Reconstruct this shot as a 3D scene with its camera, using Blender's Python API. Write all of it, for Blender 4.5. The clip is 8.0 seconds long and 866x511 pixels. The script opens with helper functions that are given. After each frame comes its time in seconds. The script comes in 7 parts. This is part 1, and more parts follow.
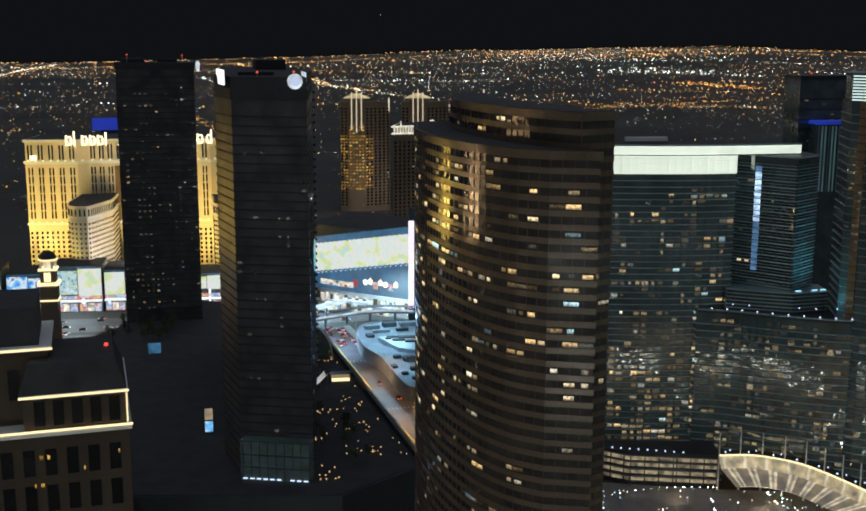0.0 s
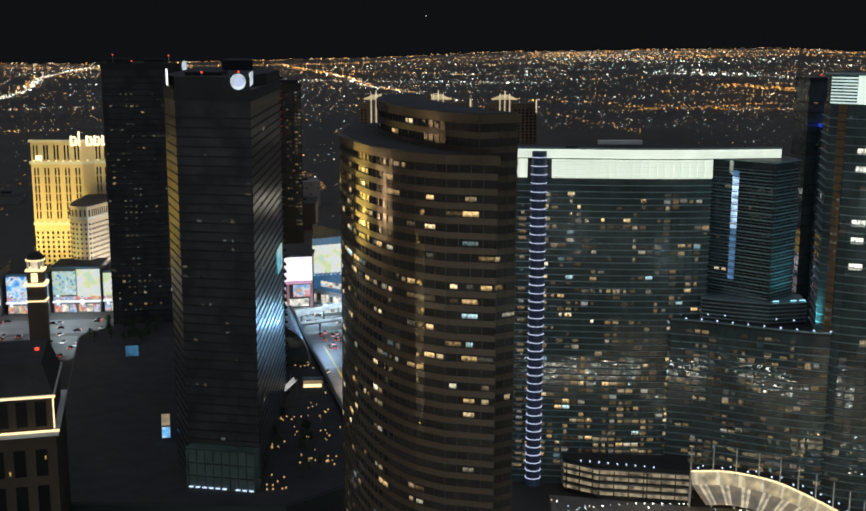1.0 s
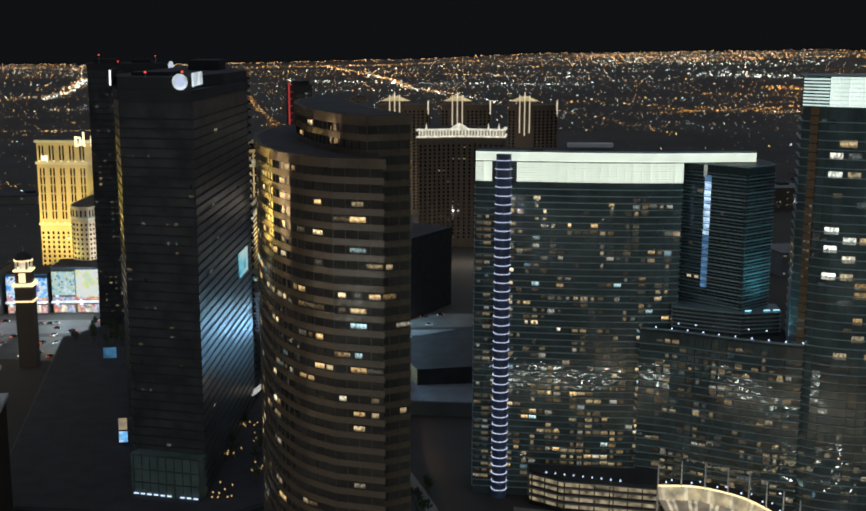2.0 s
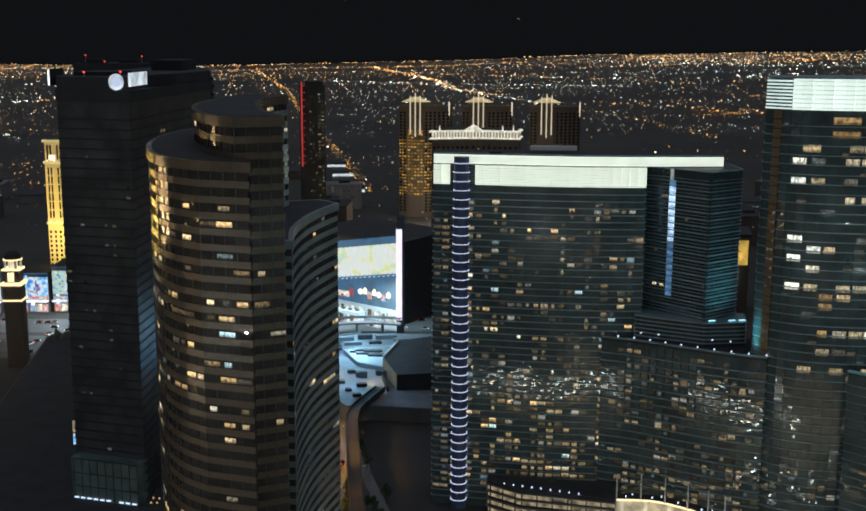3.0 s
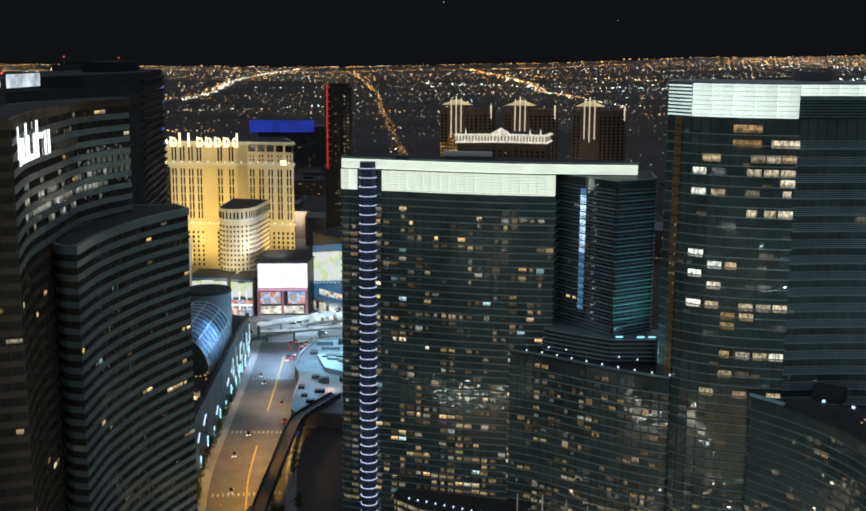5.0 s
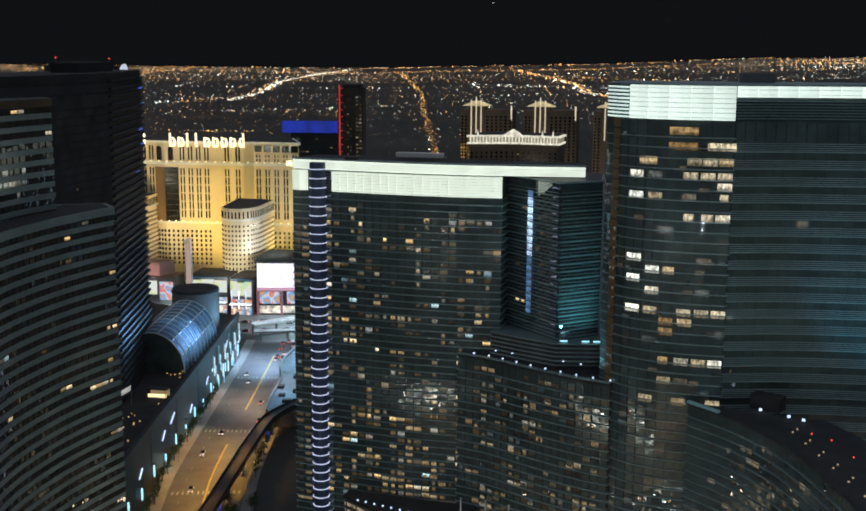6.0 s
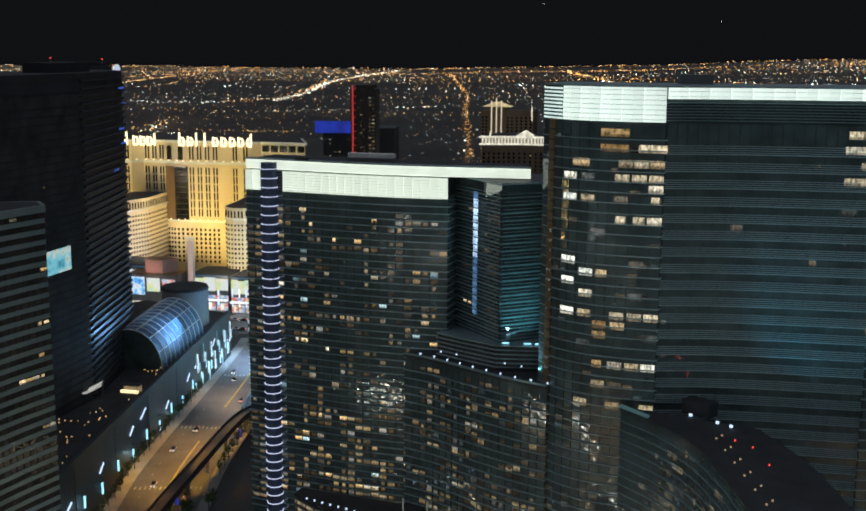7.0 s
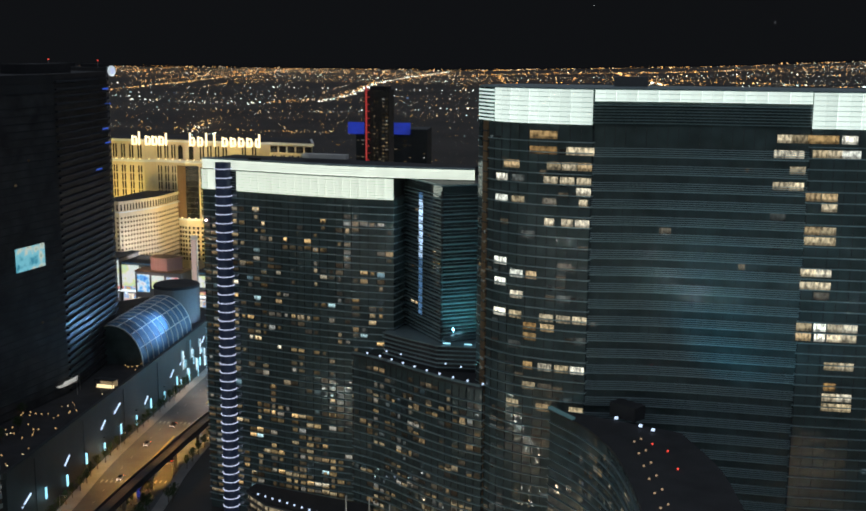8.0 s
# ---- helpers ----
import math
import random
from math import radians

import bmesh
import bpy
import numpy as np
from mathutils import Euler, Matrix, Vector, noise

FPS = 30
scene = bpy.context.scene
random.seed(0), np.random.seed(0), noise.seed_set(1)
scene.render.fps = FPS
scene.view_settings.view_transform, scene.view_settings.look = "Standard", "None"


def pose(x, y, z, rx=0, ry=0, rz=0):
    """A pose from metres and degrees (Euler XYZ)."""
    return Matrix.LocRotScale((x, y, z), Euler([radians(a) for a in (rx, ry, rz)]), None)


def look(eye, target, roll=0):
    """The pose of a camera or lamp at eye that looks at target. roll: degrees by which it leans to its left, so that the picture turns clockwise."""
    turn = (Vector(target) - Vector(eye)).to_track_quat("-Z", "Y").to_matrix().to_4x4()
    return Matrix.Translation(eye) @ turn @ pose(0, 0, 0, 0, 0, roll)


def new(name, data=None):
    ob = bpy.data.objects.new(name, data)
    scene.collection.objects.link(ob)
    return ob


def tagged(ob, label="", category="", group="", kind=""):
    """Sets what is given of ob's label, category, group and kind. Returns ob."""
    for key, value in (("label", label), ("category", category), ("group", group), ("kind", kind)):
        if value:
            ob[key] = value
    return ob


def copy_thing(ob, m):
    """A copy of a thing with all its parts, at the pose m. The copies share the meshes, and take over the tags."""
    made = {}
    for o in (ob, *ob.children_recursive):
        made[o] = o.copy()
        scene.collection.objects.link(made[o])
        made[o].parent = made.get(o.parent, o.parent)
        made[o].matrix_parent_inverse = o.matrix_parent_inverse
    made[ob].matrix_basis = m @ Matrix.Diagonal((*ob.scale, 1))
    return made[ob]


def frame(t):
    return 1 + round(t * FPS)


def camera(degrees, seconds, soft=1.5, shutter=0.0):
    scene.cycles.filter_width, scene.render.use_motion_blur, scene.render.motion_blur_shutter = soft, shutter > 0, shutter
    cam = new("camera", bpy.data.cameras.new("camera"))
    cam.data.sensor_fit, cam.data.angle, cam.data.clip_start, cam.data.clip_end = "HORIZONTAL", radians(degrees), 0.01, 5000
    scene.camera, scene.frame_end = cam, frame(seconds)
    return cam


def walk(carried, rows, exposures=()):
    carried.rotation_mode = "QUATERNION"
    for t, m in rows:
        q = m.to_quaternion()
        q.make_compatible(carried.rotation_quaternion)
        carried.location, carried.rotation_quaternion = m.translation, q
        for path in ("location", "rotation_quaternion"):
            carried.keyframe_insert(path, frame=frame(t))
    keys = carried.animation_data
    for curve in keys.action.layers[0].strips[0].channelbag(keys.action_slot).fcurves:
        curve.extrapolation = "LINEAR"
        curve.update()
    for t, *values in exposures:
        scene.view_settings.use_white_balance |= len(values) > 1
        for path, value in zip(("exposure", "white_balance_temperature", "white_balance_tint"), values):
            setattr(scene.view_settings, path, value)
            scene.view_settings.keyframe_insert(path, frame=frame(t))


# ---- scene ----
cam = camera(42.4, 8.0, soft=1.75)
METRES, EYE = 295.0, 173.0
ROWS = [
    (0.0, 0.0, 0.0, 0.0, 0.03, -10.78, -0.18),
    (0.5, 0.0573, 0.0197, -0.0004, 1.39, -10.75, -0.19),
    (1.0, 0.1148, 0.0411, -0.0016, 2.76, -10.72, -0.22),
    (1.5, 0.1685, 0.0612, -0.0026, 4.04, -10.68, -0.22),
    (3.0, 0.3425, 0.1267, -0.0042, 8.27, -10.6, -0.29),
    (3.5, 0.4007, 0.1484, -0.0039, 9.72, -10.58, -0.32),
    (4.0, 0.4597, 0.1696, -0.0039, 11.16, -10.54, -0.33),
    (4.5, 0.5188, 0.1903, -0.0034, 12.62, -10.53, -0.35),
    (6.0, 0.6997, 0.2504, -0.0023, 17.03, -10.49, -0.36),
    (6.5, 0.7604, 0.2703, -0.0019, 18.51, -10.48, -0.34),
    (7.0, 0.8213, 0.2898, -0.0014, 20.0, -10.47, -0.39),
    (7.5, 0.8825, 0.3091, -0.0007, 21.49, -10.44, -0.43),
    (8.0, 0.9443, 0.3283, 0.0001, 22.99, -10.42, -0.43),
]
walk(cam, [(t, pose(METRES * x, METRES * y, EYE + METRES * z, 90 + pitch, roll, yaw)) for t, x, y, z, yaw, pitch, roll in ROWS])

# ---------------------------------------------------------------- night sky and lamps
world = bpy.data.worlds.new("night_sky")
scene.world = world
world.use_nodes = True
wn, wl = world.node_tree.nodes, world.node_tree.links
wbg = wn["Background"]
wgeo = wn.new("ShaderNodeTexCoord")
wsep = wn.new("ShaderNodeSeparateXYZ")
wramp = wn.new("ShaderNodeValToRGB")
wl.new(wgeo.outputs["Generated"], wsep.inputs[0])
wl.new(wsep.outputs["Z"], wramp.inputs[0])
wl.new(wramp.outputs[0], wbg.inputs[0])
# sky dim where seen; raised overhead, out of view, to fill dark walls
for i, (at, c) in enumerate(((0.0, (0.0052, 0.0058, 0.0069)), (0.08, (0.0052, 0.0058, 0.0069)), (0.34, (0.122, 0.138, 0.164)), (1.0, (0.24, 0.268, 0.315)))):
    e = wramp.color_ramp.elements[i] if i < 2 else wramp.color_ramp.elements.new(at)
    e.position, e.color = at, (*c, 1)
wbg.inputs[1].default_value = 1.0


def lamp(name, kind, at, power, colour, size=1.0, target=None, spot=None):
    data = bpy.data.lights.new(name, kind)
    data.energy, data.color = power, colour
    if kind == "AREA":
        data.size = size
    else:
        data.shadow_soft_size = size
    if spot:
        data.spot_size, data.spot_blend = radians(spot), 0.7
    ob = new(name, data)
    ob.matrix_world = look(at, target) if target else Matrix.Translation(at)
    return ob


SODIUM, WARM, GOLD = (1.0, 0.46, 0.12), (1.0, 0.78, 0.52), (1.0, 0.74, 0.2)
# street lighting round the towers
for x, y, z, w, c in [(-5, 455, 10, 21000, (1.0, 0.5, 0.1)), (-16, 498, 10, 22000, (1.0, 0.5, 0.14)), (-35, 560, 10, 17000, (1.0, 0.66, 0.36)),
                      (-58, 622, 10, 52000, (0.44, 0.68, 1.0)), (-75, 700, 14, 85000, (0.55, 0.82, 1.0)), (-25, 690, 26, 70000, (0.5, 0.82, 1.0)), (-150, 690, 12, 42000, (0.7, 0.88, 1.0)), (-230, 680, 12, 30000, (0.7, 0.9, 1.0)), (-200, 640, 12, 30000, (0.7, 0.95, 1.0)), (-275, 660, 12, 30000, (0.8, 0.9, 1.0)), (8, 414, 9, 5000, SODIUM), (40, 330, 9, 2500, WARM),
                      (-5, 470, 9, 3000, SODIUM)]:
    lamp("street_light", "SPOT", (x, y, z + 12), w * 2.7, c, 1.5, (x + 0.4, y, 0), 132)
# unseen fill lamps under and behind the camera, added to light the towers
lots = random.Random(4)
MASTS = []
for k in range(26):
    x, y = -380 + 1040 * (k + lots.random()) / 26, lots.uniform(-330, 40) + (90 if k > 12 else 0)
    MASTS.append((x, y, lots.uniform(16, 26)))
    lamp("fill_lamp", "POINT", MASTS[-1], (72000 if k < 15 else 38000) * lots.uniform(0.6, 1.4), (0.86, 0.95, 0.9) if k < 15 else (0.66, 0.96, 1.0), 0.2)
# unseen spots added on the ground before the resort, for its glass to reflect
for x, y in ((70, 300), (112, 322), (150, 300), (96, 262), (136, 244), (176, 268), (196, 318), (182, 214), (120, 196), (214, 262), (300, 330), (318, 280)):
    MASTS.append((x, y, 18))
    lamp("fill_lamp", "SPOT", (x, y, 18), 170000 * lots.uniform(0.6, 1.4), (1.0, 0.74, 0.42), 0.4, (x + 0.3, y, 0), 140)
# unseen fill lamps to the west, then lamps added to brighten the far towers
for x, y in ((-600, -40), (-520, 60), (-450, 10), (-380, 120), (-310, 60), (-250, 190)):
    MASTS.append((x, y, 20))
    lamp("fill_lamp", "POINT", (x, y, 20), 45000, (1.0, 0.85, 0.66), 0.4)
for x, y, w in ((-60, 1090, 60000), (40, 1100, 60000), (10, 905, 22000), (-190, 1000, 35000)):
    lamp("street_light", "POINT", (x, y, 22), w, (1.0, 0.88, 0.72), 1.5)
# floodlights at the foot of the cream hotel
for x, y, w, c in [(-283, 768, 38000, GOLD), (-262, 772, 38000, GOLD), (-203, 778, 30000, (1, 0.85, 0.55)), (-300, 768, 30000, GOLD),
                   (-190, 782, 40000, GOLD), (-170, 782, 40000, GOLD)]:
    lamp("floodlight", "SPOT", (x, y - 40, 24), w * 2.7, c, 0.6, (x + 2, y + 22, 88), 125)
for x, y, w, c, tx, ty in [(-193, 726, 75000, (0.95, 0.97, 1.0), -223, 748), (-258, 716, 42000, GOLD, -240, 738), (-100, 738, 60000, (0.86, 0.95, 1.0), -126, 758), (-108, 768, 90000, GOLD, -130, 814),
                           (-182, 732, 60000, GOLD, -150, 762), (-163, 766, 26000, GOLD, -168, 806), (-122, 704, 70000, (1.0, 0.9, 0.66), -136, 742)]:
    lamp("floodlight", "SPOT", (x, y, 38 if x > -112 else 30), w * 0.8, c, 0.6, (tx, ty, 46), 120)
# entrance lighting of the glass resort
lamp("entrance_light", "POINT", (95, 405, 5), 700, WARM, 1.0)
lamp("entrance_light", "POINT", (125, 396, 5), 900, WARM, 1.0)
# cyan wash lights on the resort's lower roofs
lamp("colour_wash", "SPOT", (154.5, 428.5, 78.6), 3500, (0.2, 0.82, 1.0), 0.5, (147.5, 436, 98), 120)
lamp("colour_wash", "SPOT", (157, 419, 70.5), 27000, (0.24, 0.82, 1.0), 0.5, (147.5, 436, 112), 70)
# added blue spot for the glow on the south tower's glass
lamp("colour_wash", "SPOT", (230, 392, 68.4), 19000, (0.08, 0.66, 1.0), 1.0, (252, 426, 118), 88)
# unseen blue lamps added: vault glow, and screen reflections on the dark tower
lamp("colour_wash", "SPOT", (-40, 528, 52), 13000, (0.4, 0.68, 1.0), 1.0, (-66, 545, 36), 90)
lamp("colour_wash", "SPOT", (-52, 560, 34), 98000, (0.22, 0.5, 1.0), 0.8, (-66, 515, 62), 90)
lamp("colour_wash", "POINT", (-62, 596, 30), 5000, (0.3, 0.6, 1.0), 0.6)
# floodlights of the two unseen hotels that the curved tower mirrors
for k in range(5):
    lamp("floodlight", "SPOT", (-610 + k * 24, 532 + k * 25, 12), 1000000, (1.0, 0.74, 0.5), 0.6, (-645 + k * 24, 565 + k * 25, 62), 110)
for x in (-405, -432, -459):
    lamp("floodlight", "SPOT", (x, 740, 10), 1300000, GOLD, 0.6, (x, 785, 60), 110)


# ---------------------------------------------------------------- materials
def nodes_of(name):
    m = bpy.data.materials.new(name)
    m.use_nodes = True
    return m, m.node_tree.nodes, m.node_tree.links, m.node_tree.nodes["Principled BSDF"]


def surface(name, c1, c2, rough=0.7, metal=0.0, scale=0.25, fine=3.0, bump=0.25, spec=0.5, streak=1.0):
    """Two-scale mottled surface: broad stains and fine grain, with relief. streak > 1 stretches the stains upright."""
    m, n, l, p = nodes_of(name)
    tc, mp = n.new("ShaderNodeTexCoord"), n.new("ShaderNodeMapping")
    mp.inputs["Scale"].default_value = (1, 1, 1 / streak)
    l.new(tc.outputs["Object"], mp.inputs[0])
    a, b = n.new("ShaderNodeTexNoise"), n.new("ShaderNodeTexNoise")
    a.inputs["Scale"].default_value, b.inputs["Scale"].default_value = scale, fine
    a.inputs["Detail"].default_value, b.inputs["Detail"].default_value = 5, 4
    l.new(mp.outputs[0], a.inputs[0]), l.new(tc.outputs["Object"], b.inputs[0])
    mix = n.new("ShaderNodeMath")
    mix.operation = "MULTIPLY_ADD"
    mix.inputs[1].default_value = 0.35
    l.new(b.outputs[0], mix.inputs[0]), l.new(a.outputs[0], mix.inputs[2])
    r = n.new("ShaderNodeValToRGB")
    r.color_ramp.elements[0].position, r.color_ramp.elements[1].position = 0.42, 0.92
    r.color_ramp.elements[0].color, r.color_ramp.elements[1].color = (*c1, 1), (*c2, 1)
    l.new(mix.outputs[0], r.inputs[0]), l.new(r.outputs[0], p.inputs["Base Color"])
    p.inputs["Roughness"].default_value, p.inputs["Metallic"].default_value = rough, metal
    p.inputs["Specular IOR Level"].default_value = spec
    if bump:
        bp = n.new("ShaderNodeBump")
        bp.inputs["Strength"].default_value, bp.inputs["Distance"].default_value = bump, 0.05
        l.new(b.outputs[0], bp.inputs["Height"]), l.new(bp.outputs[0], p.inputs["Normal"])
    return m


def curtain_glass(name, colour, rough=0.06, wave=0.012, metal=0.0, spec=0.6, ior=1.5):
    """Dark facade glass, each pane set a little out of true so that reflections break up."""
    m, n, l, p = nodes_of(name)
    tc = n.new("ShaderNodeTexCoord")
    a, b = n.new("ShaderNodeTexNoise"), n.new("ShaderNodeTexVoronoi")
    a.inputs["Scale"].default_value, b.inputs["Scale"].default_value = 0.12, 0.45
    l.new(tc.outputs["Object"], a.inputs[0]), l.new(tc.outputs["Object"], b.inputs[0])
    r = n.new("ShaderNodeValToRGB")
    r.color_ramp.elements[0].position, r.color_ramp.elements[1].position = 0.3, 0.75
    r.color_ramp.elements[0].color = (colour[0] * 0.5, colour[1] * 0.5, colour[2] * 0.5, 1)
    r.color_ramp.elements[1].color = (*colour, 1)
    l.new(a.outputs[0], r.inputs[0]), l.new(r.outputs[0], p.inputs["Base Color"])
    bp = n.new("ShaderNodeBump")
    bp.inputs["Strength"].default_value, bp.inputs["Distance"].default_value = 0.6, wave * 6
    l.new(b.outputs["Distance"], bp.inputs["Height"]), l.new(bp.outputs[0], p.inputs["Normal"])
    p.inputs["Roughness"].default_value, p.inputs["Metallic"].default_value = rough, metal
    p.inputs["Specular IOR Level"].default_value, p.inputs["IOR"].default_value = spec, ior
    return m


def lit_window(name, stops, low, high, sampled=False, power=2.5):
    """A lit room behind a pane: every pane its own colour and brightness, with curtains and a darker sill."""
    m, n, l, p = nodes_of(name)
    info = n.new("ShaderNodeObjectInfo")
    r = n.new("ShaderNodeValToRGB")
    r.color_ramp.interpolation = "CONSTANT"
    while len(r.color_ramp.elements) < len(stops):
        r.color_ramp.elements.new(0.5)
    for e, (at, c) in zip(r.color_ramp.elements, stops):
        e.position, e.color = at, (*c, 1)
    l.new(info.outputs["Random"], r.inputs[0])
    tc = n.new("ShaderNodeTexCoord")
    nz = n.new("ShaderNodeTexNoise")
    nz.noise_dimensions = "4D"
    nz.inputs["Scale"].default_value, nz.inputs["Detail"].default_value = 2.2, 2.0
    w = n.new("ShaderNodeMath")
    w.operation = "MULTIPLY"
    w.inputs[1].default_value = 91.0
    fold = n.new("ShaderNodeMapping")
    fold.inputs["Scale"].default_value = (2.6, 1.0, 0.7)
    l.new(tc.outputs["Generated"], fold.inputs[0])
    l.new(info.outputs["Random"], w.inputs[0]), l.new(w.outputs[0], nz.inputs["W"]), l.new(fold.outputs[0], nz.inputs["Vector"])
    cur = n.new("ShaderNodeMapRange")
    cur.inputs[1].default_value, cur.inputs[2].default_value, cur.inputs[3].default_value, cur.inputs[4].default_value = 0.36, 0.62, 0.25, 1.2
    l.new(nz.outputs[0], cur.inputs[0])
    fr = n.new("ShaderNodeMath")
    fr.operation = "MULTIPLY"
    fr.inputs[1].default_value = 17.31
    l.new(info.outputs["Random"], fr.inputs[0])
    fr2 = n.new("ShaderNodeMath")
    fr2.operation = "FRACT"
    l.new(fr.outputs[0], fr2.inputs[0])
    pw = n.new("ShaderNodeMath")
    pw.operation = "POWER"
    pw.inputs[1].default_value = power
    l.new(fr2.outputs[0], pw.inputs[0])
    st = n.new("ShaderNodeMapRange")
    st.inputs[3].default_value, st.inputs[4].default_value = low, high
    l.new(pw.outputs[0], st.inputs[0])
    sill, base = n.new("ShaderNodeSeparateXYZ"), n.new("ShaderNodeMapRange")
    l.new(tc.outputs["Generated"], sill.inputs[0]), l.new(sill.outputs["Z"], base.inputs[0])
    base.inputs[1].default_value, base.inputs[2].default_value, base.inputs[3].default_value, base.inputs[4].default_value = 0.2, 0.45, 0.45, 1.1
    room = n.new("ShaderNodeMath")
    room.operation = "MULTIPLY"
    l.new(cur.outputs[0], room.inputs[0]), l.new(base.outputs[0], room.inputs[1])
    mul = n.new("ShaderNodeMath")
    mul.operation = "MULTIPLY"
    l.new(st.outputs[0], mul.inputs[0]), l.new(room.outputs[0], mul.inputs[1])
    p.inputs["Base Color"].default_value = (0.02, 0.02, 0.02, 1)
    p.inputs["Roughness"].default_value = 0.15
    l.new(r.outputs[0], p.inputs["Emission Color"]), l.new(mul.outputs[0], p.inputs["Emission Strength"])
    m.cycles.emission_sampling = "AUTO" if sampled else "NONE"
    return m


def glow(name, colour, strength, sampled=True, vary=0.0, scale=0.3, base=(0.1, 0.1, 0.1)):
    m, n, l, p = nodes_of(name)
    p.inputs["Base Color"].default_value = (*base, 1)
    p.inputs["Emission Color"].default_value = (*colour, 1)
    p.inputs["Emission Strength"].default_value = strength
    if vary:
        tc, nz, mr = n.new("ShaderNodeTexCoord"), n.new("ShaderNodeTexNoise"), n.new("ShaderNodeMapRange")
        nz.inputs["Scale"].default_value, nz.inputs["Detail"].default_value = scale, 3
        mr.inputs[1].default_value, mr.inputs[2].default_value = 0.3, 0.7
        mr.inputs[3].default_value, mr.inputs[4].default_value = strength * (1 - vary), strength * (1 + vary)
        l.new(tc.outputs["Object"], nz.inputs[0]), l.new(nz.outputs[0], mr.inputs[0]), l.new(mr.outputs[0], p.inputs["Emission Strength"])
    m.cycles.emission_sampling = "AUTO" if sampled else "NONE"
    return m


def screen(name, colours, strength, scale=0.12):
    """A video wall: blocks and blots of a few colours."""
    m, n, l, p = nodes_of(name)
    tc, vo, nz, r = n.new("ShaderNodeTexCoord"), n.new("ShaderNodeTexVoronoi"), n.new("ShaderNodeTexNoise"), n.new("ShaderNodeValToRGB")
    vo.inputs["Scale"].default_value, nz.inputs["Scale"].default_value = scale, scale * 2.5
    l.new(tc.outputs["Object"], nz.inputs[0]), l.new(tc.outputs["Object"], vo.inputs[0])
    mx = n.new("ShaderNodeMix")
    mx.data_type = "FLOAT"
    mx.inputs[0].default_value = 0.5
    l.new(vo.outputs["Distance"], mx.inputs[2]), l.new(nz.outputs[0], mx.inputs[3]), l.new(mx.outputs[0], r.inputs[0])
    while len(r.color_ramp.elements) < len(colours):
        r.color_ramp.elements.new(0.5)
    for i, (e, c) in enumerate(zip(r.color_ramp.elements, colours)):
        e.position, e.color = 0.3 + 0.4 * i / (len(colours) - 1), (*c, 1)
    p.inputs["Base Color"].default_value = (0.02, 0.02, 0.02, 1)
    l.new(r.outputs[0], p.inputs["Emission Color"])
    p.inputs["Emission Strength"].default_value = strength
    return m


def light_field(name, stops, low, high, power):
    """Thousands of far lamps in one mesh: colour and strength vary from lamp to lamp."""
    m, n, l, p = nodes_of(name)
    g, r = n.new("ShaderNodeNewGeometry"), n.new("ShaderNodeValToRGB")
    r.color_ramp.interpolation = "CONSTANT"
    while len(r.color_ramp.elements) < len(stops):
        r.color_ramp.elements.new(0.5)
    for e, (at, c) in zip(r.color_ramp.elements, stops):
        e.position, e.color = at, (*c, 1)
    l.new(g.outputs["Random Per Island"], r.inputs[0])
    a, b, c, d = [n.new("ShaderNodeMath") for _ in range(4)]
    a.operation, b.operation, c.operation, d.operation = "MULTIPLY", "FRACT", "POWER", "MULTIPLY_ADD"
    a.inputs[1].default_value, c.inputs[1].default_value, d.inputs[1].default_value, d.inputs[2].default_value = 23.7, power, high - low, low
    l.new(g.outputs["Random Per Island"], a.inputs[0]), l.new(a.outputs[0], b.inputs[0]), l.new(b.outputs[0], c.inputs[0]), l.new(c.outputs[0], d.inputs[0])
    p.inputs["Base Color"].default_value = (0.05, 0.05, 0.05, 1)
    l.new(r.outputs[0], p.inputs["Emission Color"]), l.new(d.outputs[0], p.inputs["Emission Strength"])
    m.cycles.emission_sampling = "NONE"
    return m


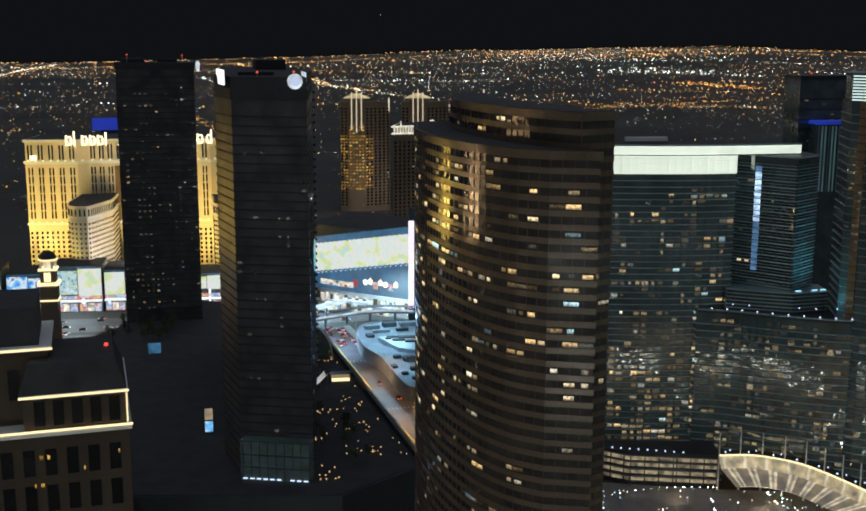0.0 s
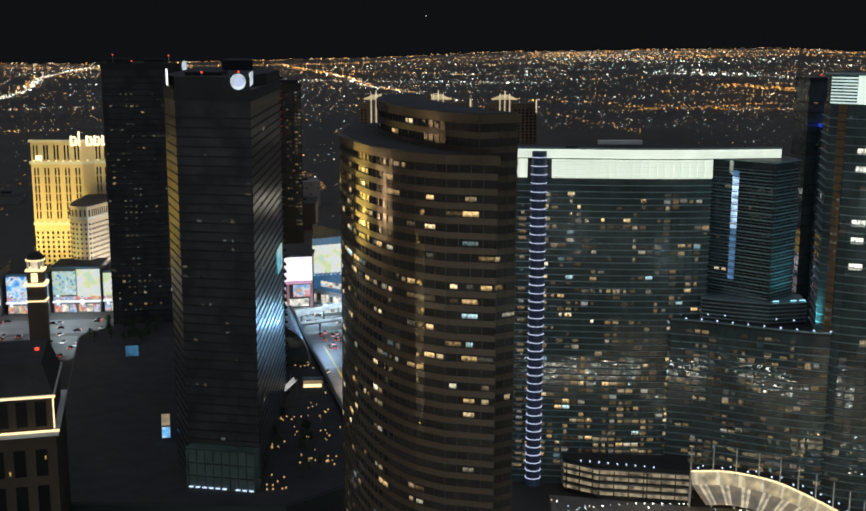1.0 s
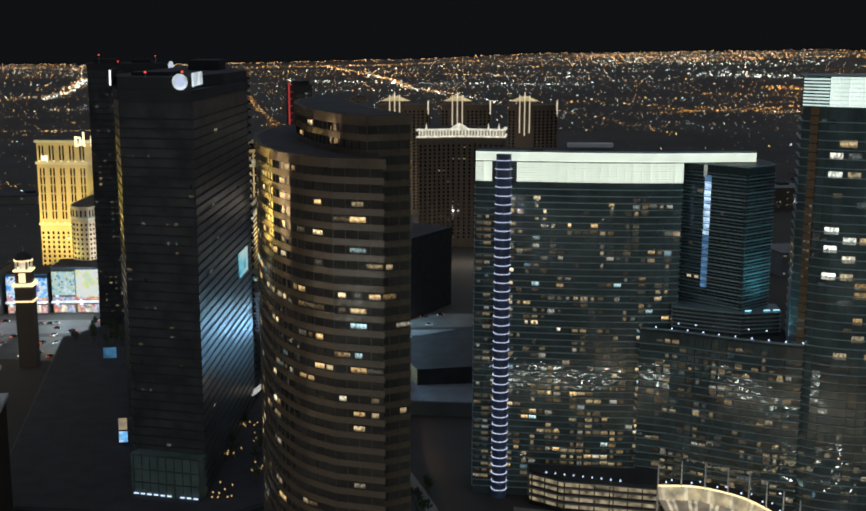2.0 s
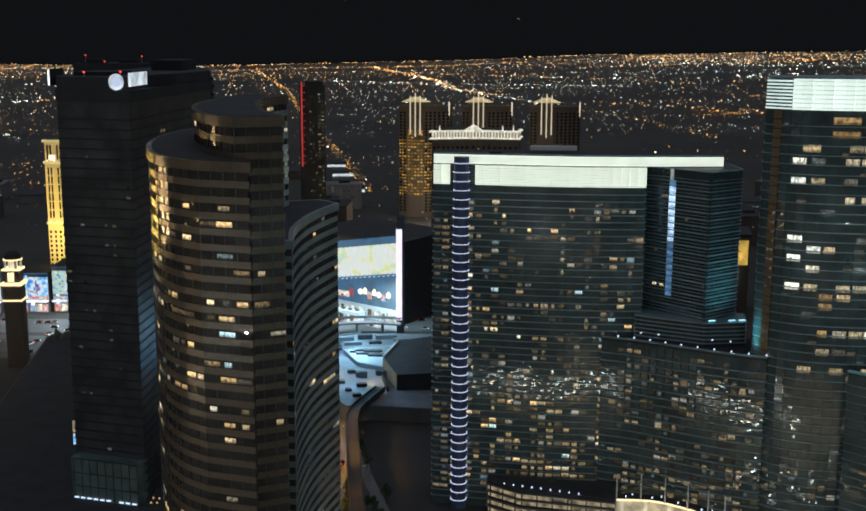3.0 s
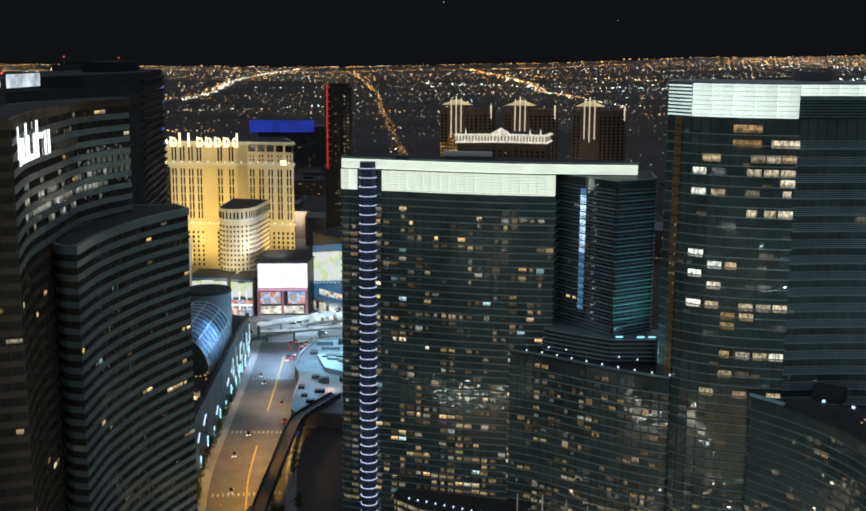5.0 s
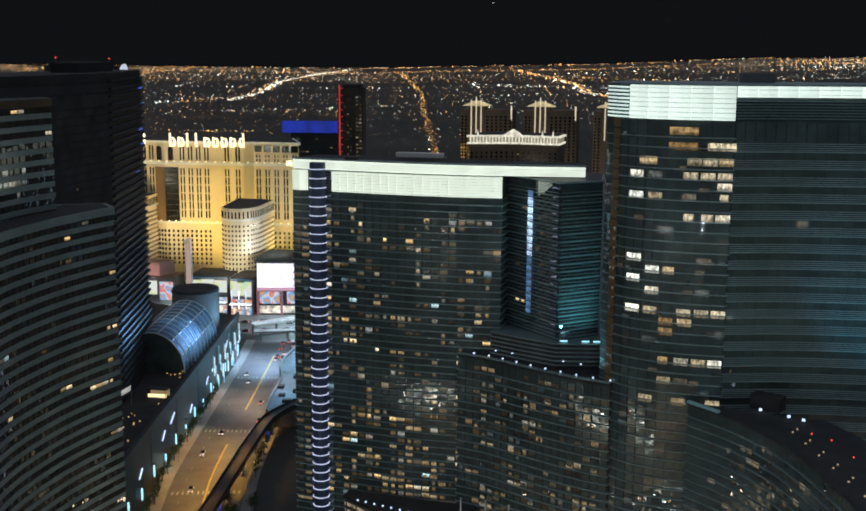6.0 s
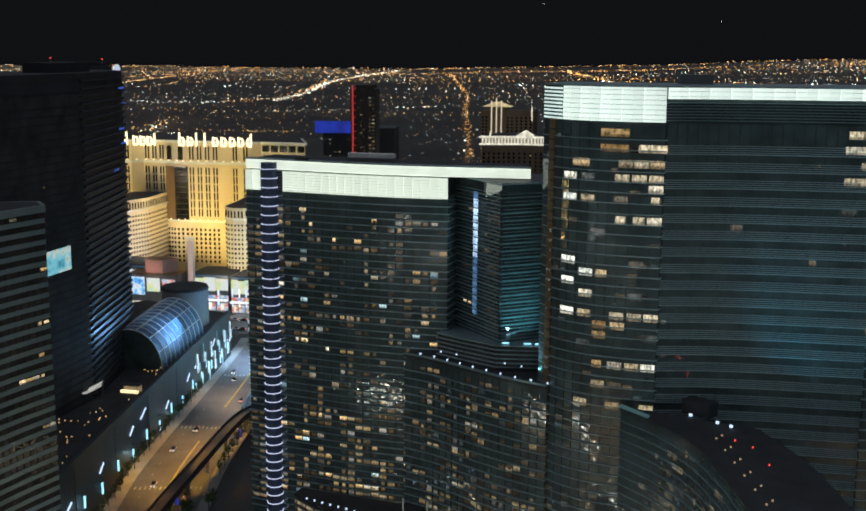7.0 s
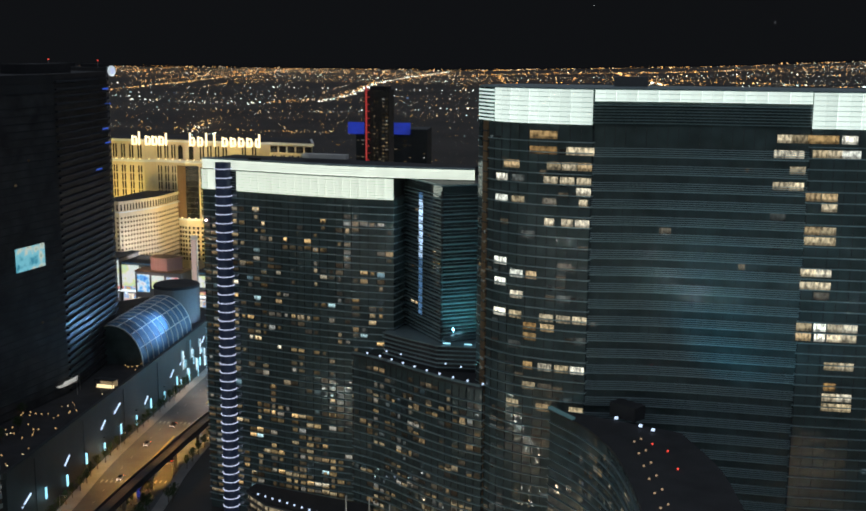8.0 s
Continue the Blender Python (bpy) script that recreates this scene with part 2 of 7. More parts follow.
def crown_panel(name, colour, low, high):
    """A back-lit crown panel: a fade across and upwards is painted into its glow."""
    m, n, l, p = nodes_of(name)
    tc, sep, info = n.new("ShaderNodeTexCoord"), n.new("ShaderNodeSeparateXYZ"), n.new("ShaderNodeObjectInfo")
    l.new(tc.outputs["Generated"], sep.inputs[0])
    a, b, c, d = [n.new("ShaderNodeMath") for _ in range(4)]
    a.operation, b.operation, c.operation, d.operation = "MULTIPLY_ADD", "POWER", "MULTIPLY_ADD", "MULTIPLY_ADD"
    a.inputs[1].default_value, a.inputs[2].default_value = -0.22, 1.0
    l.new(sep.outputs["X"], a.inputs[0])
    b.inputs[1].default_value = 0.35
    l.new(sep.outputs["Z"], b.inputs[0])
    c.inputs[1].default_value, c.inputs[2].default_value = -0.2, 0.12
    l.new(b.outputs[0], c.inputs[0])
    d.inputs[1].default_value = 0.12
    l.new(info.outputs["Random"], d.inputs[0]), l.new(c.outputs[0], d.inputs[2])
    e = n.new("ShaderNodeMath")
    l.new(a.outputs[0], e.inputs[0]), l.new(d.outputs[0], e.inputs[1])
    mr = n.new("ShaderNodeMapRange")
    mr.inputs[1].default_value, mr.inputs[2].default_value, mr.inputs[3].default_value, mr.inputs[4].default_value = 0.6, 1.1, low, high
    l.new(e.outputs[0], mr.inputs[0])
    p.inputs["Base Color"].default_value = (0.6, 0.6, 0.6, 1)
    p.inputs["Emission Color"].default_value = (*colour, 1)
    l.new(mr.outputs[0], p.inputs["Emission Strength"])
    return m


WARMS = [(0.0, (1.0, 0.7, 0.36)), (0.3, (1.0, 0.8, 0.5)), (0.6, (1.0, 0.9, 0.7)), (0.85, (0.92, 0.97, 0.9)), (0.96, (0.5, 0.85, 1.0))]
M = {
    "asphalt": surface("asphalt", (0.028, 0.028, 0.03), (0.085, 0.08, 0.077), 0.6, 0, 0.09, 0.9, 0.2),
    "ground": surface("desert_ground", (0.028, 0.026, 0.024), (0.062, 0.055, 0.048), 0.95, 0, 0.004, 0.05, 0),
    "paving": surface("paving", (0.16, 0.15, 0.14), (0.28, 0.26, 0.24), 0.85, 0, 0.08, 1.2, 0.2),
    "roof": surface("dark_roof", (0.024, 0.025, 0.028), (0.048, 0.049, 0.053), 0.9, 0, 0.12, 1.5, 0.3),
    "roof_light": surface("pale_roof", (0.26, 0.28, 0.3), (0.45, 0.47, 0.5), 0.8, 0, 0.08, 1.2, 0.2),
    "bronze": surface("bronze_spandrel", (0.085, 0.06, 0.042), (0.15, 0.112, 0.08), 0.22, 0.06, 0.08, 1.5, 0.1, 0.2, 3),
    "silver": surface("silver_spandrel", (0.17, 0.215, 0.225), (0.27, 0.325, 0.335), 0.3, 0.3, 0.08, 1.5, 0.1, 0.5, 3),
    "fin": surface("aluminium_fin", (0.18, 0.265, 0.285), (0.31, 0.41, 0.43), 0.35, 0.3, 0.1, 1.5, 0.05),
    "fin_pale": surface("pale_aluminium_fin", (0.25, 0.35, 0.375), (0.39, 0.5, 0.525), 0.4, 0.1, 0.1, 1.5, 0.05),
    "balcony": surface("balcony_front", (0.026, 0.028, 0.032), (0.05, 0.052, 0.06), 0.5, 0.0, 0.08, 1.5, 0.1, 0.06),
    "frame": surface("dark_frame", (0.03, 0.03, 0.032), (0.06, 0.06, 0.062), 0.5, 0.4, 0.3, 3, 0.1),
    "podium_wall": surface("podium_cladding", (0.024, 0.031, 0.033), (0.045, 0.055, 0.058), 0.6, 0.0, 0.05, 1.0, 0.1, 0.4, 3),
    "concrete": surface("concrete", (0.13, 0.13, 0.13), (0.22, 0.22, 0.22), 0.85, 0, 0.06, 1.0, 0.3, 0.4, 4),
    "cream": surface("cream_stucco", (0.6, 0.5, 0.34), (0.78, 0.67, 0.48), 0.85, 0, 0.05, 0.8, 0.2, 0.3, 4),
    "tan": surface("tan_stucco", (0.085, 0.068, 0.052), (0.14, 0.11, 0.085), 0.85, 0, 0.05, 0.8, 0.2, 0.3, 4),
    "brown": surface("brown_panel", (0.16, 0.09, 0.045), (0.26, 0.16, 0.08), 0.6, 0, 0.07, 0.8, 0.1, 0.4, 3),
    "white": surface("white_paint", (0.66, 0.66, 0.64), (0.8, 0.8, 0.78), 0.7, 0, 0.1, 1.0, 0.1),
    "black": surface("black_clad", (0.03, 0.031, 0.034), (0.046, 0.047, 0.051), 0.7, 0, 0.08, 1.0, 0.1, 0.15),
    "steel": surface("steel", (0.3, 0.3, 0.31), (0.5, 0.5, 0.51), 0.4, 0.9, 0.3, 3, 0.1),
    "leaf": surface("foliage", (0.025, 0.045, 0.015), (0.06, 0.1, 0.035), 0.7, 0, 0.8, 4, 0),
    "bark": surface("bark", (0.08, 0.06, 0.045), (0.16, 0.12, 0.09), 0.9, 0, 0.8, 6, 0.4),
    "glass_brown": curtain_glass("bronze_glass", (0.07, 0.06, 0.052), 0.012, 0.008, 0, 0.5),
    "glass_teal": curtain_glass("teal_glass", (0.108, 0.147, 0.147), 0.008, 0.012, 0, 0.6, 1.9),
    "glass_mirror": curtain_glass("mirror_glass", (0.085, 0.115, 0.12), 0.02, 0.002, 0, 0.8, 2.6),
    "glass_black": curtain_glass("black_glass", (0.085, 0.086, 0.09), 0.3, 0.003, 0, 0.03),
    "pane": curtain_glass("window_glass", (0.02, 0.02, 0.02), 0.1, 0.005),
    "barrel": curtain_glass("vault_glass", (0.12, 0.23, 0.36), 0.6, 0.01, 0, 0.2),
    "room": lit_window("lit_room", WARMS, 0.05, 1.6, power=2.2),
    "room_bright": lit_window("bright_room", [(0.0, (1.0, 0.8, 0.5)), (0.35, (1.0, 0.9, 0.68)), (0.65, (1.0, 0.96, 0.84)), (0.97, (0.6, 0.9, 1.0))], 0.06, 0.95, power=1.8),
    "suite_white": lit_window("white_suite", [(0.0, (0.95, 1.0, 0.88)), (0.5, (1.0, 0.98, 0.82))], 0.9, 1.5, power=1.0),
    "suite_warm": lit_window("warm_suite", [(0.0, (1.0, 0.86, 0.58)), (0.5, (1.0, 0.92, 0.7))], 0.42, 1.0, power=1.2),
    "suite_yellow": lit_window("yellow_suite", [(0.0, (1.0, 0.74, 0.4)), (0.5, (1.0, 0.82, 0.5))], 0.28, 0.62, power=1.2),
    "suite_orange": lit_window("orange_suite", [(0.0, (1.0, 0.6, 0.22)), (0.5, (1.0, 0.66, 0.28))], 0.24, 0.46, power=1.0),
    "suite_dim": lit_window("dim_suite", [(0.0, (0.9, 0.8, 0.6)), (0.5, (0.7, 0.8, 0.75))], 0.06, 0.16, power=1.0),
    "suite_low": lit_window("low_suite", [(0.0, (1.0, 0.72, 0.34)), (0.5, (1.0, 0.8, 0.46)), (0.9, (1.0, 0.95, 0.8))], 0.05, 0.45, power=2.0),
    "room_gilt": lit_window("gilt_room", [(0.0, (1.0, 0.66, 0.28)), (0.4, (1.0, 0.76, 0.42)), (0.75, (1.0, 0.9, 0.66)), (0.93, (0.6, 0.9, 0.95))], 0.06, 1.5, power=2.2),
    "room_dim": lit_window("dim_room", WARMS, 0.025, 0.36, power=2.4),
    "room_faint": lit_window("faint_room", [(0, (0.9, 0.75, 0.5)), (0.6, (0.7, 0.9, 0.9))], 0.012, 0.11, power=1.5),
    "room_gold": lit_window("gold_room", [(0, (1.0, 0.5, 0.08)), (0.5, (1.0, 0.6, 0.15))], 0.25, 0.95, power=1.5),
    "reflection_pale": lit_window("crown_reflection", [(0, (0.85, 0.9, 0.8)), (0.4, (1.0, 0.92, 0.75)), (0.8, (0.7, 0.85, 0.85))], 0.04, 0.6, power=1.6),
    "crown": glow("crown_light", (0.9, 1.0, 0.84), 0.9, True, 0.12, 0.25, (0.6, 0.6, 0.6)),
    "crown2": glow("crown_light_cool", (0.78, 1.0, 0.92), 0.8, True, 0.14, 0.2, (0.6, 0.6, 0.6)),
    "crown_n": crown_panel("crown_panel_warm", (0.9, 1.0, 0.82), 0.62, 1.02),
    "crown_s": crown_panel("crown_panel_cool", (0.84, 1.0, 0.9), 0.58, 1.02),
    "led_blue": glow("blue_led_shaft", (0.1, 0.18, 0.42), 0.035, True, 0.5, 0.15, (0.03, 0.035, 0.06)),
    "led_ring": glow("white_led_ring", (0.68, 0.74, 1.0), 0.95, False),
    "led_white": glow("white_led", (0.95, 0.98, 1.0), 5.0, False),
    "led_cyan": glow("cyan_led", (0.35, 0.8, 1.0), 1.4, False),
    "led_pale": glow("pale_blue_led", (0.6, 0.75, 1.0), 1.3, False),
    "led_warm": glow("warm_led", (1.0, 0.78, 0.42), 1.5, True),
    "lamp_garden": glow("garden_glow", (1.0, 0.62, 0.25), 0.7, False, 0.95, 0.11),
    "led_red": glow("red_led", (1.0, 0.05, 0.05), 0.35, False),
    "beacon": glow("red_beacon", (1.0, 0.08, 0.05), 1.2, False),
    "led_deep": glow("deep_blue_led", (0.02, 0.07, 0.9), 0.3, False, 0.5, 0.05),
    "sign_gold": glow("gold_sign", (1.0, 0.82, 0.5), 2.0, True),
    "sign_white": glow("white_sign", (0.95, 0.98, 1.0), 1.6, True),
    "tail": glow("tail_light", (1.0, 0.12, 0.05), 3.0, False),
    "head": glow("head_light", (1.0, 0.95, 0.85), 4.0, False),
    "screen_white": screen("bright_screen", [(1, 1, 1), (0.85, 1, 0.92), (1, 1, 1), (0.85, 0.98, 0.4), (0.6, 0.9, 1)], 0.75, 0.1),
    "screen_pink": screen("pink_screen", [(1, 0.94, 1), (1, 1, 1), (0.93, 0.78, 1), (1, 1, 1)], 1.15, 0.05),
    "screen_blue": screen("blue_screen", [(0.04, 0.2, 0.8), (0.2, 0.6, 1), (0.9, 0.95, 1), (0.05, 0.1, 0.4)], 0.9, 0.2),
    "screen_mix": screen("shop_screen", [(0.9, 0.5, 0.2), (0.2, 0.5, 1), (1, 1, 1), (0.9, 0.15, 0.2), (1, 0.8, 0.4)], 0.7, 0.14),
    "screen_lattice": screen("lattice_screen", [(0.05, 0.25, 0.7), (0.15, 0.55, 0.9), (0.9, 0.85, 0.35), (0.3, 0.7, 0.95), (0.9, 0.97, 1.0)], 0.8, 0.45),
    "screen_mirrored": screen("screen_reflection", [(0.05, 0.35, 0.5), (0.25, 0.75, 0.9), (0.3, 0.8, 0.95), (0.85, 0.9, 0.75), (0.1, 0.4, 0.35)], 0.6, 0.13),
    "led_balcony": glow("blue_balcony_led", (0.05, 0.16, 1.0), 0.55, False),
    "car_dark": surface("dark_car_paint", (0.02, 0.02, 0.025), (0.05, 0.05, 0.055), 0.25, 0.3, 0.5, 5, 0),
    "car_light": surface("pale_car_paint", (0.5, 0.5, 0.52), (0.7, 0.7, 0.72), 0.25, 0.3, 0.5, 5, 0),
    "rubber": surface("rubber", (0.012, 0.012, 0.012), (0.03, 0.03, 0.03), 0.9, 0, 2, 9, 0),
    "marking": surface("road_paint", (0.2, 0.2, 0.19), (0.4, 0.4, 0.38), 0.8, 0, 0.4, 3, 0.1),
    "kerb": surface("kerb_yellow", (0.3, 0.21, 0.05), (0.45, 0.33, 0.1), 0.8, 0, 0.4, 3, 0.1),
}


# ---------------------------------------------------------------- building helpers
def thing(name, label, category, at=(0, 0, 0), group="", kind=""):
    ob = new(name)
    ob.location = at
    return tagged(ob, label, category, group, kind)


def part(name, mesh, material, parent, label="", at=None, kind=""):
    """Link a mesh (or bmesh) as one object under a thing or a part."""
    if isinstance(mesh, bmesh.types.BMesh):
        data = bpy.data.meshes.new(name)
        mesh.to_mesh(data)
        mesh.free()
        mesh = data
    if material and not mesh.materials:
        mesh.materials.append(material)
    ob = new(name, mesh)
    ob.parent = parent
    if at is not None:
        if isinstance(at, Matrix):
            ob.matrix_basis = at
        else:
            ob.location = at
    if label:
        ob["label"] = label
    if kind:
        ob["kind"] = kind
    return ob


def mesh_of(verts, faces, name="mesh"):
    me = bpy.data.meshes.new(name)
    me.from_pydata([tuple(v) for v in verts], [], faces)
    me.update()
    return me


class Soup:
    """Gathers boxes and prisms into one mesh."""

    def __init__(self):
        self.v, self.f = [], []

    def add(self, verts, faces):
        k = len(self.v)
        self.v += [tuple(v) for v in verts]
        self.f += [[i + k for i in f] for f in faces]
        return self

    def box(self, c, s, turn=0.0):
        ca, sa = math.cos(turn), math.sin(turn)
        vs = []
        for dz in (-0.5, 0.5):
            for dx, dy in ((-0.5, -0.5), (0.5, -0.5), (0.5, 0.5), (-0.5, 0.5)):
                x, y = dx * s[0], dy * s[1]
                vs.append((c[0] + x * ca - y * sa, c[1] + x * sa + y * ca, c[2] + dz * s[2]))
        return self.add(vs, [(3, 2, 1, 0), (4, 5, 6, 7), (0, 1, 5, 4), (1, 2, 6, 5), (2, 3, 7, 6), (3, 0, 4, 7)])

    def prism(self, poly, z0, z1):
        n = len(poly)
        vs = [(x, y, z0) for x, y in poly] + [(x, y, z1) for x, y in poly]
        fs = [list(range(n))[::-1], list(range(n, 2 * n))]
        fs += [[i, (i + 1) % n, n + (i + 1) % n, n + i] for i in range(n)]
        return self.add(vs, fs)

    def mesh(self, name="mesh"):
        return mesh_of(self.v, self.f, name)


def box_mesh(c, s, turn=0.0):
    return Soup().box(c, s, turn).mesh()


def prism_mesh(poly, z0, z1):
    return Soup().prism(poly, z0, z1).mesh()


def bevel_box(s, r=0.05):
    bm = bmesh.new()
    bmesh.ops.create_cube(bm, size=1.0)
    bmesh.ops.scale(bm, vec=s, verts=bm.verts)
    bmesh.ops.bevel(bm, geom=bm.edges, offset=r, segments=2, affect="EDGES")
    return bm


def tube(r0, r1, h, n=12, cap=True):
    vs = [(r * math.cos(2 * math.pi * i / n), r * math.sin(2 * math.pi * i / n), z) for r, z in ((r0, 0), (r1, h)) for i in range(n)]
    fs = [[i, (i + 1) % n, n + (i + 1) % n, n + i] for i in range(n)]
    if cap:
        fs += [list(range(n))[::-1], list(range(n, 2 * n))]
    return mesh_of(vs, fs)


def offset(poly, d):
    """The closed plan (counter-clockwise) grown outwards by d metres."""
    n, out = len(poly), []
    for i in range(n):
        p, q, r = Vector(poly[i - 1]), Vector(poly[i]), Vector(poly[(i + 1) % n])
        a, b = (q - p).normalized(), (r - q).normalized()
        na, nb = Vector((a.y, -a.x)), Vector((b.y, -b.x))
        k = na + nb
        k = k * (d / max(0.35, 1 + na.dot(nb)))
        out.append((q.x + k.x, q.y + k.y))
    return out


def smooth(points, step):
    """A flowing open line through the points, cut into pieces of about step metres."""
    p = [Vector(q) for q in points]
    p = [2 * p[0] - p[1]] + p + [2 * p[-1] - p[-2]]
    fine = []
    for i in range(1, len(p) - 2):
        for k in range(16):
            t = k / 16
            fine.append(0.5 * ((2 * p[i]) + (p[i + 1] - p[i - 1]) * t + (2 * p[i - 1] - 5 * p[i] + 4 * p[i + 1] - p[i + 2]) * t * t
                               + (3 * p[i] - p[i - 1] - 3 * p[i + 1] + p[i + 2]) * t ** 3))
    fine.append(p[-2])
    length = sum((b - a).length for a, b in zip(fine, fine[1:]))
    n = max(1, round(length / step))
    out, want, run = [tuple(fine[0])], length / n, 0.0
    for a, b in zip(fine, fine[1:]):
        d = (b - a).length
        while run + d >= want * len(out) - 1e-6 and len(out) < n:
            out.append(tuple(a.lerp(b, (want * len(out) - run) / d)))
        run += d
    out.append(tuple(fine[-1]))
    return out


PANE = Soup().box((0, 0, 0), (1, 0.12, 1)).mesh("pane")
PANES = {}


def pane_mesh(key):
    if key not in PANES:
        PANES[key] = PANE.copy()
        PANES[key].materials.append(M[key])
    return PANES[key]


def windows(parent, line, z0, z1, pitch, chance, width=3.0, fill=0.8, high=0.6, out=0.1, key="room", limit=300, seed=1, sill=0.55, cluster=0.5, runs=0.3):
    """Lit rooms along an open plan line (outside on its right hand): columns differ, and neighbours light up together."""
    rnd = random.Random(seed)
    spots = []
    for a, b in zip(line, line[1:]):
        a, b = Vector(a), Vector(b)
        n = max(1, round((b - a).length / width))
        for i in range(n):
            spots.append((a.lerp(b, (i + 0.5) / n), (b - a).normalized(), (b - a).length / n))
    column = [rnd.random() ** 2 * 3 * cluster + (1 - cluster) for _ in spots]
    made = []
    for k in range(int((z1 - z0) / pitch)):
        row = 0.4 + 1.2 * rnd.random()
        before = False
        for (p, d, w), c in zip(spots, column):
            here = rnd.random() < chance * c * row or (before and rnd.random() < runs)
            before = here and not before
            if here:
                made.append((p, d, w, z0 + (k + sill) * pitch))
    rnd.shuffle(made)
    for p, d, w, z in made[:limit]:
        m = Matrix.Translation((p.x + d.y * out, p.y - d.x * out, z)) @ Matrix.Rotation(math.atan2(d.y, d.x), 4, "Z")
        wide = rnd.choice((0.45, 0.7, 1.0, 1.0)) * fill * w
        part("window", pane_mesh(key), None, parent, at=m @ Matrix.Diagonal((wide, 1, pitch * high * rnd.uniform(0.75, 1.0), 1)))


SUITES = {"W": "suite_white", "w": "suite_warm", "y": "suite_yellow", "o": "suite_orange", "d": "suite_dim"}


def suites(parent, line, rows, wide=4.2, high=2.3, out=0.14):
    """Lit suites along an open plan line: in each row a height, then one letter and the run of metres to each lit room."""
    for z, text in rows:
        for word in text.split():
            s, extra = float(word[1:].split("x")[0]), float(word.split("x")[1]) if "x" in word else 1.0
            run = 0.0
            for a, b in zip(line, line[1:]):
                a, b = Vector(a), Vector(b)
                if run + (b - a).length >= s:
                    d = (b - a).normalized()
                    q = a + d * (s - run)
                    m = Matrix.Translation((q.x + d.y * out, q.y - d.x * out, z)) @ Matrix.Rotation(math.atan2(d.y, d.x), 4, "Z")
                    part("window", pane_mesh(SUITES[word[0]]), None, parent, at=m @ Matrix.Diagonal((wide * extra, 1, high, 1)))
                    break
                run += (b - a).length


def bands(parent, poly, z0, z1, pitch, height, out, material, name="floor_band", lift=0.0):
    me = prism_mesh(offset(poly, out), 0, height)
    me.materials.append(material)
    for k in range(int((z1 - z0) / pitch + 0.01)):
        part(name, me, None, parent, at=(0, 0, z0 + lift + k * pitch))


def mullions(parent, line, z0, z1, width, material, out=0.12, thick=0.14):
    s = Soup()
    for a, b in zip(line, line[1:]):
        a, b = Vector(a), Vector(b)
        n = max(1, round((b - a).length / width))
        d = (b - a).normalized()
        for i in range(n):
            p = a.lerp(b, i / n)
            s.box((p.x + d.y * out, p.y - d.x * out, (z0 + z1) / 2), (thick, 0.25, z1 - z0), math.atan2(d.y, d.x))
    return part("mullions", s.mesh(), material, parent, kind="stuff")


# ---------------------------------------------------------------- ground, roads, far valley
HUB = Vector((130.0, 60.0))
RIM = [(-180, 1.0), (-60, 0.9), (-40, 0.9), (-20, 1.05), (-8, 0.75), (0, 0.4), (13, 0.15), (22, 0.45), (60, 0.8), (180, 1.0)]


def rim(az):
    for (a, u), (b, v) in zip(RIM, RIM[1:]):
        if a <= az <= b:
            return u + (v - u) * (az - a) / (b - a)
    return 1.0


def rise(r, az):
    """The valley floor is bent up to its rim so the horizon fits the camera's view."""
    if r < 1300:
        return 0.0
    top = 173 - 4700 * math.tan(radians(rim(az)))
    return top * ((r - 1300) / 3400) ** 1.5


def valley(r, az):
    a = radians(az)
    return Vector((HUB.x + r * math.sin(a), HUB.y + r * math.cos(a), rise(r, az)))


rings, spokes = [0, 150, 400, 800, 1300, 1700, 2200, 2800, 3400, 4000, 4400, 4700, 4760], 120
gv, gf = [(HUB.x, HUB.y, 0.0)], []
for r in rings[1:]:
    for k in range(spokes):
        p = valley(min(r, 4700), -180 + 360 * k / spokes)
        if r > 4700:
            p.z -= 60
            p.x, p.y = HUB.x + (p.x - HUB.x) * 1.01, HUB.y + (p.y - HUB.y) * 1.01
        gv.append(tuple(p))
for k in range(spokes):
    gf.append((0, 1 + (k + 1) % spokes, 1 + k))
for i in range(len(rings) - 2):
    for k in range(spokes):
        a, b = 1 + i * spokes + k, 1 + i * spokes + (k + 1) % spokes
        gf.append((a, b, b + spokes, a + spokes))
ground = new("ground", mesh_of(gv, gf))
ground.data.materials.append(M["ground"])
for poly in ground.data.polygons:
    poly.use_smooth = True
tagged(ground, "dark desert valley floor round the towers at night", "ground", kind="structure")


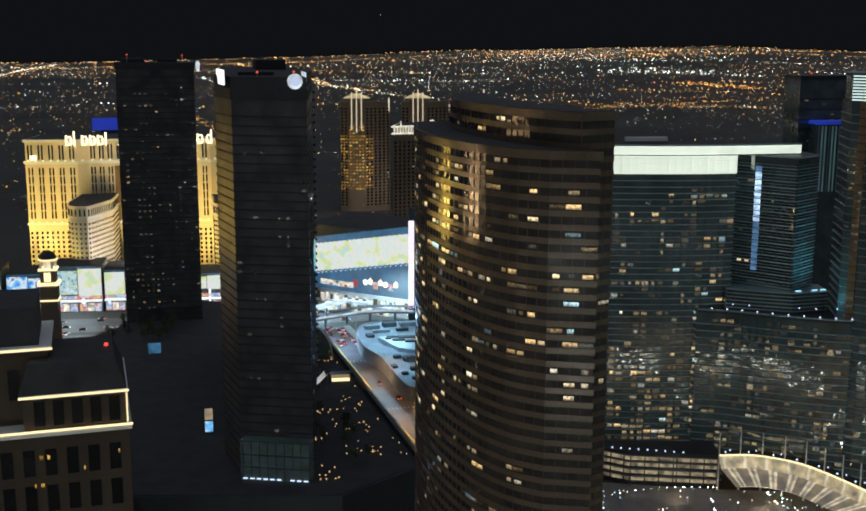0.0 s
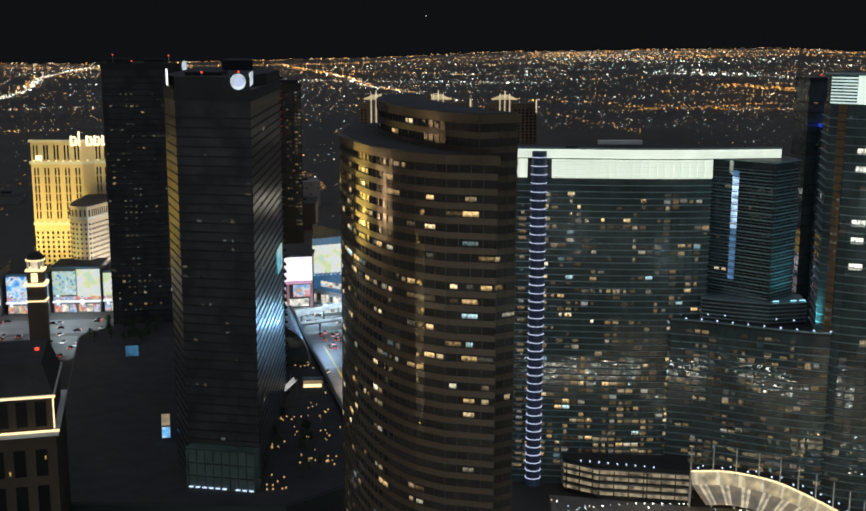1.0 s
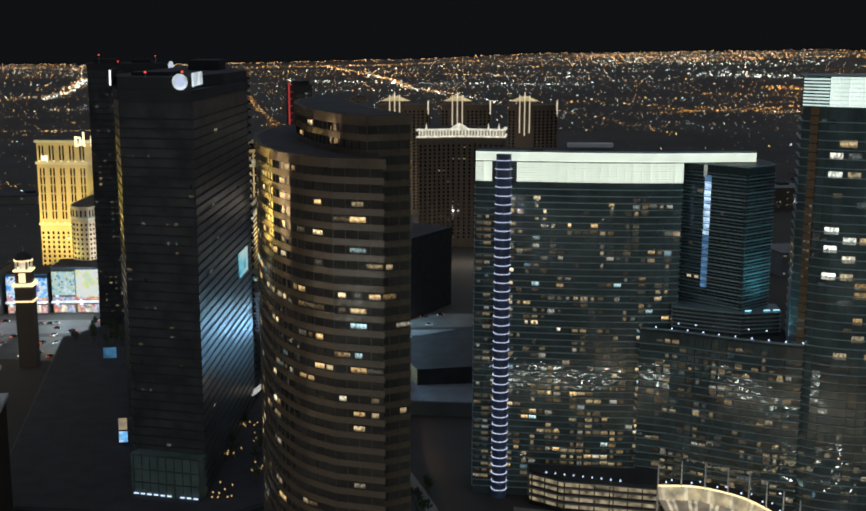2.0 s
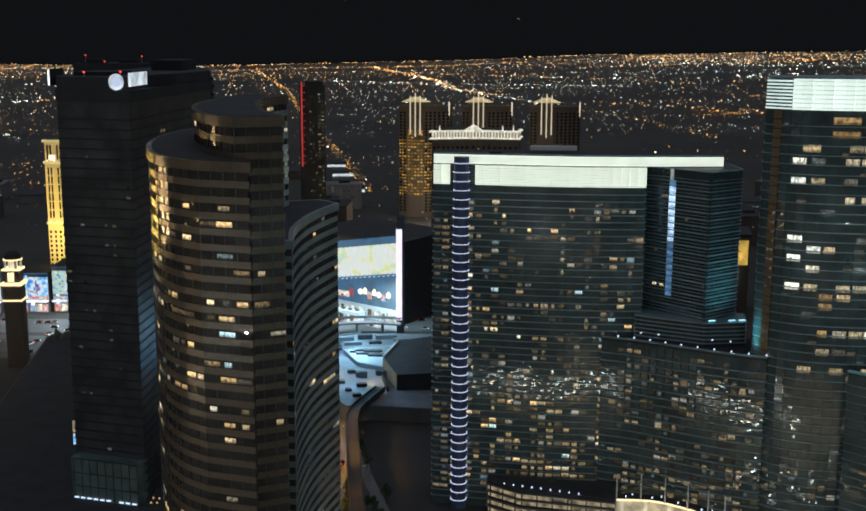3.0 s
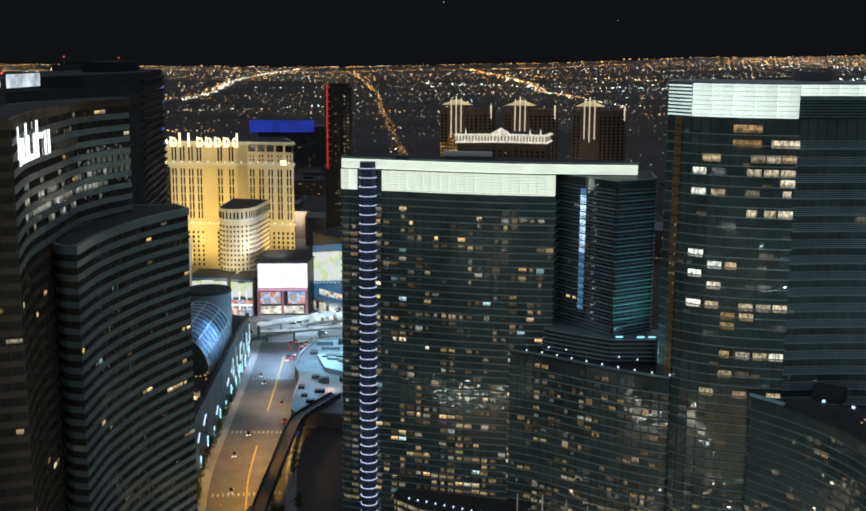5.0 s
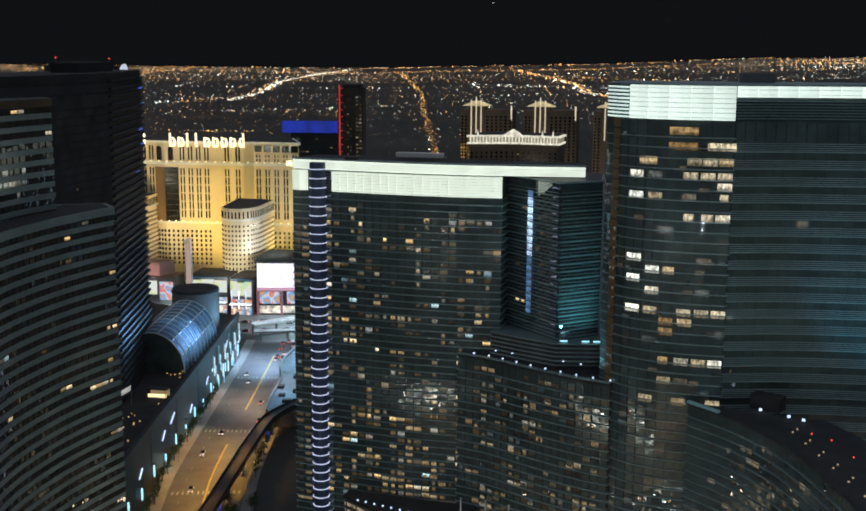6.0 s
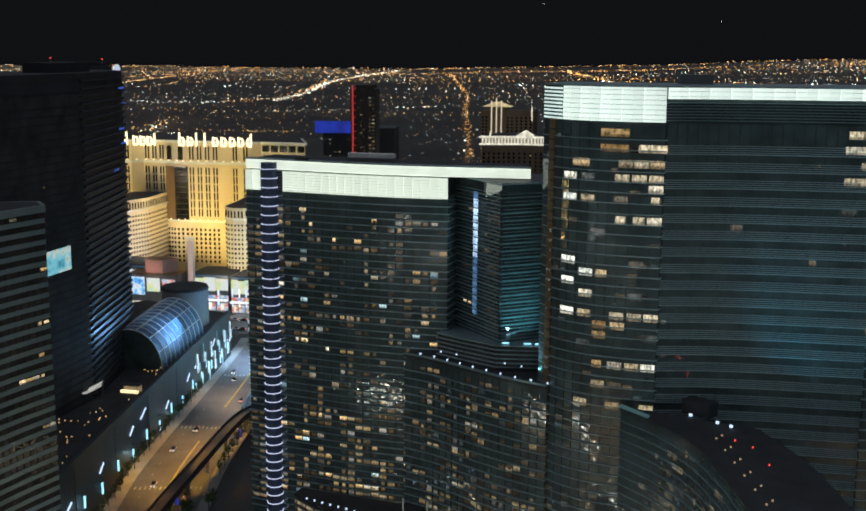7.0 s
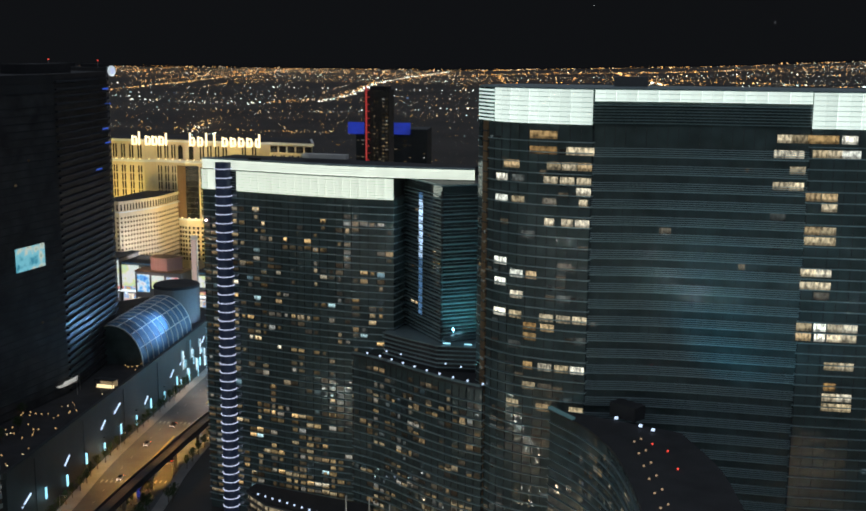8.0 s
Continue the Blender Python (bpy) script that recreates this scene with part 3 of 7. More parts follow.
def ribbon(line, left, right, z, thick=0.0):
    """A strip along a plan line, left and right metres wide on either side."""
    vs, fs = [], []
    for i, p in enumerate(line):
        a, b = Vector(line[max(0, i - 1)]), Vector(line[min(len(line) - 1, i + 1)])
        d = (b - a).normalized()
        for w in (-left, right):
            vs.append((p[0] + d.y * w, p[1] - d.x * w, z))
    n = len(line)
    if thick:
        vs += [(x, y, z - thick) for x, y, _ in vs]
    for i in range(n - 1):
        fs.append((2 * i, 2 * i + 1, 2 * i + 3, 2 * i + 2))
        if thick:
            o = 2 * n
            fs += [(o + 2 * i + 2, o + 2 * i + 3, o + 2 * i + 1, o + 2 * i), (2 * i, 2 * i + 2, o + 2 * i + 2, o + 2 * i),
                   (2 * i + 3, 2 * i + 1, o + 2 * i + 1, o + 2 * i + 3)]
    if thick:
        fs += [(0, 2 * n, 2 * n + 1, 1), (2 * n - 2, 2 * n - 1, 4 * n - 1, 4 * n - 2)]
    return mesh_of(vs, fs)


AVENUE = smooth([(62, 250), (40, 330), (14, 410), (-6, 462), (-24, 520), (-42, 580), (-58, 632), (-70, 668)], 6)
road = new("road", ribbon(AVENUE, 15, 15, 0.06))
road.data.materials.append(M["asphalt"])
tagged(road, "worn asphalt avenue lit orange and blue between towers", "road", kind="structure")
BOULEVARD = smooth([(-330, 655), (-220, 672), (-120, 688), (-40, 704), (60, 722), (160, 738)], 10)
boul = new("road", ribbon(BOULEVARD, 17, 17, 0.1))
boul.data.materials.append(M["asphalt"])
tagged(boul, "broad asphalt boulevard crossing beneath the footbridge", "road", kind="structure")
for side, (l, r) in (("left", (20.5, -15)), ("right", (-15, 19.5))):
    w = new("pavement", ribbon(AVENUE, l, r, 0.2, 0.2))
    w.data.materials.append(M["paving"])
    tagged(w, "pale concrete pavement with a kerb along the avenue", "pavement", kind="structure")
s = Soup()
for i in range(0, len(AVENUE) - 1, 2):
    a, b = Vector(AVENUE[i]), Vector(AVENUE[i + 1])
    d = (b - a).normalized()
    for w in (-9.5, 7.5):
        c = a.lerp(b, 0.4)
        s.box((c.x + d.y * w, c.y - d.x * w, 0.075), (2.4, 0.14, 0.03), math.atan2(d.y, d.x))
for at, turn in ((34, -0.3), (46, -0.3), (60, -0.25)):
    a, b = Vector(AVENUE[min(at, len(AVENUE) - 2)]), Vector(AVENUE[min(at + 1, len(AVENUE) - 1)])
    d = (b - a).normalized()
    for w in range(-13, 14, 2):
        s.box((a.x + d.y * w, a.y - d.x * w, 0.08), (3.0, 0.7, 0.03), math.atan2(d.y, d.x))
tagged(part("road_markings", s.mesh(), M["marking"], road), kind="stuff")
for i0, i1, side in ((len(AVENUE) * 16 // 40, len(AVENUE) * 24 // 40, 0.5), (len(AVENUE) * 28 // 40, len(AVENUE) * 37 // 40, 1.0)):
    med = new("trim", ribbon(AVENUE[i0:i1], 0.45 * side, 0.45, 0.3, 0.3))
    med.data.materials.append(M["kerb"])
    tagged(med, "raised yellow-edged median strip in the avenue", "median", kind="structure")

# far lamps of the valley
STOPS = [(0.0, (1.0, 0.5, 0.14)), (0.28, (1.0, 0.66, 0.3)), (0.5, (1.0, 0.86, 0.6)), (0.7, (0.85, 1.0, 0.95)), (0.84, (0.6, 0.95, 0.95)), (0.95, (1.0, 0.4, 0.15)), (0.985, (0.3, 0.5, 1.0))]
ORANGE = [(0.0, (1.0, 0.42, 0.08)), (0.35, (1.0, 0.54, 0.16)), (0.7, (1.0, 0.68, 0.32)), (0.93, (1.0, 0.95, 0.85))]
WHITE = [(0.0, (1.0, 0.9, 0.7)), (0.3, (0.9, 1.0, 0.95)), (0.7, (0.65, 1.0, 0.95)), (0.9, (1.0, 0.7, 0.35))]
M["led_cool"] = glow("cool_wall_light", (0.8, 0.92, 1.0), 0.7, False, 0.5, 0.2)
M["field"] = light_field("valley_lamps", STOPS, 0.12, 6.5, 3.2)
M["field_orange"] = light_field("sodium_lamps", ORANGE, 0.12, 5.2, 2.9)
M["field_sodium"] = light_field("avenue_lamps", [(0.0, (1.0, 0.42, 0.06)), (0.45, (1.0, 0.52, 0.12)), (0.85, (1.0, 0.68, 0.3)), (0.96, (1.0, 0.2, 0.08))], 0.2, 4.0, 2.4)
M["field_white"] = light_field("white_lamps", WHITE, 0.12, 7.5, 3.6)


M["field_gold"] = light_field("gold_lamps", [(0.0, (1.0, 0.62, 0.16)), (0.5, (1.0, 0.74, 0.26)), (0.85, (1.0, 0.9, 0.6))], 3.0, 26.0, 2.0)
M["field_near"] = light_field("mirrored_lamps", WHITE, 2.0, 27.0, 2.4)


class Lamps:
    def __init__(self):
        self.v, self.f = [], []

    def add(self, p, w, h):
        """A small eight-sided lamp body, broader than high."""
        k = len(self.v)
        self.v += [(p.x - w, p.y, p.z), (p.x, p.y - w, p.z), (p.x + w, p.y, p.z), (p.x, p.y + w, p.z), (p.x, p.y, p.z + h), (p.x, p.y, p.z - h)]
        self.f += [(k + a, k + b, k + c) for a, b, c in ((0, 1, 4), (1, 2, 4), (2, 3, 4), (3, 0, 4), (1, 0, 5), (2, 1, 5), (3, 2, 5), (0, 3, 5))]

    def done(self, name, material, label):
        ob = new(name, mesh_of(self.v, self.f))
        ob.data.materials.append(material)
        return tagged(ob, label, "city lights", kind="stuff")


rnd = random.Random(11)
field, orange, white, sodium = Lamps(), Lamps(), Lamps(), Lamps()
UX, UY = -0.29, 0.957


def town(a, b, group, size, lift=6):
    """A lamp at a metres along the avenues' direction and b across it, if the valley is built up there."""
    x, y = a * UX + b * UY, a * UY - b * UX
    d = Vector((x - HUB.x, y - HUB.y))
    if not 1050 < d.length < 4680:
        return
    q = valley(d.length, math.degrees(math.atan2(d.x, d.y)))
    q.z += lift
    s = d.length * size * 1.05
    group.add(q, s * 1.4, s * 0.58)


def built_up(a, b, z):
    return 0.9 * noise.noise(Vector((a * 0.0021, b * 0.0008, z))) + 0.75 * noise.noise(Vector((a * 0.011, b * 0.0022, z + 5)))


# cross streets, avenues, then loose house and yard lamps
a = -4500.0
while a < 4700:
    tone = rnd.random()
    group = orange if tone < 0.55 else field if tone < 0.8 else white
    main = rnd.random() < 0.3
    gap = rnd.uniform(14, 24) if main else rnd.uniform(26, 50)
    if abs(a) < 900:
        a += 300
        continue
    b = -4300.0
    while b < 4300:
        if built_up(a, b, 3.0) > (-0.35 if main else 0.0):
            town(a + rnd.gauss(0, 3), b, group, rnd.choice((0.00022, 0.0003, 0.0004)) * (1.3 if main else 0.8))
        b += gap * rnd.uniform(0.7, 1.4) * (1 if -2600 < b < 2600 else 3) * (1 if a > 0 else 4)
    a += rnd.uniform(30, 85)
b = -4000.0
while b < 4000:
    group = rnd.choice((orange, orange, white, field))
    a = 1000.0
    while a < 4650:
        if built_up(a, b, 9.0) > -0.1:
            town(a, b + rnd.gauss(0, 3), group, rnd.choice((0.00022, 0.0003, 0.0004)))
        a += rnd.uniform(22, 50)
    b += rnd.uniform(160, 420)
for k in range(34000):
    a, b = rnd.uniform(1000, 4650), rnd.uniform(-3000, 2600)
    if built_up(a, b, 14.0) > -0.2 + 0.3 * rnd.random():
        tone = noise.noise(Vector((a * 0.0012, b * 0.0012, 8.0))) + 0.25 * rnd.uniform(-1, 1) + (0.1 if b > 300 else 0)
        town(a, b, white if tone > 0.15 else orange if tone < -0.1 else field, rnd.choice((0.00012, 0.00015, 0.00018, 0.00022, 0.0003)))


def lane(group, a, b, count, spread, big=1.0):
    """A brightly lit road: from (distance, bearing) a to b."""
    p, q = valley(*a), valley(*b)
    for k in range(count):
        t = rnd.random()
        m = p.lerp(q, t)
        d = Vector((m.x - HUB.x + rnd.gauss(0, spread), m.y - HUB.y + rnd.gauss(0, spread)))
        r = min(d.length, 4690)
        v = valley(r, math.degrees(math.atan2(d.x, d.y)))
        v.z += 8
        size = r * (0.00052 if r < 3900 else 0.0004) * big * rnd.uniform(0.6, 1.3)
        group.add(v, size * 1.2, size * 0.6)


def far_road(group, points, gap, spread, big=1.0):
    """Lamps along a far road given by its plan points."""
    stops = [(min((Vector(p) - HUB).length, 4685), math.degrees(math.atan2(p[0] - HUB.x, p[1] - HUB.y))) for p in points]
    for p, q in zip(stops, stops[1:]):
        lane(group, p, q, max(2, int((valley(*p) - valley(*q)).length / gap)), spread, big)


far_road(sodium, [(-150, 1280), (-230, 1530), (-320, 1810), (-470, 2240), (-600, 2630), (-740, 3070), (-880, 3430), (-1170, 4150)], 6.5, 4.5, 0.7)
far_road(sodium, [(-150, 1280), (-230, 1530), (-320, 1810)], 5.0, 4.0, 0.7)
far_road(sodium, [(-700, 1500), (-560, 1180)], 9, 16, 1.0)
far_road(sodium, [(-620, 1260), (-420, 1330)], 9, 16, 1.0)
far_road(white, [(-150, 1280), (-320, 1810), (-470, 2240)], 40, 12, 1.2)
far_road(white, [(-1150, 2700), (-1210, 3000), (-1370, 3500), (-1430, 3900), (-1430, 4300)], 4, 7, 1.1)
far_road(orange, [(-1240, 2560), (-1190, 2850), (-1370, 3500), (-1430, 4300)], 7, 16, 1.0)
far_road(orange, [(-750, 4280), (-490, 3770), (-380, 3520), (-300, 3220), (-150, 2970)], 4.5, 9, 1.2)
far_road(white, [(-490, 3770), (-300, 3220), (-20, 2700)], 10, 12, 1.1)
far_road(orange, [(0, 2560), (110, 2500), (200, 2310), (310, 2020)], 8, 9, 0.9)
far_road(sodium, [(310, 2430), (520, 2520), (800, 2650)], 3.5, 14, 0.8)
far_road(sodium, [(360, 2490), (720, 2430)], 4, 14, 0.8)
far_road(orange, [(400, 2560), (780, 2760)], 6, 18, 0.8)
far_road(sodium, [(680, 3110), (770, 3020), (830, 2900)], 1.2, 26, 1.0)
far_road(white, [(550, 3600), (780, 3440), (970, 3280)], 4, 34, 1.1)
far_road(white, [(600, 3720), (900, 3480)], 7, 30, 1.0)
far_road(orange, [(290, 4480), (630, 4140), (1100, 4320)], 4, 40, 1.2)
far_road(white, [(300, 4300), (660, 4000), (1100, 4100)], 7, 40, 1.1)
far_road(orange, [(-2410, 3580), (-2440, 3830), (-2300, 3990)], 6, 10, 1.1)
far_road(orange, [(-2070, 3130), (-2040, 3500), (-1900, 3750)], 7, 8, 0.9)
far_road(orange, [(-1730, 2980), (-1780, 3300)], 9, 8, 0.9)
far_road(white, [(-1600, 2500), (-1420, 2500), (-1240, 2580)], 5, 22, 1.0)
far_road(orange, [(-990, 1890), (-1040, 2010), (-1110, 2180)], 5, 12, 1.0)
far_road(white, [(-850, 1800), (-990, 1890), (-1000, 1960)], 7, 14, 1.1)
# the dense orange line of the far rim
for k in range(14):
    a0 = -46 + k * 5.2
    lane(orange, (4610 + 40 * (k % 3 - 1), a0), (4640 - 50 * (k % 2), a0 + 5.2), 70 if a0 < -18 else 70 if a0 < -2 else 55, 22, 0.95)
    lane(orange, (4350 - 60 * (k % 3), a0), (4300 + 70 * (k % 2), a0 + 5.2), 90, 26, 1.0)
lane(orange, (2900, -42), (4600, -28), 420, 10, 1.0)
lane(orange, (2900, -45), (4650, -29), 160, 25)
for az0, az1, r0, r1, n, g in ((-46, -14, 4600, 4660, 340, orange), (-30, 8, 4450, 4640, 420, orange), (-14, 2, 3600, 3150, 150, white), (-12, 4, 4100, 3300, 120, orange),
                               (2, 24, 4500, 4640, 420, orange), (0, 26, 3500, 3700, 130, white), (6, 26, 2900, 2750, 150, orange), (4, 26, 2500, 2450, 150, orange),
                               (0, 20, 2650, 2400, 120, orange), (12, 26, 3150, 3100, 110, orange), (-6, 14, 4000, 4300, 120, orange),
                               (-46, -26, 3300, 3000, 110, white), (-40, -24, 2300, 2100, 90, orange), (-26, -16, 2600, 2800, 60, white), (8, 24, 4000, 3900, 160, white)):
    lane(g, (r0, az0), (r1, az1), n, 12)
# unseen lamps added under and behind the viewpoint, to sparkle in the tower glass
near = Lamps()
for k in range(2200):
    far = 173 / rnd.uniform(0.035, 0.43) - 333
    side = rnd.gauss(0, 0.55)
    x, y = 150 + far * side, 430 - far * math.sqrt(max(0.1, 1 - min(0.85, side * side)))
    if (-30 < x < 60 and y > 210) or (x < -200 and y > 140) or (190 < x < 300 and y > 225) or y > (320 if 65 < x < 190 else 250) or (x > 480 and y > 100):
        continue
    w = (0.00013 * far + 0.05) * rnd.choice((0.4, 0.6, 0.8, 1.0, 1.5))
    near.add(Vector((x, y, rnd.uniform(4, 10))), w * 1.4, w)
# forecourt lamps between the wings: a visible row, the rest added for reflections
court = Lamps()
for k in range(900):
    x, y = rnd.uniform(128, 232), rnd.uniform(318, 414)
    if y < min(412, 425 - 0.38 * (x - 105) - 6) and x < 258 - 0.42 * (y - 250) - 4 and noise.noise(Vector((x * 0.045, y * 0.045, 2.0))) > -0.08:
        w = rnd.choice((0.1, 0.16, 0.25, 0.45))
        court.add(Vector((x, y, rnd.uniform(1.2, 5.0))), w * 1.3, w)
for k in range(17):
    u = (k + 0.5) / 17
    court.add(Vector((58 + 55 * u, 399.5 + 13 * u + 5 * math.sin(math.pi * u), 2.4)), 0.26, 0.2)
court.done("court_lights", M["field_near"], "low white forecourt lamps, most added for the glass to mirror")
# unseen lamps added before the curved hotel, for glints in the resort's glass
drive = Lamps()
for k in range(620):
    x, y = (rnd.uniform(39, 74), rnd.uniform(279, 304)) if k < 110 else (rnd.uniform(34, 132), 291 + rnd.gauss(0, 1.6))
    w = rnd.choice((0.14, 0.2, 0.3, 0.5))
    drive.add(Vector((x, y, rnd.uniform(2.5, 7.0))), w * 1.3, w)
drive.done("mirrored_lights", M["field_near"], "unseen white lamps placed for the resort glass to mirror")
# unseen gold lamps added to the west, for the curved hotel to mirror
gold = Lamps()
for k in range(420):
    u = rnd.random()
    w = rnd.choice((0.5, 0.8, 1.2))
    gold.add(Vector((-230 - 640 * u + rnd.gauss(0, 14), 170 - 120 * u + rnd.gauss(0, 9), rnd.uniform(5, 10))), w * 1.3, w)
gold.done("mirrored_lights", M["field_gold"], "unseen gold lamps placed for the curved hotel to mirror")
near.done("mirrored_lights", M["field_near"], "unseen lamps scattered to sparkle in the tower glass")
# masts added under the fill lamps, out of view
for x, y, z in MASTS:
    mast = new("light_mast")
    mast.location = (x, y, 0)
    tagged(mast, "unseen mast added to hold a fill lamp", "light mast", "lot lighting masts")
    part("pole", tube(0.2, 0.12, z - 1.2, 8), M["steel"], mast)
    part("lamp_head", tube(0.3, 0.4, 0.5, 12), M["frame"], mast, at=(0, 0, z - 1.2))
field.done("valley_lights", M["field"], "scattered warm and white street lamps across the dark valley")
sodium.done("valley_lights", M["field_sodium"], "deep orange lamps along the far avenues")
orange.done("valley_lights", M["field_orange"], "rows of orange sodium street lamps across the valley")
white.done("valley_lights", M["field_white"], "clusters of white lamps across the distant city")


# ---------------------------------------------------------------- curved hotel tower with stepped roofs
def crescent_hotel():
    t = thing("hotel_tower", "curved bronze-banded glass hotel tower with stepped crescent wings", "hotel tower")
    fl = 3.12
    a_left = smooth([(-4.5, 332), (-4.9, 314), (-3.9, 300), (-1, 287), (4.2, 271), (11.2, 256.5), (18.5, 247.5), (25.6, 243)], 2.6)
    a = [(36, 241.2), (31, 262), (20, 300), (8, 338)] + a_left[:-1] + [(25.6, 243)]
    b_left = smooth([(5, 335), (5, 312), (7.2, 295), (11.2, 281), (17.2, 266), (25, 252.5), (32.4, 244.6)], 2.6)
    c_right = smooth([(40.3, 250), (31.2, 268), (23.5, 290), (18.2, 306), (16.6, 314), (16.2, 323), (17.2, 336)], 2.6)
    b = c_right + [(10, 344)] + b_left
    d_right = smooth([(32.5, 283), (28.3, 300), (26.6, 318), (27, 332), (28.6, 346)], 2.6)
    nose = smooth([(18.6, 304), (21.5, 293), (24.8, 286.2), (28.5, 283.2), (32.5, 283)], 1.6)[:-1]
    d = d_right + [(22, 352), (12, 346), (14, 330)] + nose
    seed = 5
    for name, poly, top, walls, band in (("wing", a, 149.7, (a_left, [(25.6, 243), (36, 241.2)]), "bronze"),
                                         ("wing", b, 157.9, (b_left, [(32.4, 244.6), (40.3, 250)], c_right), "bronze"),
                                         ("wing", d, 127.4, (d_right, [(28.6, 346), (22, 352)]), "silver")):
        w = part(name, prism_mesh(poly, 0, top), M["glass_brown"], t)
        z0 = top - 1.6 - fl * int((top - 3.6) / fl)
        bands(w, poly, z0, top - 1.6, fl, 1.4, 0.22, M["bronze"] if band == "bronze" else M["silver"])
        part("parapet", prism_mesh(offset(poly, 0.6), top - 1.6, top + 0.4), M[band], w)
        part("roof_deck", prism_mesh(offset(poly, -0.6), top + 0.4, top + 0.46), M["roof"], w)
        for i, line in enumerate(walls):
            seed += 7
            ch = (0.18, 0.12) if poly is a else (0.05, 0.07, 0.02) if poly is b else (0.03, 0.05)
            low = z0 + fl * int((72 - z0) / fl)
            windows(w, line, low, top - 1.6, fl, ch[i], 3.4, 0.95, 0.36, 0.12, "room_gilt", 230, seed, 0.7, 0.6, 0.45)
            windows(w, line, z0, low, fl, ch[i], 3.4, 0.95, 0.36, 0.12, "room_dim", 130, seed + 3, 0.7, 0.6, 0.45)
            mullions(w, line, 2, top - 1.6, 2.6, M["frame"], 0.05)
    # paler band copies on the concave side paint reflected light onto its top floors
    z0 = 157.9 - 1.6 - fl * int((157.9 - 3.6) / fl)
    pale = ribbon(c_right, -0.1, 0.34, 1.42, 1.44)
    pale.materials.append(M["silver"])
    for k in range(int((157.9 - 3.6) / fl) - 9, int((157.9 - 3.6) / fl)):
        part("pale_band", pale, None, t, at=(0, 0, z0 + k * fl))
    # sign bars laid along the concave side below the roof
    sign = part("sign", ribbon(c_right[3:17], -0.15, 0.3, 157.2, 0.3), M["frame"], t, "glowing white sign bars")
    spans = ((0.6, 1.5, 149.6, 156.4), (2.4, 1.5, 148.2, 153.6), (4.6, 1.4, 148.2, 153.6), (5.6, 2.4, 152.4, 153.6), (8.0, 1.5, 148.2, 153.4), (9.4, 2.6, 148.2, 149.4),
             (11.6, 1.5, 148.2, 156.4), (13.6, 1.5, 148.2, 153.6), (16.0, 3.6, 148.2, 149.4), (19.0, 1.5, 148.2, 153.6), (21.5, 1.5, 148.2, 156.4), (24.5, 3.2, 152.2, 153.4),
             (28.0, 1.5, 148.2, 153.6), (31.0, 1.5, 148.2, 153.6))
    for u, wide, z0, z1 in spans:
        u += 8.2
        i = min(int(u / 2.6), len(c_right) - 2)
        p0, p1 = Vector(c_right[i]), Vector(c_right[i + 1])
        d = (p1 - p0).normalized()
        q = p0 + d * (u - 2.6 * i)
        part("sign_bar", box_mesh((q.x + d.y * 0.42, q.y - d.x * 0.42, (z0 + z1) / 2), (wide, 0.14, z1 - z0), math.atan2(d.y, d.x)), M["sign_white"], sign)
    # pale panes stand in for the white crown's reflection in this glass
    windows(t, c_right[6:32], 157.9 - 1.6 - fl * 8, 157.9 - 1.6 - fl * 3, fl, 0.8, 2.6, 0.97, 0.5, 0.12, "reflection_pale", 110, 77, 0.72, 0.3)
    return t


crescent_hotel()


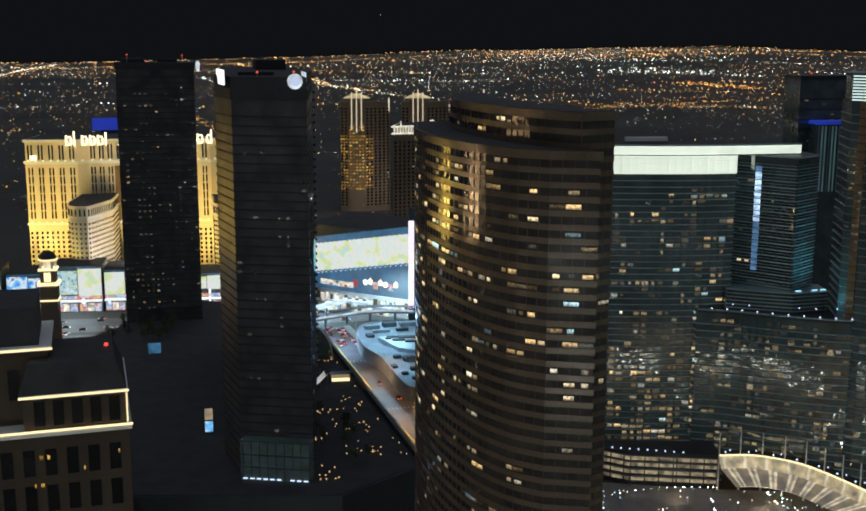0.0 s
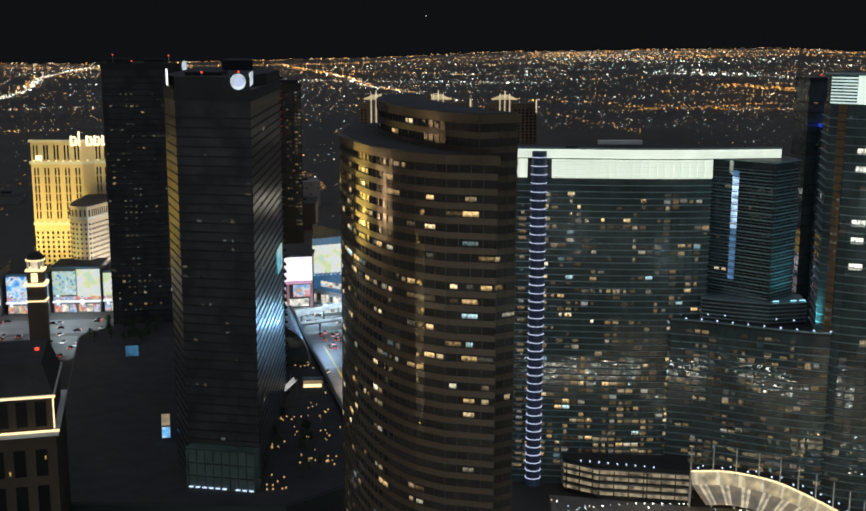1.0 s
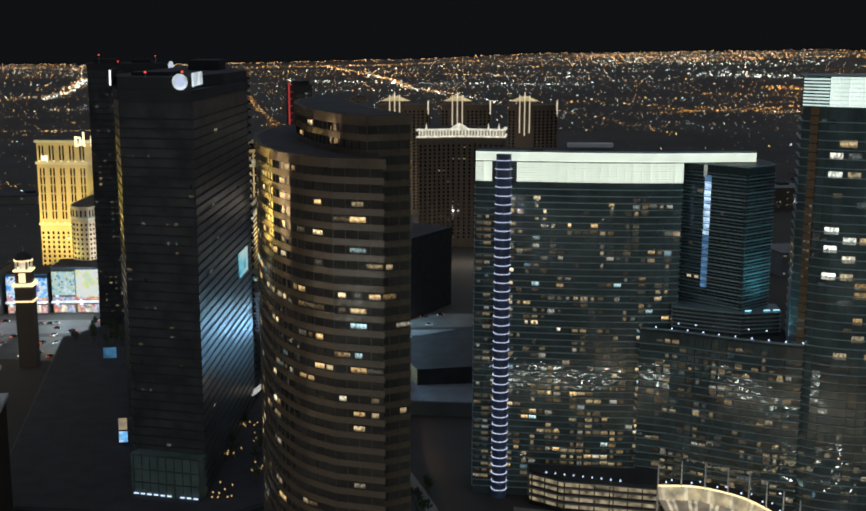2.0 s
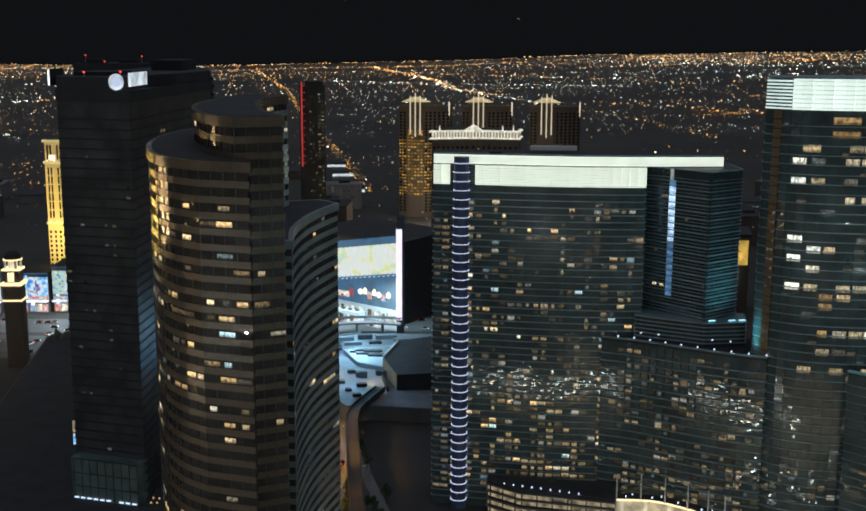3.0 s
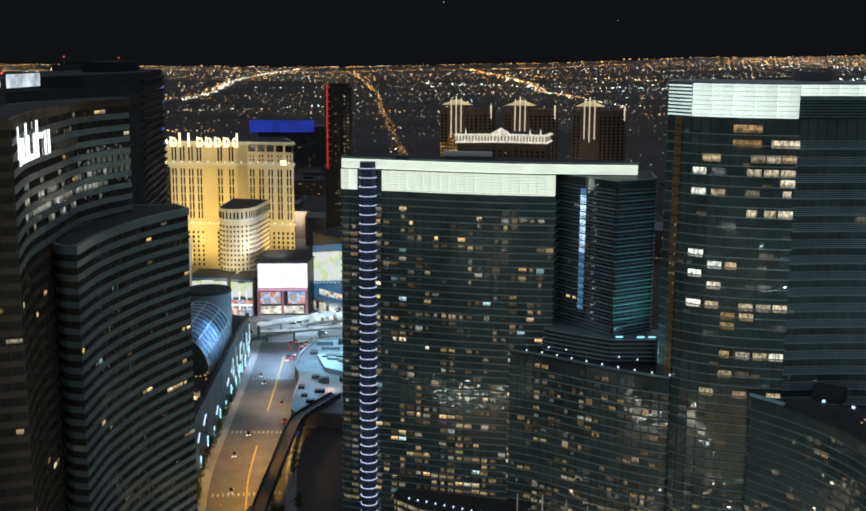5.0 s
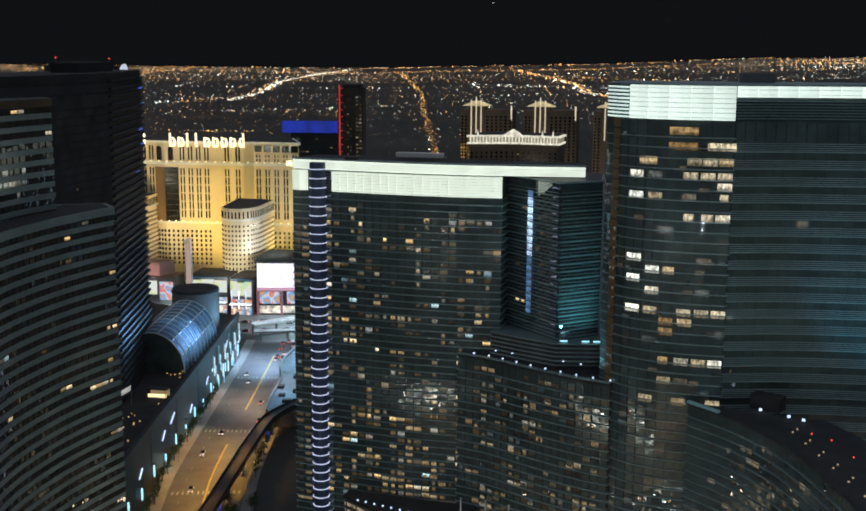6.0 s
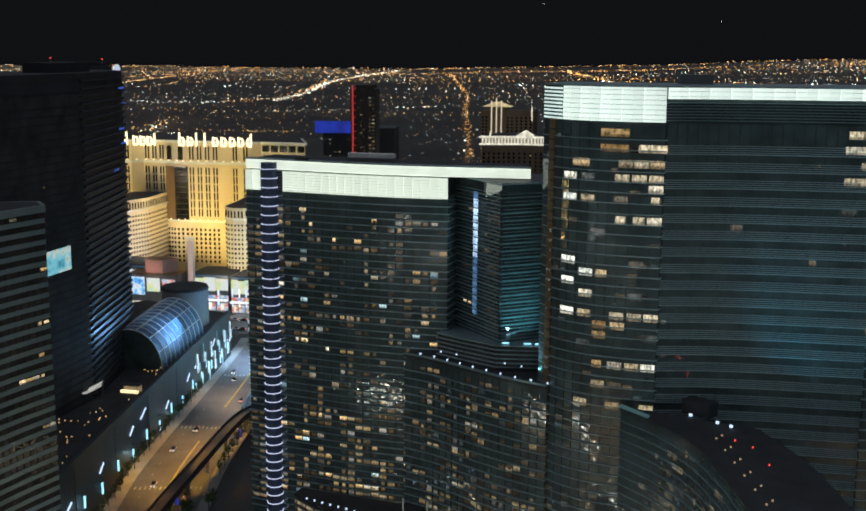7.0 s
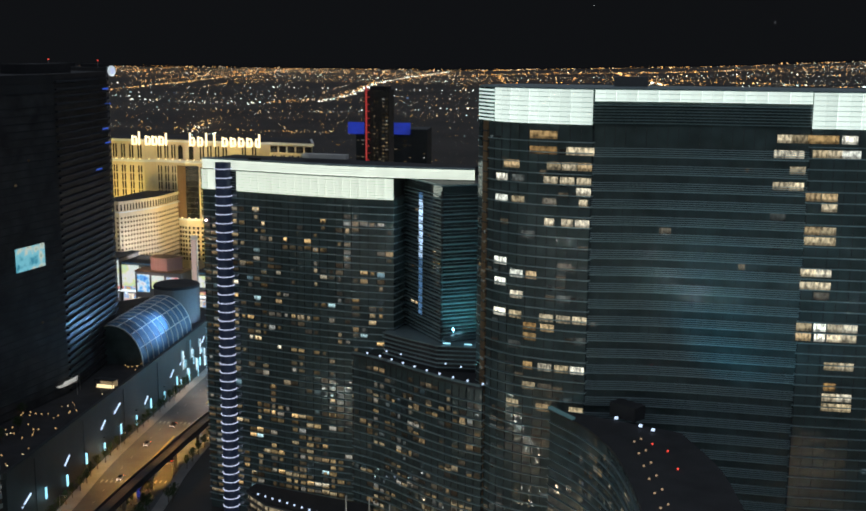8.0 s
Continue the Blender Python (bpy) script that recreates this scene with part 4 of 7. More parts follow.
# ---------------------------------------------------------------- glass resort with white crowns
def resort_north():
    t = thing("resort_tower", "dark teal glass resort tower with a glowing white crown", "resort tower")
    fl, top = 2.49, 122.6
    front = smooth([(43.5, 437), (50, 436.6), (62, 436.2), (85, 435.4), (105, 436.4), (119.5, 438.6)], 3.0)
    prow = [(119.5, 448.5), (141, 430), (152.8, 441.6)]
    body = front + prow + [(150, 464), (110, 462), (70, 460), (43, 458)]
    w = part("glass_wall", prism_mesh(body, 0, top), M["glass_teal"], t)
    bands(w, body, 3.0, top, fl, 0.3, 0.5, M["fin"], "fin")
    part("roof_deck", prism_mesh(body, top, top + 1.0), M["roof"], t)
    windows(w, front[2:], 6, top - 4, fl, 0.14, 3.9, 0.85, 0.7, 0.1, "room_gilt", 260, 21, 0.55, 0.75)
    windows(w, front[2:], 8, top - 4, fl, 0.13, 3.9, 0.85, 0.72, 0.1, "room_dim", 260, 25, 0.5, 0.6)
    windows(w, front[:3], 6, top - 8, fl, 0.4, 2.2, 0.86, 0.6, 0.1, "room_dim", 60, 23, 0.55, 0.4)
    windows(w, front[2:], 8, 47, fl, 0.16, 3.9, 0.85, 0.6, 0.1, "suite_low", 120, 26, 0.5, 0.7, 0.6)
    windows(w, front[2:], 53, top - 6, fl, 0.07, 3.0, 0.7, 0.55, 0.1, "suite_low", 90, 27, 0.5, 0.7, 0.6)
    mullions(w, front, 2, top, 3.0, M["frame"], 0.06)
    # crown: glowing panels behind louvres, with a narrow glowing strip above that runs on over the tail
    crown = part("crown", prism_mesh(offset(body, -0.6), top + 1.0, top + 7.4), M["frame"], t, "glowing white louvred crown")
    for a, b in zip(front, front[1:]):
        a, b = Vector(a), Vector(b)
        d = (b - a).normalized()
        c = (a + b) / 2
        if 50.2 < c.x < 57.5:
            continue
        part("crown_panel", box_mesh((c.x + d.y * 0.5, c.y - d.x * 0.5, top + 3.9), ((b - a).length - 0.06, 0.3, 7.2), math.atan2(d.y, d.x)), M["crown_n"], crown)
    for z in np.arange(top + 0.8, top + 7.8, 0.95):
        part("louvre", ribbon(front[:2], -0.75, 1.15, float(z), 0.14), M["fin"], crown)
        part("louvre", ribbon(front[4:], -0.75, 1.05, float(z), 0.13), M["fin"], crown)
    whole = smooth([(43.5, 438), (62, 437.2), (85, 436.4), (105, 437.4), (119.5, 439.6), (133, 442.4), (146.3, 445.2)], 3.0)
    part("crown_strip", ribbon(whole, -0.2, 0.9, top + 11.0, 3.2), M["crown"], crown)
    part("roof_rim", ribbon(whole, 1.0, 1.6, top + 11.6, 0.4), M["fin"], crown)
    for z in (8.6, 9.35, 10.1):
        part("louvre", ribbon(whole, 0.2, 1.12, top + z, 0.09), M["fin"], crown)
    part("roof_slab", prism_mesh([(43.5, 440), (62, 439), (105, 439.5), (143, 446.5), (142, 460), (44, 458)], top + 7.8, top + 10.9), M["roof"], crown)
    # roof plant
    part("window_cradle", box_mesh((66, 436.5, top + 12.1), (4.5, 1.6, 0.9), 0.0), M["frame"], t)
    part("roof_fin", box_mesh((86, 452, top + 12.6), (17, 3, 1.5), 0.1), M["white"], t)
    # the mirror-glass prow that turns its edge to the forecourt, under the crown's overhang
    end = prow + [(150, 460), (122, 458)]
    e = part("prow", prism_mesh(offset(end, 0.12), 68, top + 6.9), M["glass_mirror"], t, "mirror-glass prow ringed with thin fins")
    bands(e, end, 70.4, top + 6.8, fl, 0.3, 0.6, M["fin"], "fin")
    bands(e, end, 70.4 + fl / 2, top + 6.8, fl, 0.12, 0.45, M["fin"], "fin")
    part("roof_deck", prism_mesh(offset(end, 0.5), top + 6.9, top + 7.3), M["fin"], t)
    # glowing panes paint a reflected shaft of light onto the prow
    for k in range(17):
        part("reflection_pane", box_mesh((128.9, 440.25, 84.6 + k * fl + 0.2), (2.6, 0.3, 2.2), -0.71), M["reflection_white"] if 7 < k < 16 else M["reflection_blue"], e, "glowing pane standing in for a reflected blue light")
    part("post", box_mesh((141, 429.8, 98), (0.7, 0.7, 60), 0.8), M["frame"], e)
    windows(e, [(123, 445.6), (140, 430.9)], 76, top + 2, fl, 0.05, 3.0, 0.8, 0.5, 0.2, "room", 22, 22, 0.5, 0.6)
    # louvred plant level round the prow's foot
    foot = [(117.5, 435.2), (128, 431), (141, 426.6), (155.4, 430.6), (156, 443), (119, 447)]
    f = part("plant_level", prism_mesh(foot, 66, 77), M["glass_black"], t, "louvred plant level round the prow's foot")
    for k in range(6):
        part("louvre", prism_mesh(offset(foot, 0.5), 0, 0.34), M["fin"], f, at=(0, 0, 69.6 + 1.45 * k))
    for x, y, turn in ((154.2, 431.0, 0.27), (150.6, 430.0, 0.27), (143.6, 428.4, 0.27)):
        part("wash_lamp", box_mesh((x, y, 77.7), (2.4, 0.5, 0.35), turn), M["led_cyan"], f, "cyan linear wash light")
    for k in range(6):
        q = Vector((119.5, 434.0)).lerp(Vector((150, 426.5)), k / 5)
        part("foot_lamp", box_mesh((q.x, q.y - 1.2, 71.2), (0.45, 0.45, 0.45)), M["led_pale"], f)
    return t


def light_column():
    t = thing("light_column", "slim round column with stacked glowing blue-white rings", "light column")
    x, y, r, h = 53.9, 434.6, 2.8, 133.0
    part("shaft", tube(r, r, h, 28), M["led_blue"], t, "blue lit glass shaft", at=(x, y, 0))
    n = 28
    vs, fs = [], []
    for k in range(n):
        a = 2 * math.pi * k / n
        ca, sa = math.cos(a), math.sin(a)
        vs += [(ca * (r + 0.3), sa * (r + 0.3), 0), (ca * (r + 0.3), sa * (r + 0.3), 0.22), (ca * (r - 0.05), sa * (r - 0.05), 0.22), (ca * (r - 0.05), sa * (r - 0.05), 0)]
    for k in range(n):
        for j in range(4):
            fs.append((4 * k + j, 4 * ((k + 1) % n) + j, 4 * ((k + 1) % n) + (j + 1) % 4, 4 * k + (j + 1) % 4))
    me = mesh_of(vs, fs)
    me.materials.append(M["led_ring"])
    for k in range(40):
        part("light_ring", me, None, t, at=(x, y, 3.2 + k * 3.27))
    return t


def resort_link():
    t = thing("resort_wing", "low curved dark glass wing joining the two resort towers", "resort wing")
    line = smooth([(105.8, 434.6), (118, 431.5), (135, 424), (150, 418.3), (161, 415.6)], 3.0)
    poly = line + [(163, 440), (106, 441)]
    w = part("glass_wall", prism_mesh(poly, 0, 67.6), M["glass_teal"], t)
    bands(w, poly, 3.0, 67.0, 2.85, 0.3, 0.5, M["fin"], "fin")
    windows(w, line, 6, 68, 2.85, 0.16, 3.0, 0.86, 0.6, 0.1, "room_dim", 200, 31, 0.55, 0.6)
    windows(w, line, 6, 68, 2.85, 0.14, 3.0, 0.9, 0.5, 0.1, "room_faint", 60, 33, 0.5, 0.5)
    windows(w, line, 8, 60, 2.85, 0.12, 3.0, 0.8, 0.5, 0.1, "suite_low", 90, 35, 0.5, 0.7, 0.6)
    mullions(w, line, 2, 67, 3.0, M["frame"], 0.06)
    part("roof_deck", prism_mesh(offset(poly, 0.5), 67.6, 68.4), M["roof"], t)
    part("ledge", ribbon(line, 0.2, 0.9, 69.1, 0.5), M["fin"], t)
    for i in range(2, len(line), 2):
        part("edge_lamp", box_mesh((line[i][0], line[i][1] + 0.8, 69.3), (0.5, 0.5, 0.5)), M["led_pale"], t)
    return t


def resort_south():
    t = thing("resort_tower", "tall dark glass resort tower with white crown and lit rooms", "resort tower")
    fl, top = 3.13, 152.1
    left = smooth([(157, 421.5), (162.5, 416.2), (168, 413.2), (176, 411.2), (186, 410.8), (195, 411.6)], 3.2)
    mid = smooth([(195.2, 413), (210, 418.3), (225, 422), (240, 424.8), (253.6, 427.2)], 3.0)
    right = smooth([(254, 425.8), (275, 431), (300, 439), (330, 452), (350, 463)], 3.2)
    body = left + mid + right + [(345, 490), (300, 470), (250, 455), (200, 445), (160, 440)]
    w = part("glass_wall", prism_mesh(body, 0, top), M["glass_teal"], t)
    bands(w, left + [(195, 430), (160, 440)], 3.0, top, fl, 0.3, 0.5, M["fin"], "fin")
    bands(w, right + [(345, 490), (300, 470), (256, 450)], 3.0, top, fl, 0.3, 0.5, M["fin"], "fin")
    for k in range(5):
        bands(w, mid + [(240, 440), (200, 430)], 3.0 + 0.62 * k, top - 0.6, 5.0, 0.18 if k else 0.3, 0.5, M["fin_pale"], "fin")
    suites(w, left, [(149.0, "o26.9x2"), (144.5, "o26.9x2 w36 w40"), (140.0, "y16.6x1.3 y30.3 w34.9 y39.4"), (135.7, "W13 d19 w29.4 w34.4 w39.3"), (132.7, "w39.3"),
                     (129.3, "W13x1.1 y19.1 d29.1 w39.3x0.6"), (123.3, "w29.3x0.7 w34.7x0.8 w39.2"), (119.2, "d22.7"), (110.1, "W13x1.1 d34.4"), (106.9, "W19.1 y24x0.8"),
                     (103.7, "W13"), (100.4, "w19.2 d34.4"), (94.2, "W13.1x1.1 y18.9 w29.1 w34.4 w39.3"), (91.1, "o23.9 y29.5"), (87.9, "o23.9 d39.2"), (84.8, "d18.9"),
                     (78.8, "o23.5x0.7 w29 y34.2 W39"), (72.5, "y24 d29.2"), (66.1, "y18.6 y28.8 y39"), (63.5, "y39 d34.2")])
    suites(w, mid, [(149.2, "w53.5 y57.3"), (144.8, "w52.8 w56.8"), (140.3, "w57.4"), (135.8, "w53 w57.3"), (127.0, "d52.8"), (121.4, "d21.5x0.8")])
    suites(w, right, [(149.3, "o3.2x2 W10.3"), (145.2, "y2.7 w7 W11x1.2"), (133.1, "y1.6 y6"), (130.2, "w6.1"), (123.5, "y1.9 y6.2"), (120.6, "y2 y6.3"), (111.5, "w1.6 w5.8"), (107.6, "w1.6 w5.8"),
                      (104.7, "d5.6"), (95.5, "y1.4 W5.8x0.8 w10 w14"), (92.6, "y1.4 W5.9x0.7 w10 w13.9"), (84.2, "y9.8 w13.8"), (78, "o9.6x0.8"), (74.9, "w9.8 w13.8"), (71.9, "y9.8 y13.9")])
    windows(w, left[3:], 20, 70, fl, 0.14, 5.1, 0.8, 0.6, 0.1, "room_dim", 60, 41, 0.55, 0.5)
    windows(w, left, 8, top - 3, fl, 0.15, 3.2, 0.9, 0.55, 0.1, "room_faint", 80, 44, 0.5, 0.5)
    windows(w, right[6:], 20, top - 1, fl, 0.3, 4.4, 0.9, 0.62, 0.1, "room_bright", 160, 42, 0.55, 0.8)
    windows(w, mid, 10, top - 1, fl, 0.006, 3.0, 0.6, 0.5, 0.1, "room_dim", 40, 43, 0.55, 0.5)
    for line in (left, mid, right):
        mullions(w, line, 2, top, 3.1, M["frame"], 0.06)
    crown = part("crown", prism_mesh(offset(body, -0.7), top, top + 10.2), M["glass_teal"], t, "glowing white louvred crown")
    for line, z0, h in ((left, top + 0.2, 9.9), (mid, top + 6.9, 3.2), (right, top + 0.2, 9.9)):
        end = 3 if line is left else 0
        for a, b in zip(line[:end], line[1:end + 1]):
            a, b = Vector(a), Vector(b)
            d, c = (b - a).normalized(), (a + b) / 2
            for z in np.arange(top + 0.5, top + 9.8, 1.1):
                part("crown_slat", box_mesh((c.x + d.y * 0.5, c.y - d.x * 0.5, float(z)), ((b - a).length, 0.3, 0.5), math.atan2(d.y, d.x)), M["crown2"], crown)
        for i in range(end, len(line) - 1, 2):
            a, m, b = (Vector(line[min(i + j, len(line) - 1)]) for j in (0, 1, 2))
            d = (b - a).normalized()
            o = Vector((d.y, -d.x))
            # each panel bows outwards a little
            ring = [a + o * 0.3 + d * 0.06, m + o * 0.62, b + o * 0.3 - d * 0.06, b + o * 0.1, a + o * 0.1]
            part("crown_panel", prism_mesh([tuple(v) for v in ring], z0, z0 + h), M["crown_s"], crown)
        for z in np.arange(z0 + 0.8, z0 + h, 1.4):
            part("louvre", ribbon(line[end:], -0.5, 0.95, float(z), 0.1), M["fin"], crown)
    bands(crown, mid + [(240, 440), (200, 430)], top + 0.6, top + 6.7, 0.85, 0.2, 0.6, M["fin"], "fin")
    # end bay: a grey glass half, then a bronze-brown half with a dark ledge at each floor
    a, b = Vector(left[0]), Vector(left[2])
    d = (b - a).normalized()
    turn = math.atan2(d.y, d.x)
    mid_bay = a.lerp(b, 0.52)
    c = (a + mid_bay) / 2
    part("end_glass", box_mesh((c.x + d.y * 0.3, c.y - d.x * 0.3, top / 2 + 5), ((mid_bay - a).length, 0.4, top + 10), turn), M["glass_teal"], t)
    c = (mid_bay + b) / 2
    bay = part("end_bay", box_mesh((c.x + d.y * 0.35, c.y - d.x * 0.35, top / 2), ((b - mid_bay).length, 0.5, top), turn), M["brown"], t, "bronze-brown end bay")
    ledge = box_mesh((c.x + d.y * 0.45, c.y - d.x * 0.45, 0), ((b - mid_bay).length, 0.5, 0.45), turn)
    ledge.materials.append(M["frame"])
    for k in range(int(top / fl)):
        part("bay_ledge", ledge, None, bay, at=(0, 0, 2 + k * fl))
    windows(bay, [tuple(mid_bay), tuple(b)], 60, top - 22, fl, 0.55, 1.6, 0.7, 0.4, 0.65, "suite_dim", 40, 47, 0.5, 0.3)
    part("roof_rim", prism_mesh(offset(body, 0.5), top + 10.2, top + 10.6), M["fin"], crown)
    part("roof_plant", box_mesh((200, 436, top + 12), (10, 5, 3.0), 0.25), M["concrete"], t)
    return t


def resort_arm():
    t = thing("resort_wing", "low curved glass wing with a black roof before the tower", "resort wing")
    left = smooth([(262, 255), (247, 295), (236, 322), (227.5, 346), (219.5, 366), (210.5, 383), (199, 397), (186, 407.5)], 3.0)[::-1]
    right = smooth([(226, 401), (240, 378), (249, 355), (259, 325), (270, 290), (282, 262)], 3.0)
    poly = left + right[::-1]
    w = part("glass_wall", prism_mesh(poly, 0, 66.5), M["glass_teal"], t)
    bands(w, poly, 3.0, 66.0, 2.85, 0.28, 0.5, M["fin"], "fin")
    windows(w, left, 4, 65, 2.85, 0.1, 3.0, 0.86, 0.6, 0.1, "room_dim", 160, 51, 0.55, 0.6)
    part("roof_deck", prism_mesh(offset(poly, 0.5), 66.5, 67.3), M["roof"], t)
    for x, y in ((211, 424.5), (215, 400), (219, 398), (207, 404)):
        part("roof_lamp", box_mesh((x, y if y < 420 else 411, 68.3), (0.9, 0.9, 0.6)), M["led_pale"], t)
    part("roof_plant", box_mesh((209, 409, 69.4), (9, 5, 4.2), -0.4), M["roof"], t)
    # teal light on the parapet is put in as emission
    part("lit_parapet", ribbon(left[:5], 0.4, 0.9, 68.0, 0.7), glow("parapet_glow", (0.3, 0.8, 0.9), 0.09, False), t)
    for k in range(7):
        for o in (0, 3):
            part("roof_lamp", box_mesh((216 + k * 3.2 + o * 0.4, 388 - k * 8.5 + o, 67.7), (0.45, 0.45, 0.35)), M["lamp_dim"], t)
    for x, y in ((221, 388), (226, 384), (231, 372)):
        part("roof_lamp", box_mesh((x, y, 67.8), (0.4, 0.4, 0.4)), M["beacon"], t)
    return t


def resort_podium():
    t = thing("podium", "low lit entrance podium with stacked glowing floors", "podium")
    poly = [(66, 428), (78, 421), (96, 419), (113, 417), (113, 432), (66, 433)]
    part("body", prism_mesh(poly, 0, 13.2), M["frame"], t)
    for k, z in enumerate((2.0, 5.0, 8.0, 10.6)):
        part("lit_floor", prism_mesh(offset(poly, 0.15 + 0.2 * (k % 2)), z, z + 1.5), glow("podium_glow", (1.0, 0.8, 0.48), 0.24, False, 0.95, 0.35), t)
        part("slab", prism_mesh(offset(poly, 1.0), z + 1.7, z + 2.1), M["concrete"], t)
    edge = poly[:4]
    for (ax, ay), (bx, by) in zip(edge, edge[1:]):
        n = int(math.hypot(bx - ax, by - ay) / 1.3)
        for k in range(n):
            u = (k + 0.5) / n
            if k % 4:
                continue
            part("post", box_mesh((ax + (bx - ax) * u + 0.1, ay + (by - ay) * u - 0.6, 6.2), (0.5, 0.3, 11.6), math.atan2(by - ay, bx - ax)), M["frame"], t)
    part("roof_deck", prism_mesh(offset(poly, 0.6), 13.2, 14.0), M["roof"], t)
    for k in range(9):
        x = 72 + k * 3.4
        part("roof_lamp", box_mesh((x, 424.5 - (x - 72) * 0.2, 14.3), (0.5, 0.5, 0.5)), M["led_pale"], t)
    return t


def entrance_canopy():
    t = thing("entrance_canopy", "fan-shaped lit entrance canopy with tall masts", "canopy")
    top = smooth([(112.5, 415.5), (124.5, 416), (133.5, 412.6), (142, 406.5), (149, 396), (157, 380), (161, 366)], 1.2)
    cen = Vector((122, 372))
    part("outer_roof", ribbon(top, 6.5, -0.7, 14.2, 0.5), M["roof"], t, "dark roof ring behind the lit rim")
    for i, (a, b) in enumerate(zip(top, top[1:])):
        a, b = Vector(a), Vector(b)
        # upright lit back wall, then the sloping fan with its bright double ribs
        for name, f0, z0, f1, z1 in (("wall_panel", 0.0, 14.2, 0.05, 9.8), ("roof_panel", 0.05, 9.8, 0.34, 7.6)):
            oa, ob, ia, ib = a.lerp(cen, f0), b.lerp(cen, f0), a.lerp(cen, f1), b.lerp(cen, f1)
            vs = [(oa.x, oa.y, z0), (ob.x, ob.y, z0), (ib.x, ib.y, z1), (ia.x, ia.y, z1), (oa.x, oa.y, z0 - 0.3), (ob.x, ob.y, z0 - 0.3), (ib.x, ib.y, z1 - 0.3), (ia.x, ia.y, z1 - 0.3)]
            fs = [(3, 2, 1, 0), (4, 5, 6, 7), (0, 1, 5, 4), (1, 2, 6, 5), (2, 3, 7, 6), (3, 0, 4, 7)]
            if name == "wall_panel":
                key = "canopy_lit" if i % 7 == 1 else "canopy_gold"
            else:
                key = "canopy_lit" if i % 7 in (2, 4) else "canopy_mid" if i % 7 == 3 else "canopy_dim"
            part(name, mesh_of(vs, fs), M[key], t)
        d = (b - a).normalized()
        if i % 7 == 0:
            part("mast", tube(0.45, 0.22, 24, 8), M["white"], t, at=(a.x, a.y, 0))
        if i % 7 == 3:
            part("roof_lamp", box_mesh((a.x - d.y * 3, a.y + d.x * 3, 14.6), (0.55, 0.55, 0.5)), M["led_pale"], t)
        if i % 7 == 5:
            part("roof_lamp", box_mesh((a.x - d.y * 5, a.y + d.x * 5, 14.6), (0.45, 0.45, 0.5)), M["led_pale"], t)
    part("rim", ribbon(top, 0.3, 0.35, 14.7, 0.45), M["led_warm"], t, "warm glowing rim")
    return t


M["reflection_white"] = glow("reflection_white", (0.5, 0.72, 1.0), 1.3, False, 0.7, 0.25)
M["reflection_blue"] = glow("reflection_blue", (0.14, 0.34, 0.66), 0.45, False, 0.7, 0.2)
M["lamp_dim"] = glow("dim_warm_lamp", (1.0, 0.7, 0.4), 0.4, False)
# lit canopy surfaces: lamplight put into emission, from bright to dim
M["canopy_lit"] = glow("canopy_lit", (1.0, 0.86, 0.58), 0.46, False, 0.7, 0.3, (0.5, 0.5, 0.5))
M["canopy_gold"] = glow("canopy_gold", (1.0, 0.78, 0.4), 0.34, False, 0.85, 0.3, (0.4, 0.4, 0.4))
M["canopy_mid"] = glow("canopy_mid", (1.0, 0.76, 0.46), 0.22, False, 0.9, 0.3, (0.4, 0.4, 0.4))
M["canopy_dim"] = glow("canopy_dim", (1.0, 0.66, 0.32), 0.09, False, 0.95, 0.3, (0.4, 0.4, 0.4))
resort_north()
light_column()
resort_link()
resort_south()
resort_arm()
resort_podium()
entrance_canopy()


# ---------------------------------------------------------------- twin dark towers and their podium
def disc_sign(parent, at, n, r):
    """A round white sign with a plain inner ring."""
    turn = Vector((n[0], n[1], 0)).to_track_quat("Z", "Y").to_matrix().to_4x4()
    me = tube(r, r, 0.5, 32)
    s = part("sign_disc", me, M["led_cool"], parent, "glowing round white sign", at=Matrix.Translation(at) @ turn)
    part("sign_ring", tube(r * 0.62, r * 0.62, 0.12, 32), glow("sign_ring", (0.62, 0.72, 1.0), 0.8, False), s, at=(r * 0.12, 0, 0.5))
    return s


def dark_tower(poly, top, lines, label, seed, plant):
    t = thing("dark_tower", label, "tower", group="twin dark towers")
    w = part("glass_wall", prism_mesh(poly, 0, top), M["glass_black"], t)
    bands(w, poly, 3.0, top - 3, 3.1, 0.5, 0.25, M["black"], "floor_band")
    part("parapet", prism_mesh(offset(poly, 0.4), top - 2.5, top + 1.0), M["black"], t)
    for x, y, sx, sy, h, a in plant:
        part("roof_plant", box_mesh((x, y, top + 1 + h / 2), (sx, sy, h), a), M["black"], t)
    for i, (line, chance, key, wd, limit) in enumerate(lines):
        windows(w, line, 30, top - 8, 3.1, chance, wd, 0.5, 0.4, 0.3, key, limit, seed + i, 0.55, 0.8, 0.1)
    return t


tw2 = [(-41.2, 366.4), (-46, 418), (-50.5, 468), (-62, 500), (-73, 529), (-100, 534), (-89, 472), (-81.5, 424), (-76, 391), (-66.5, 370)]
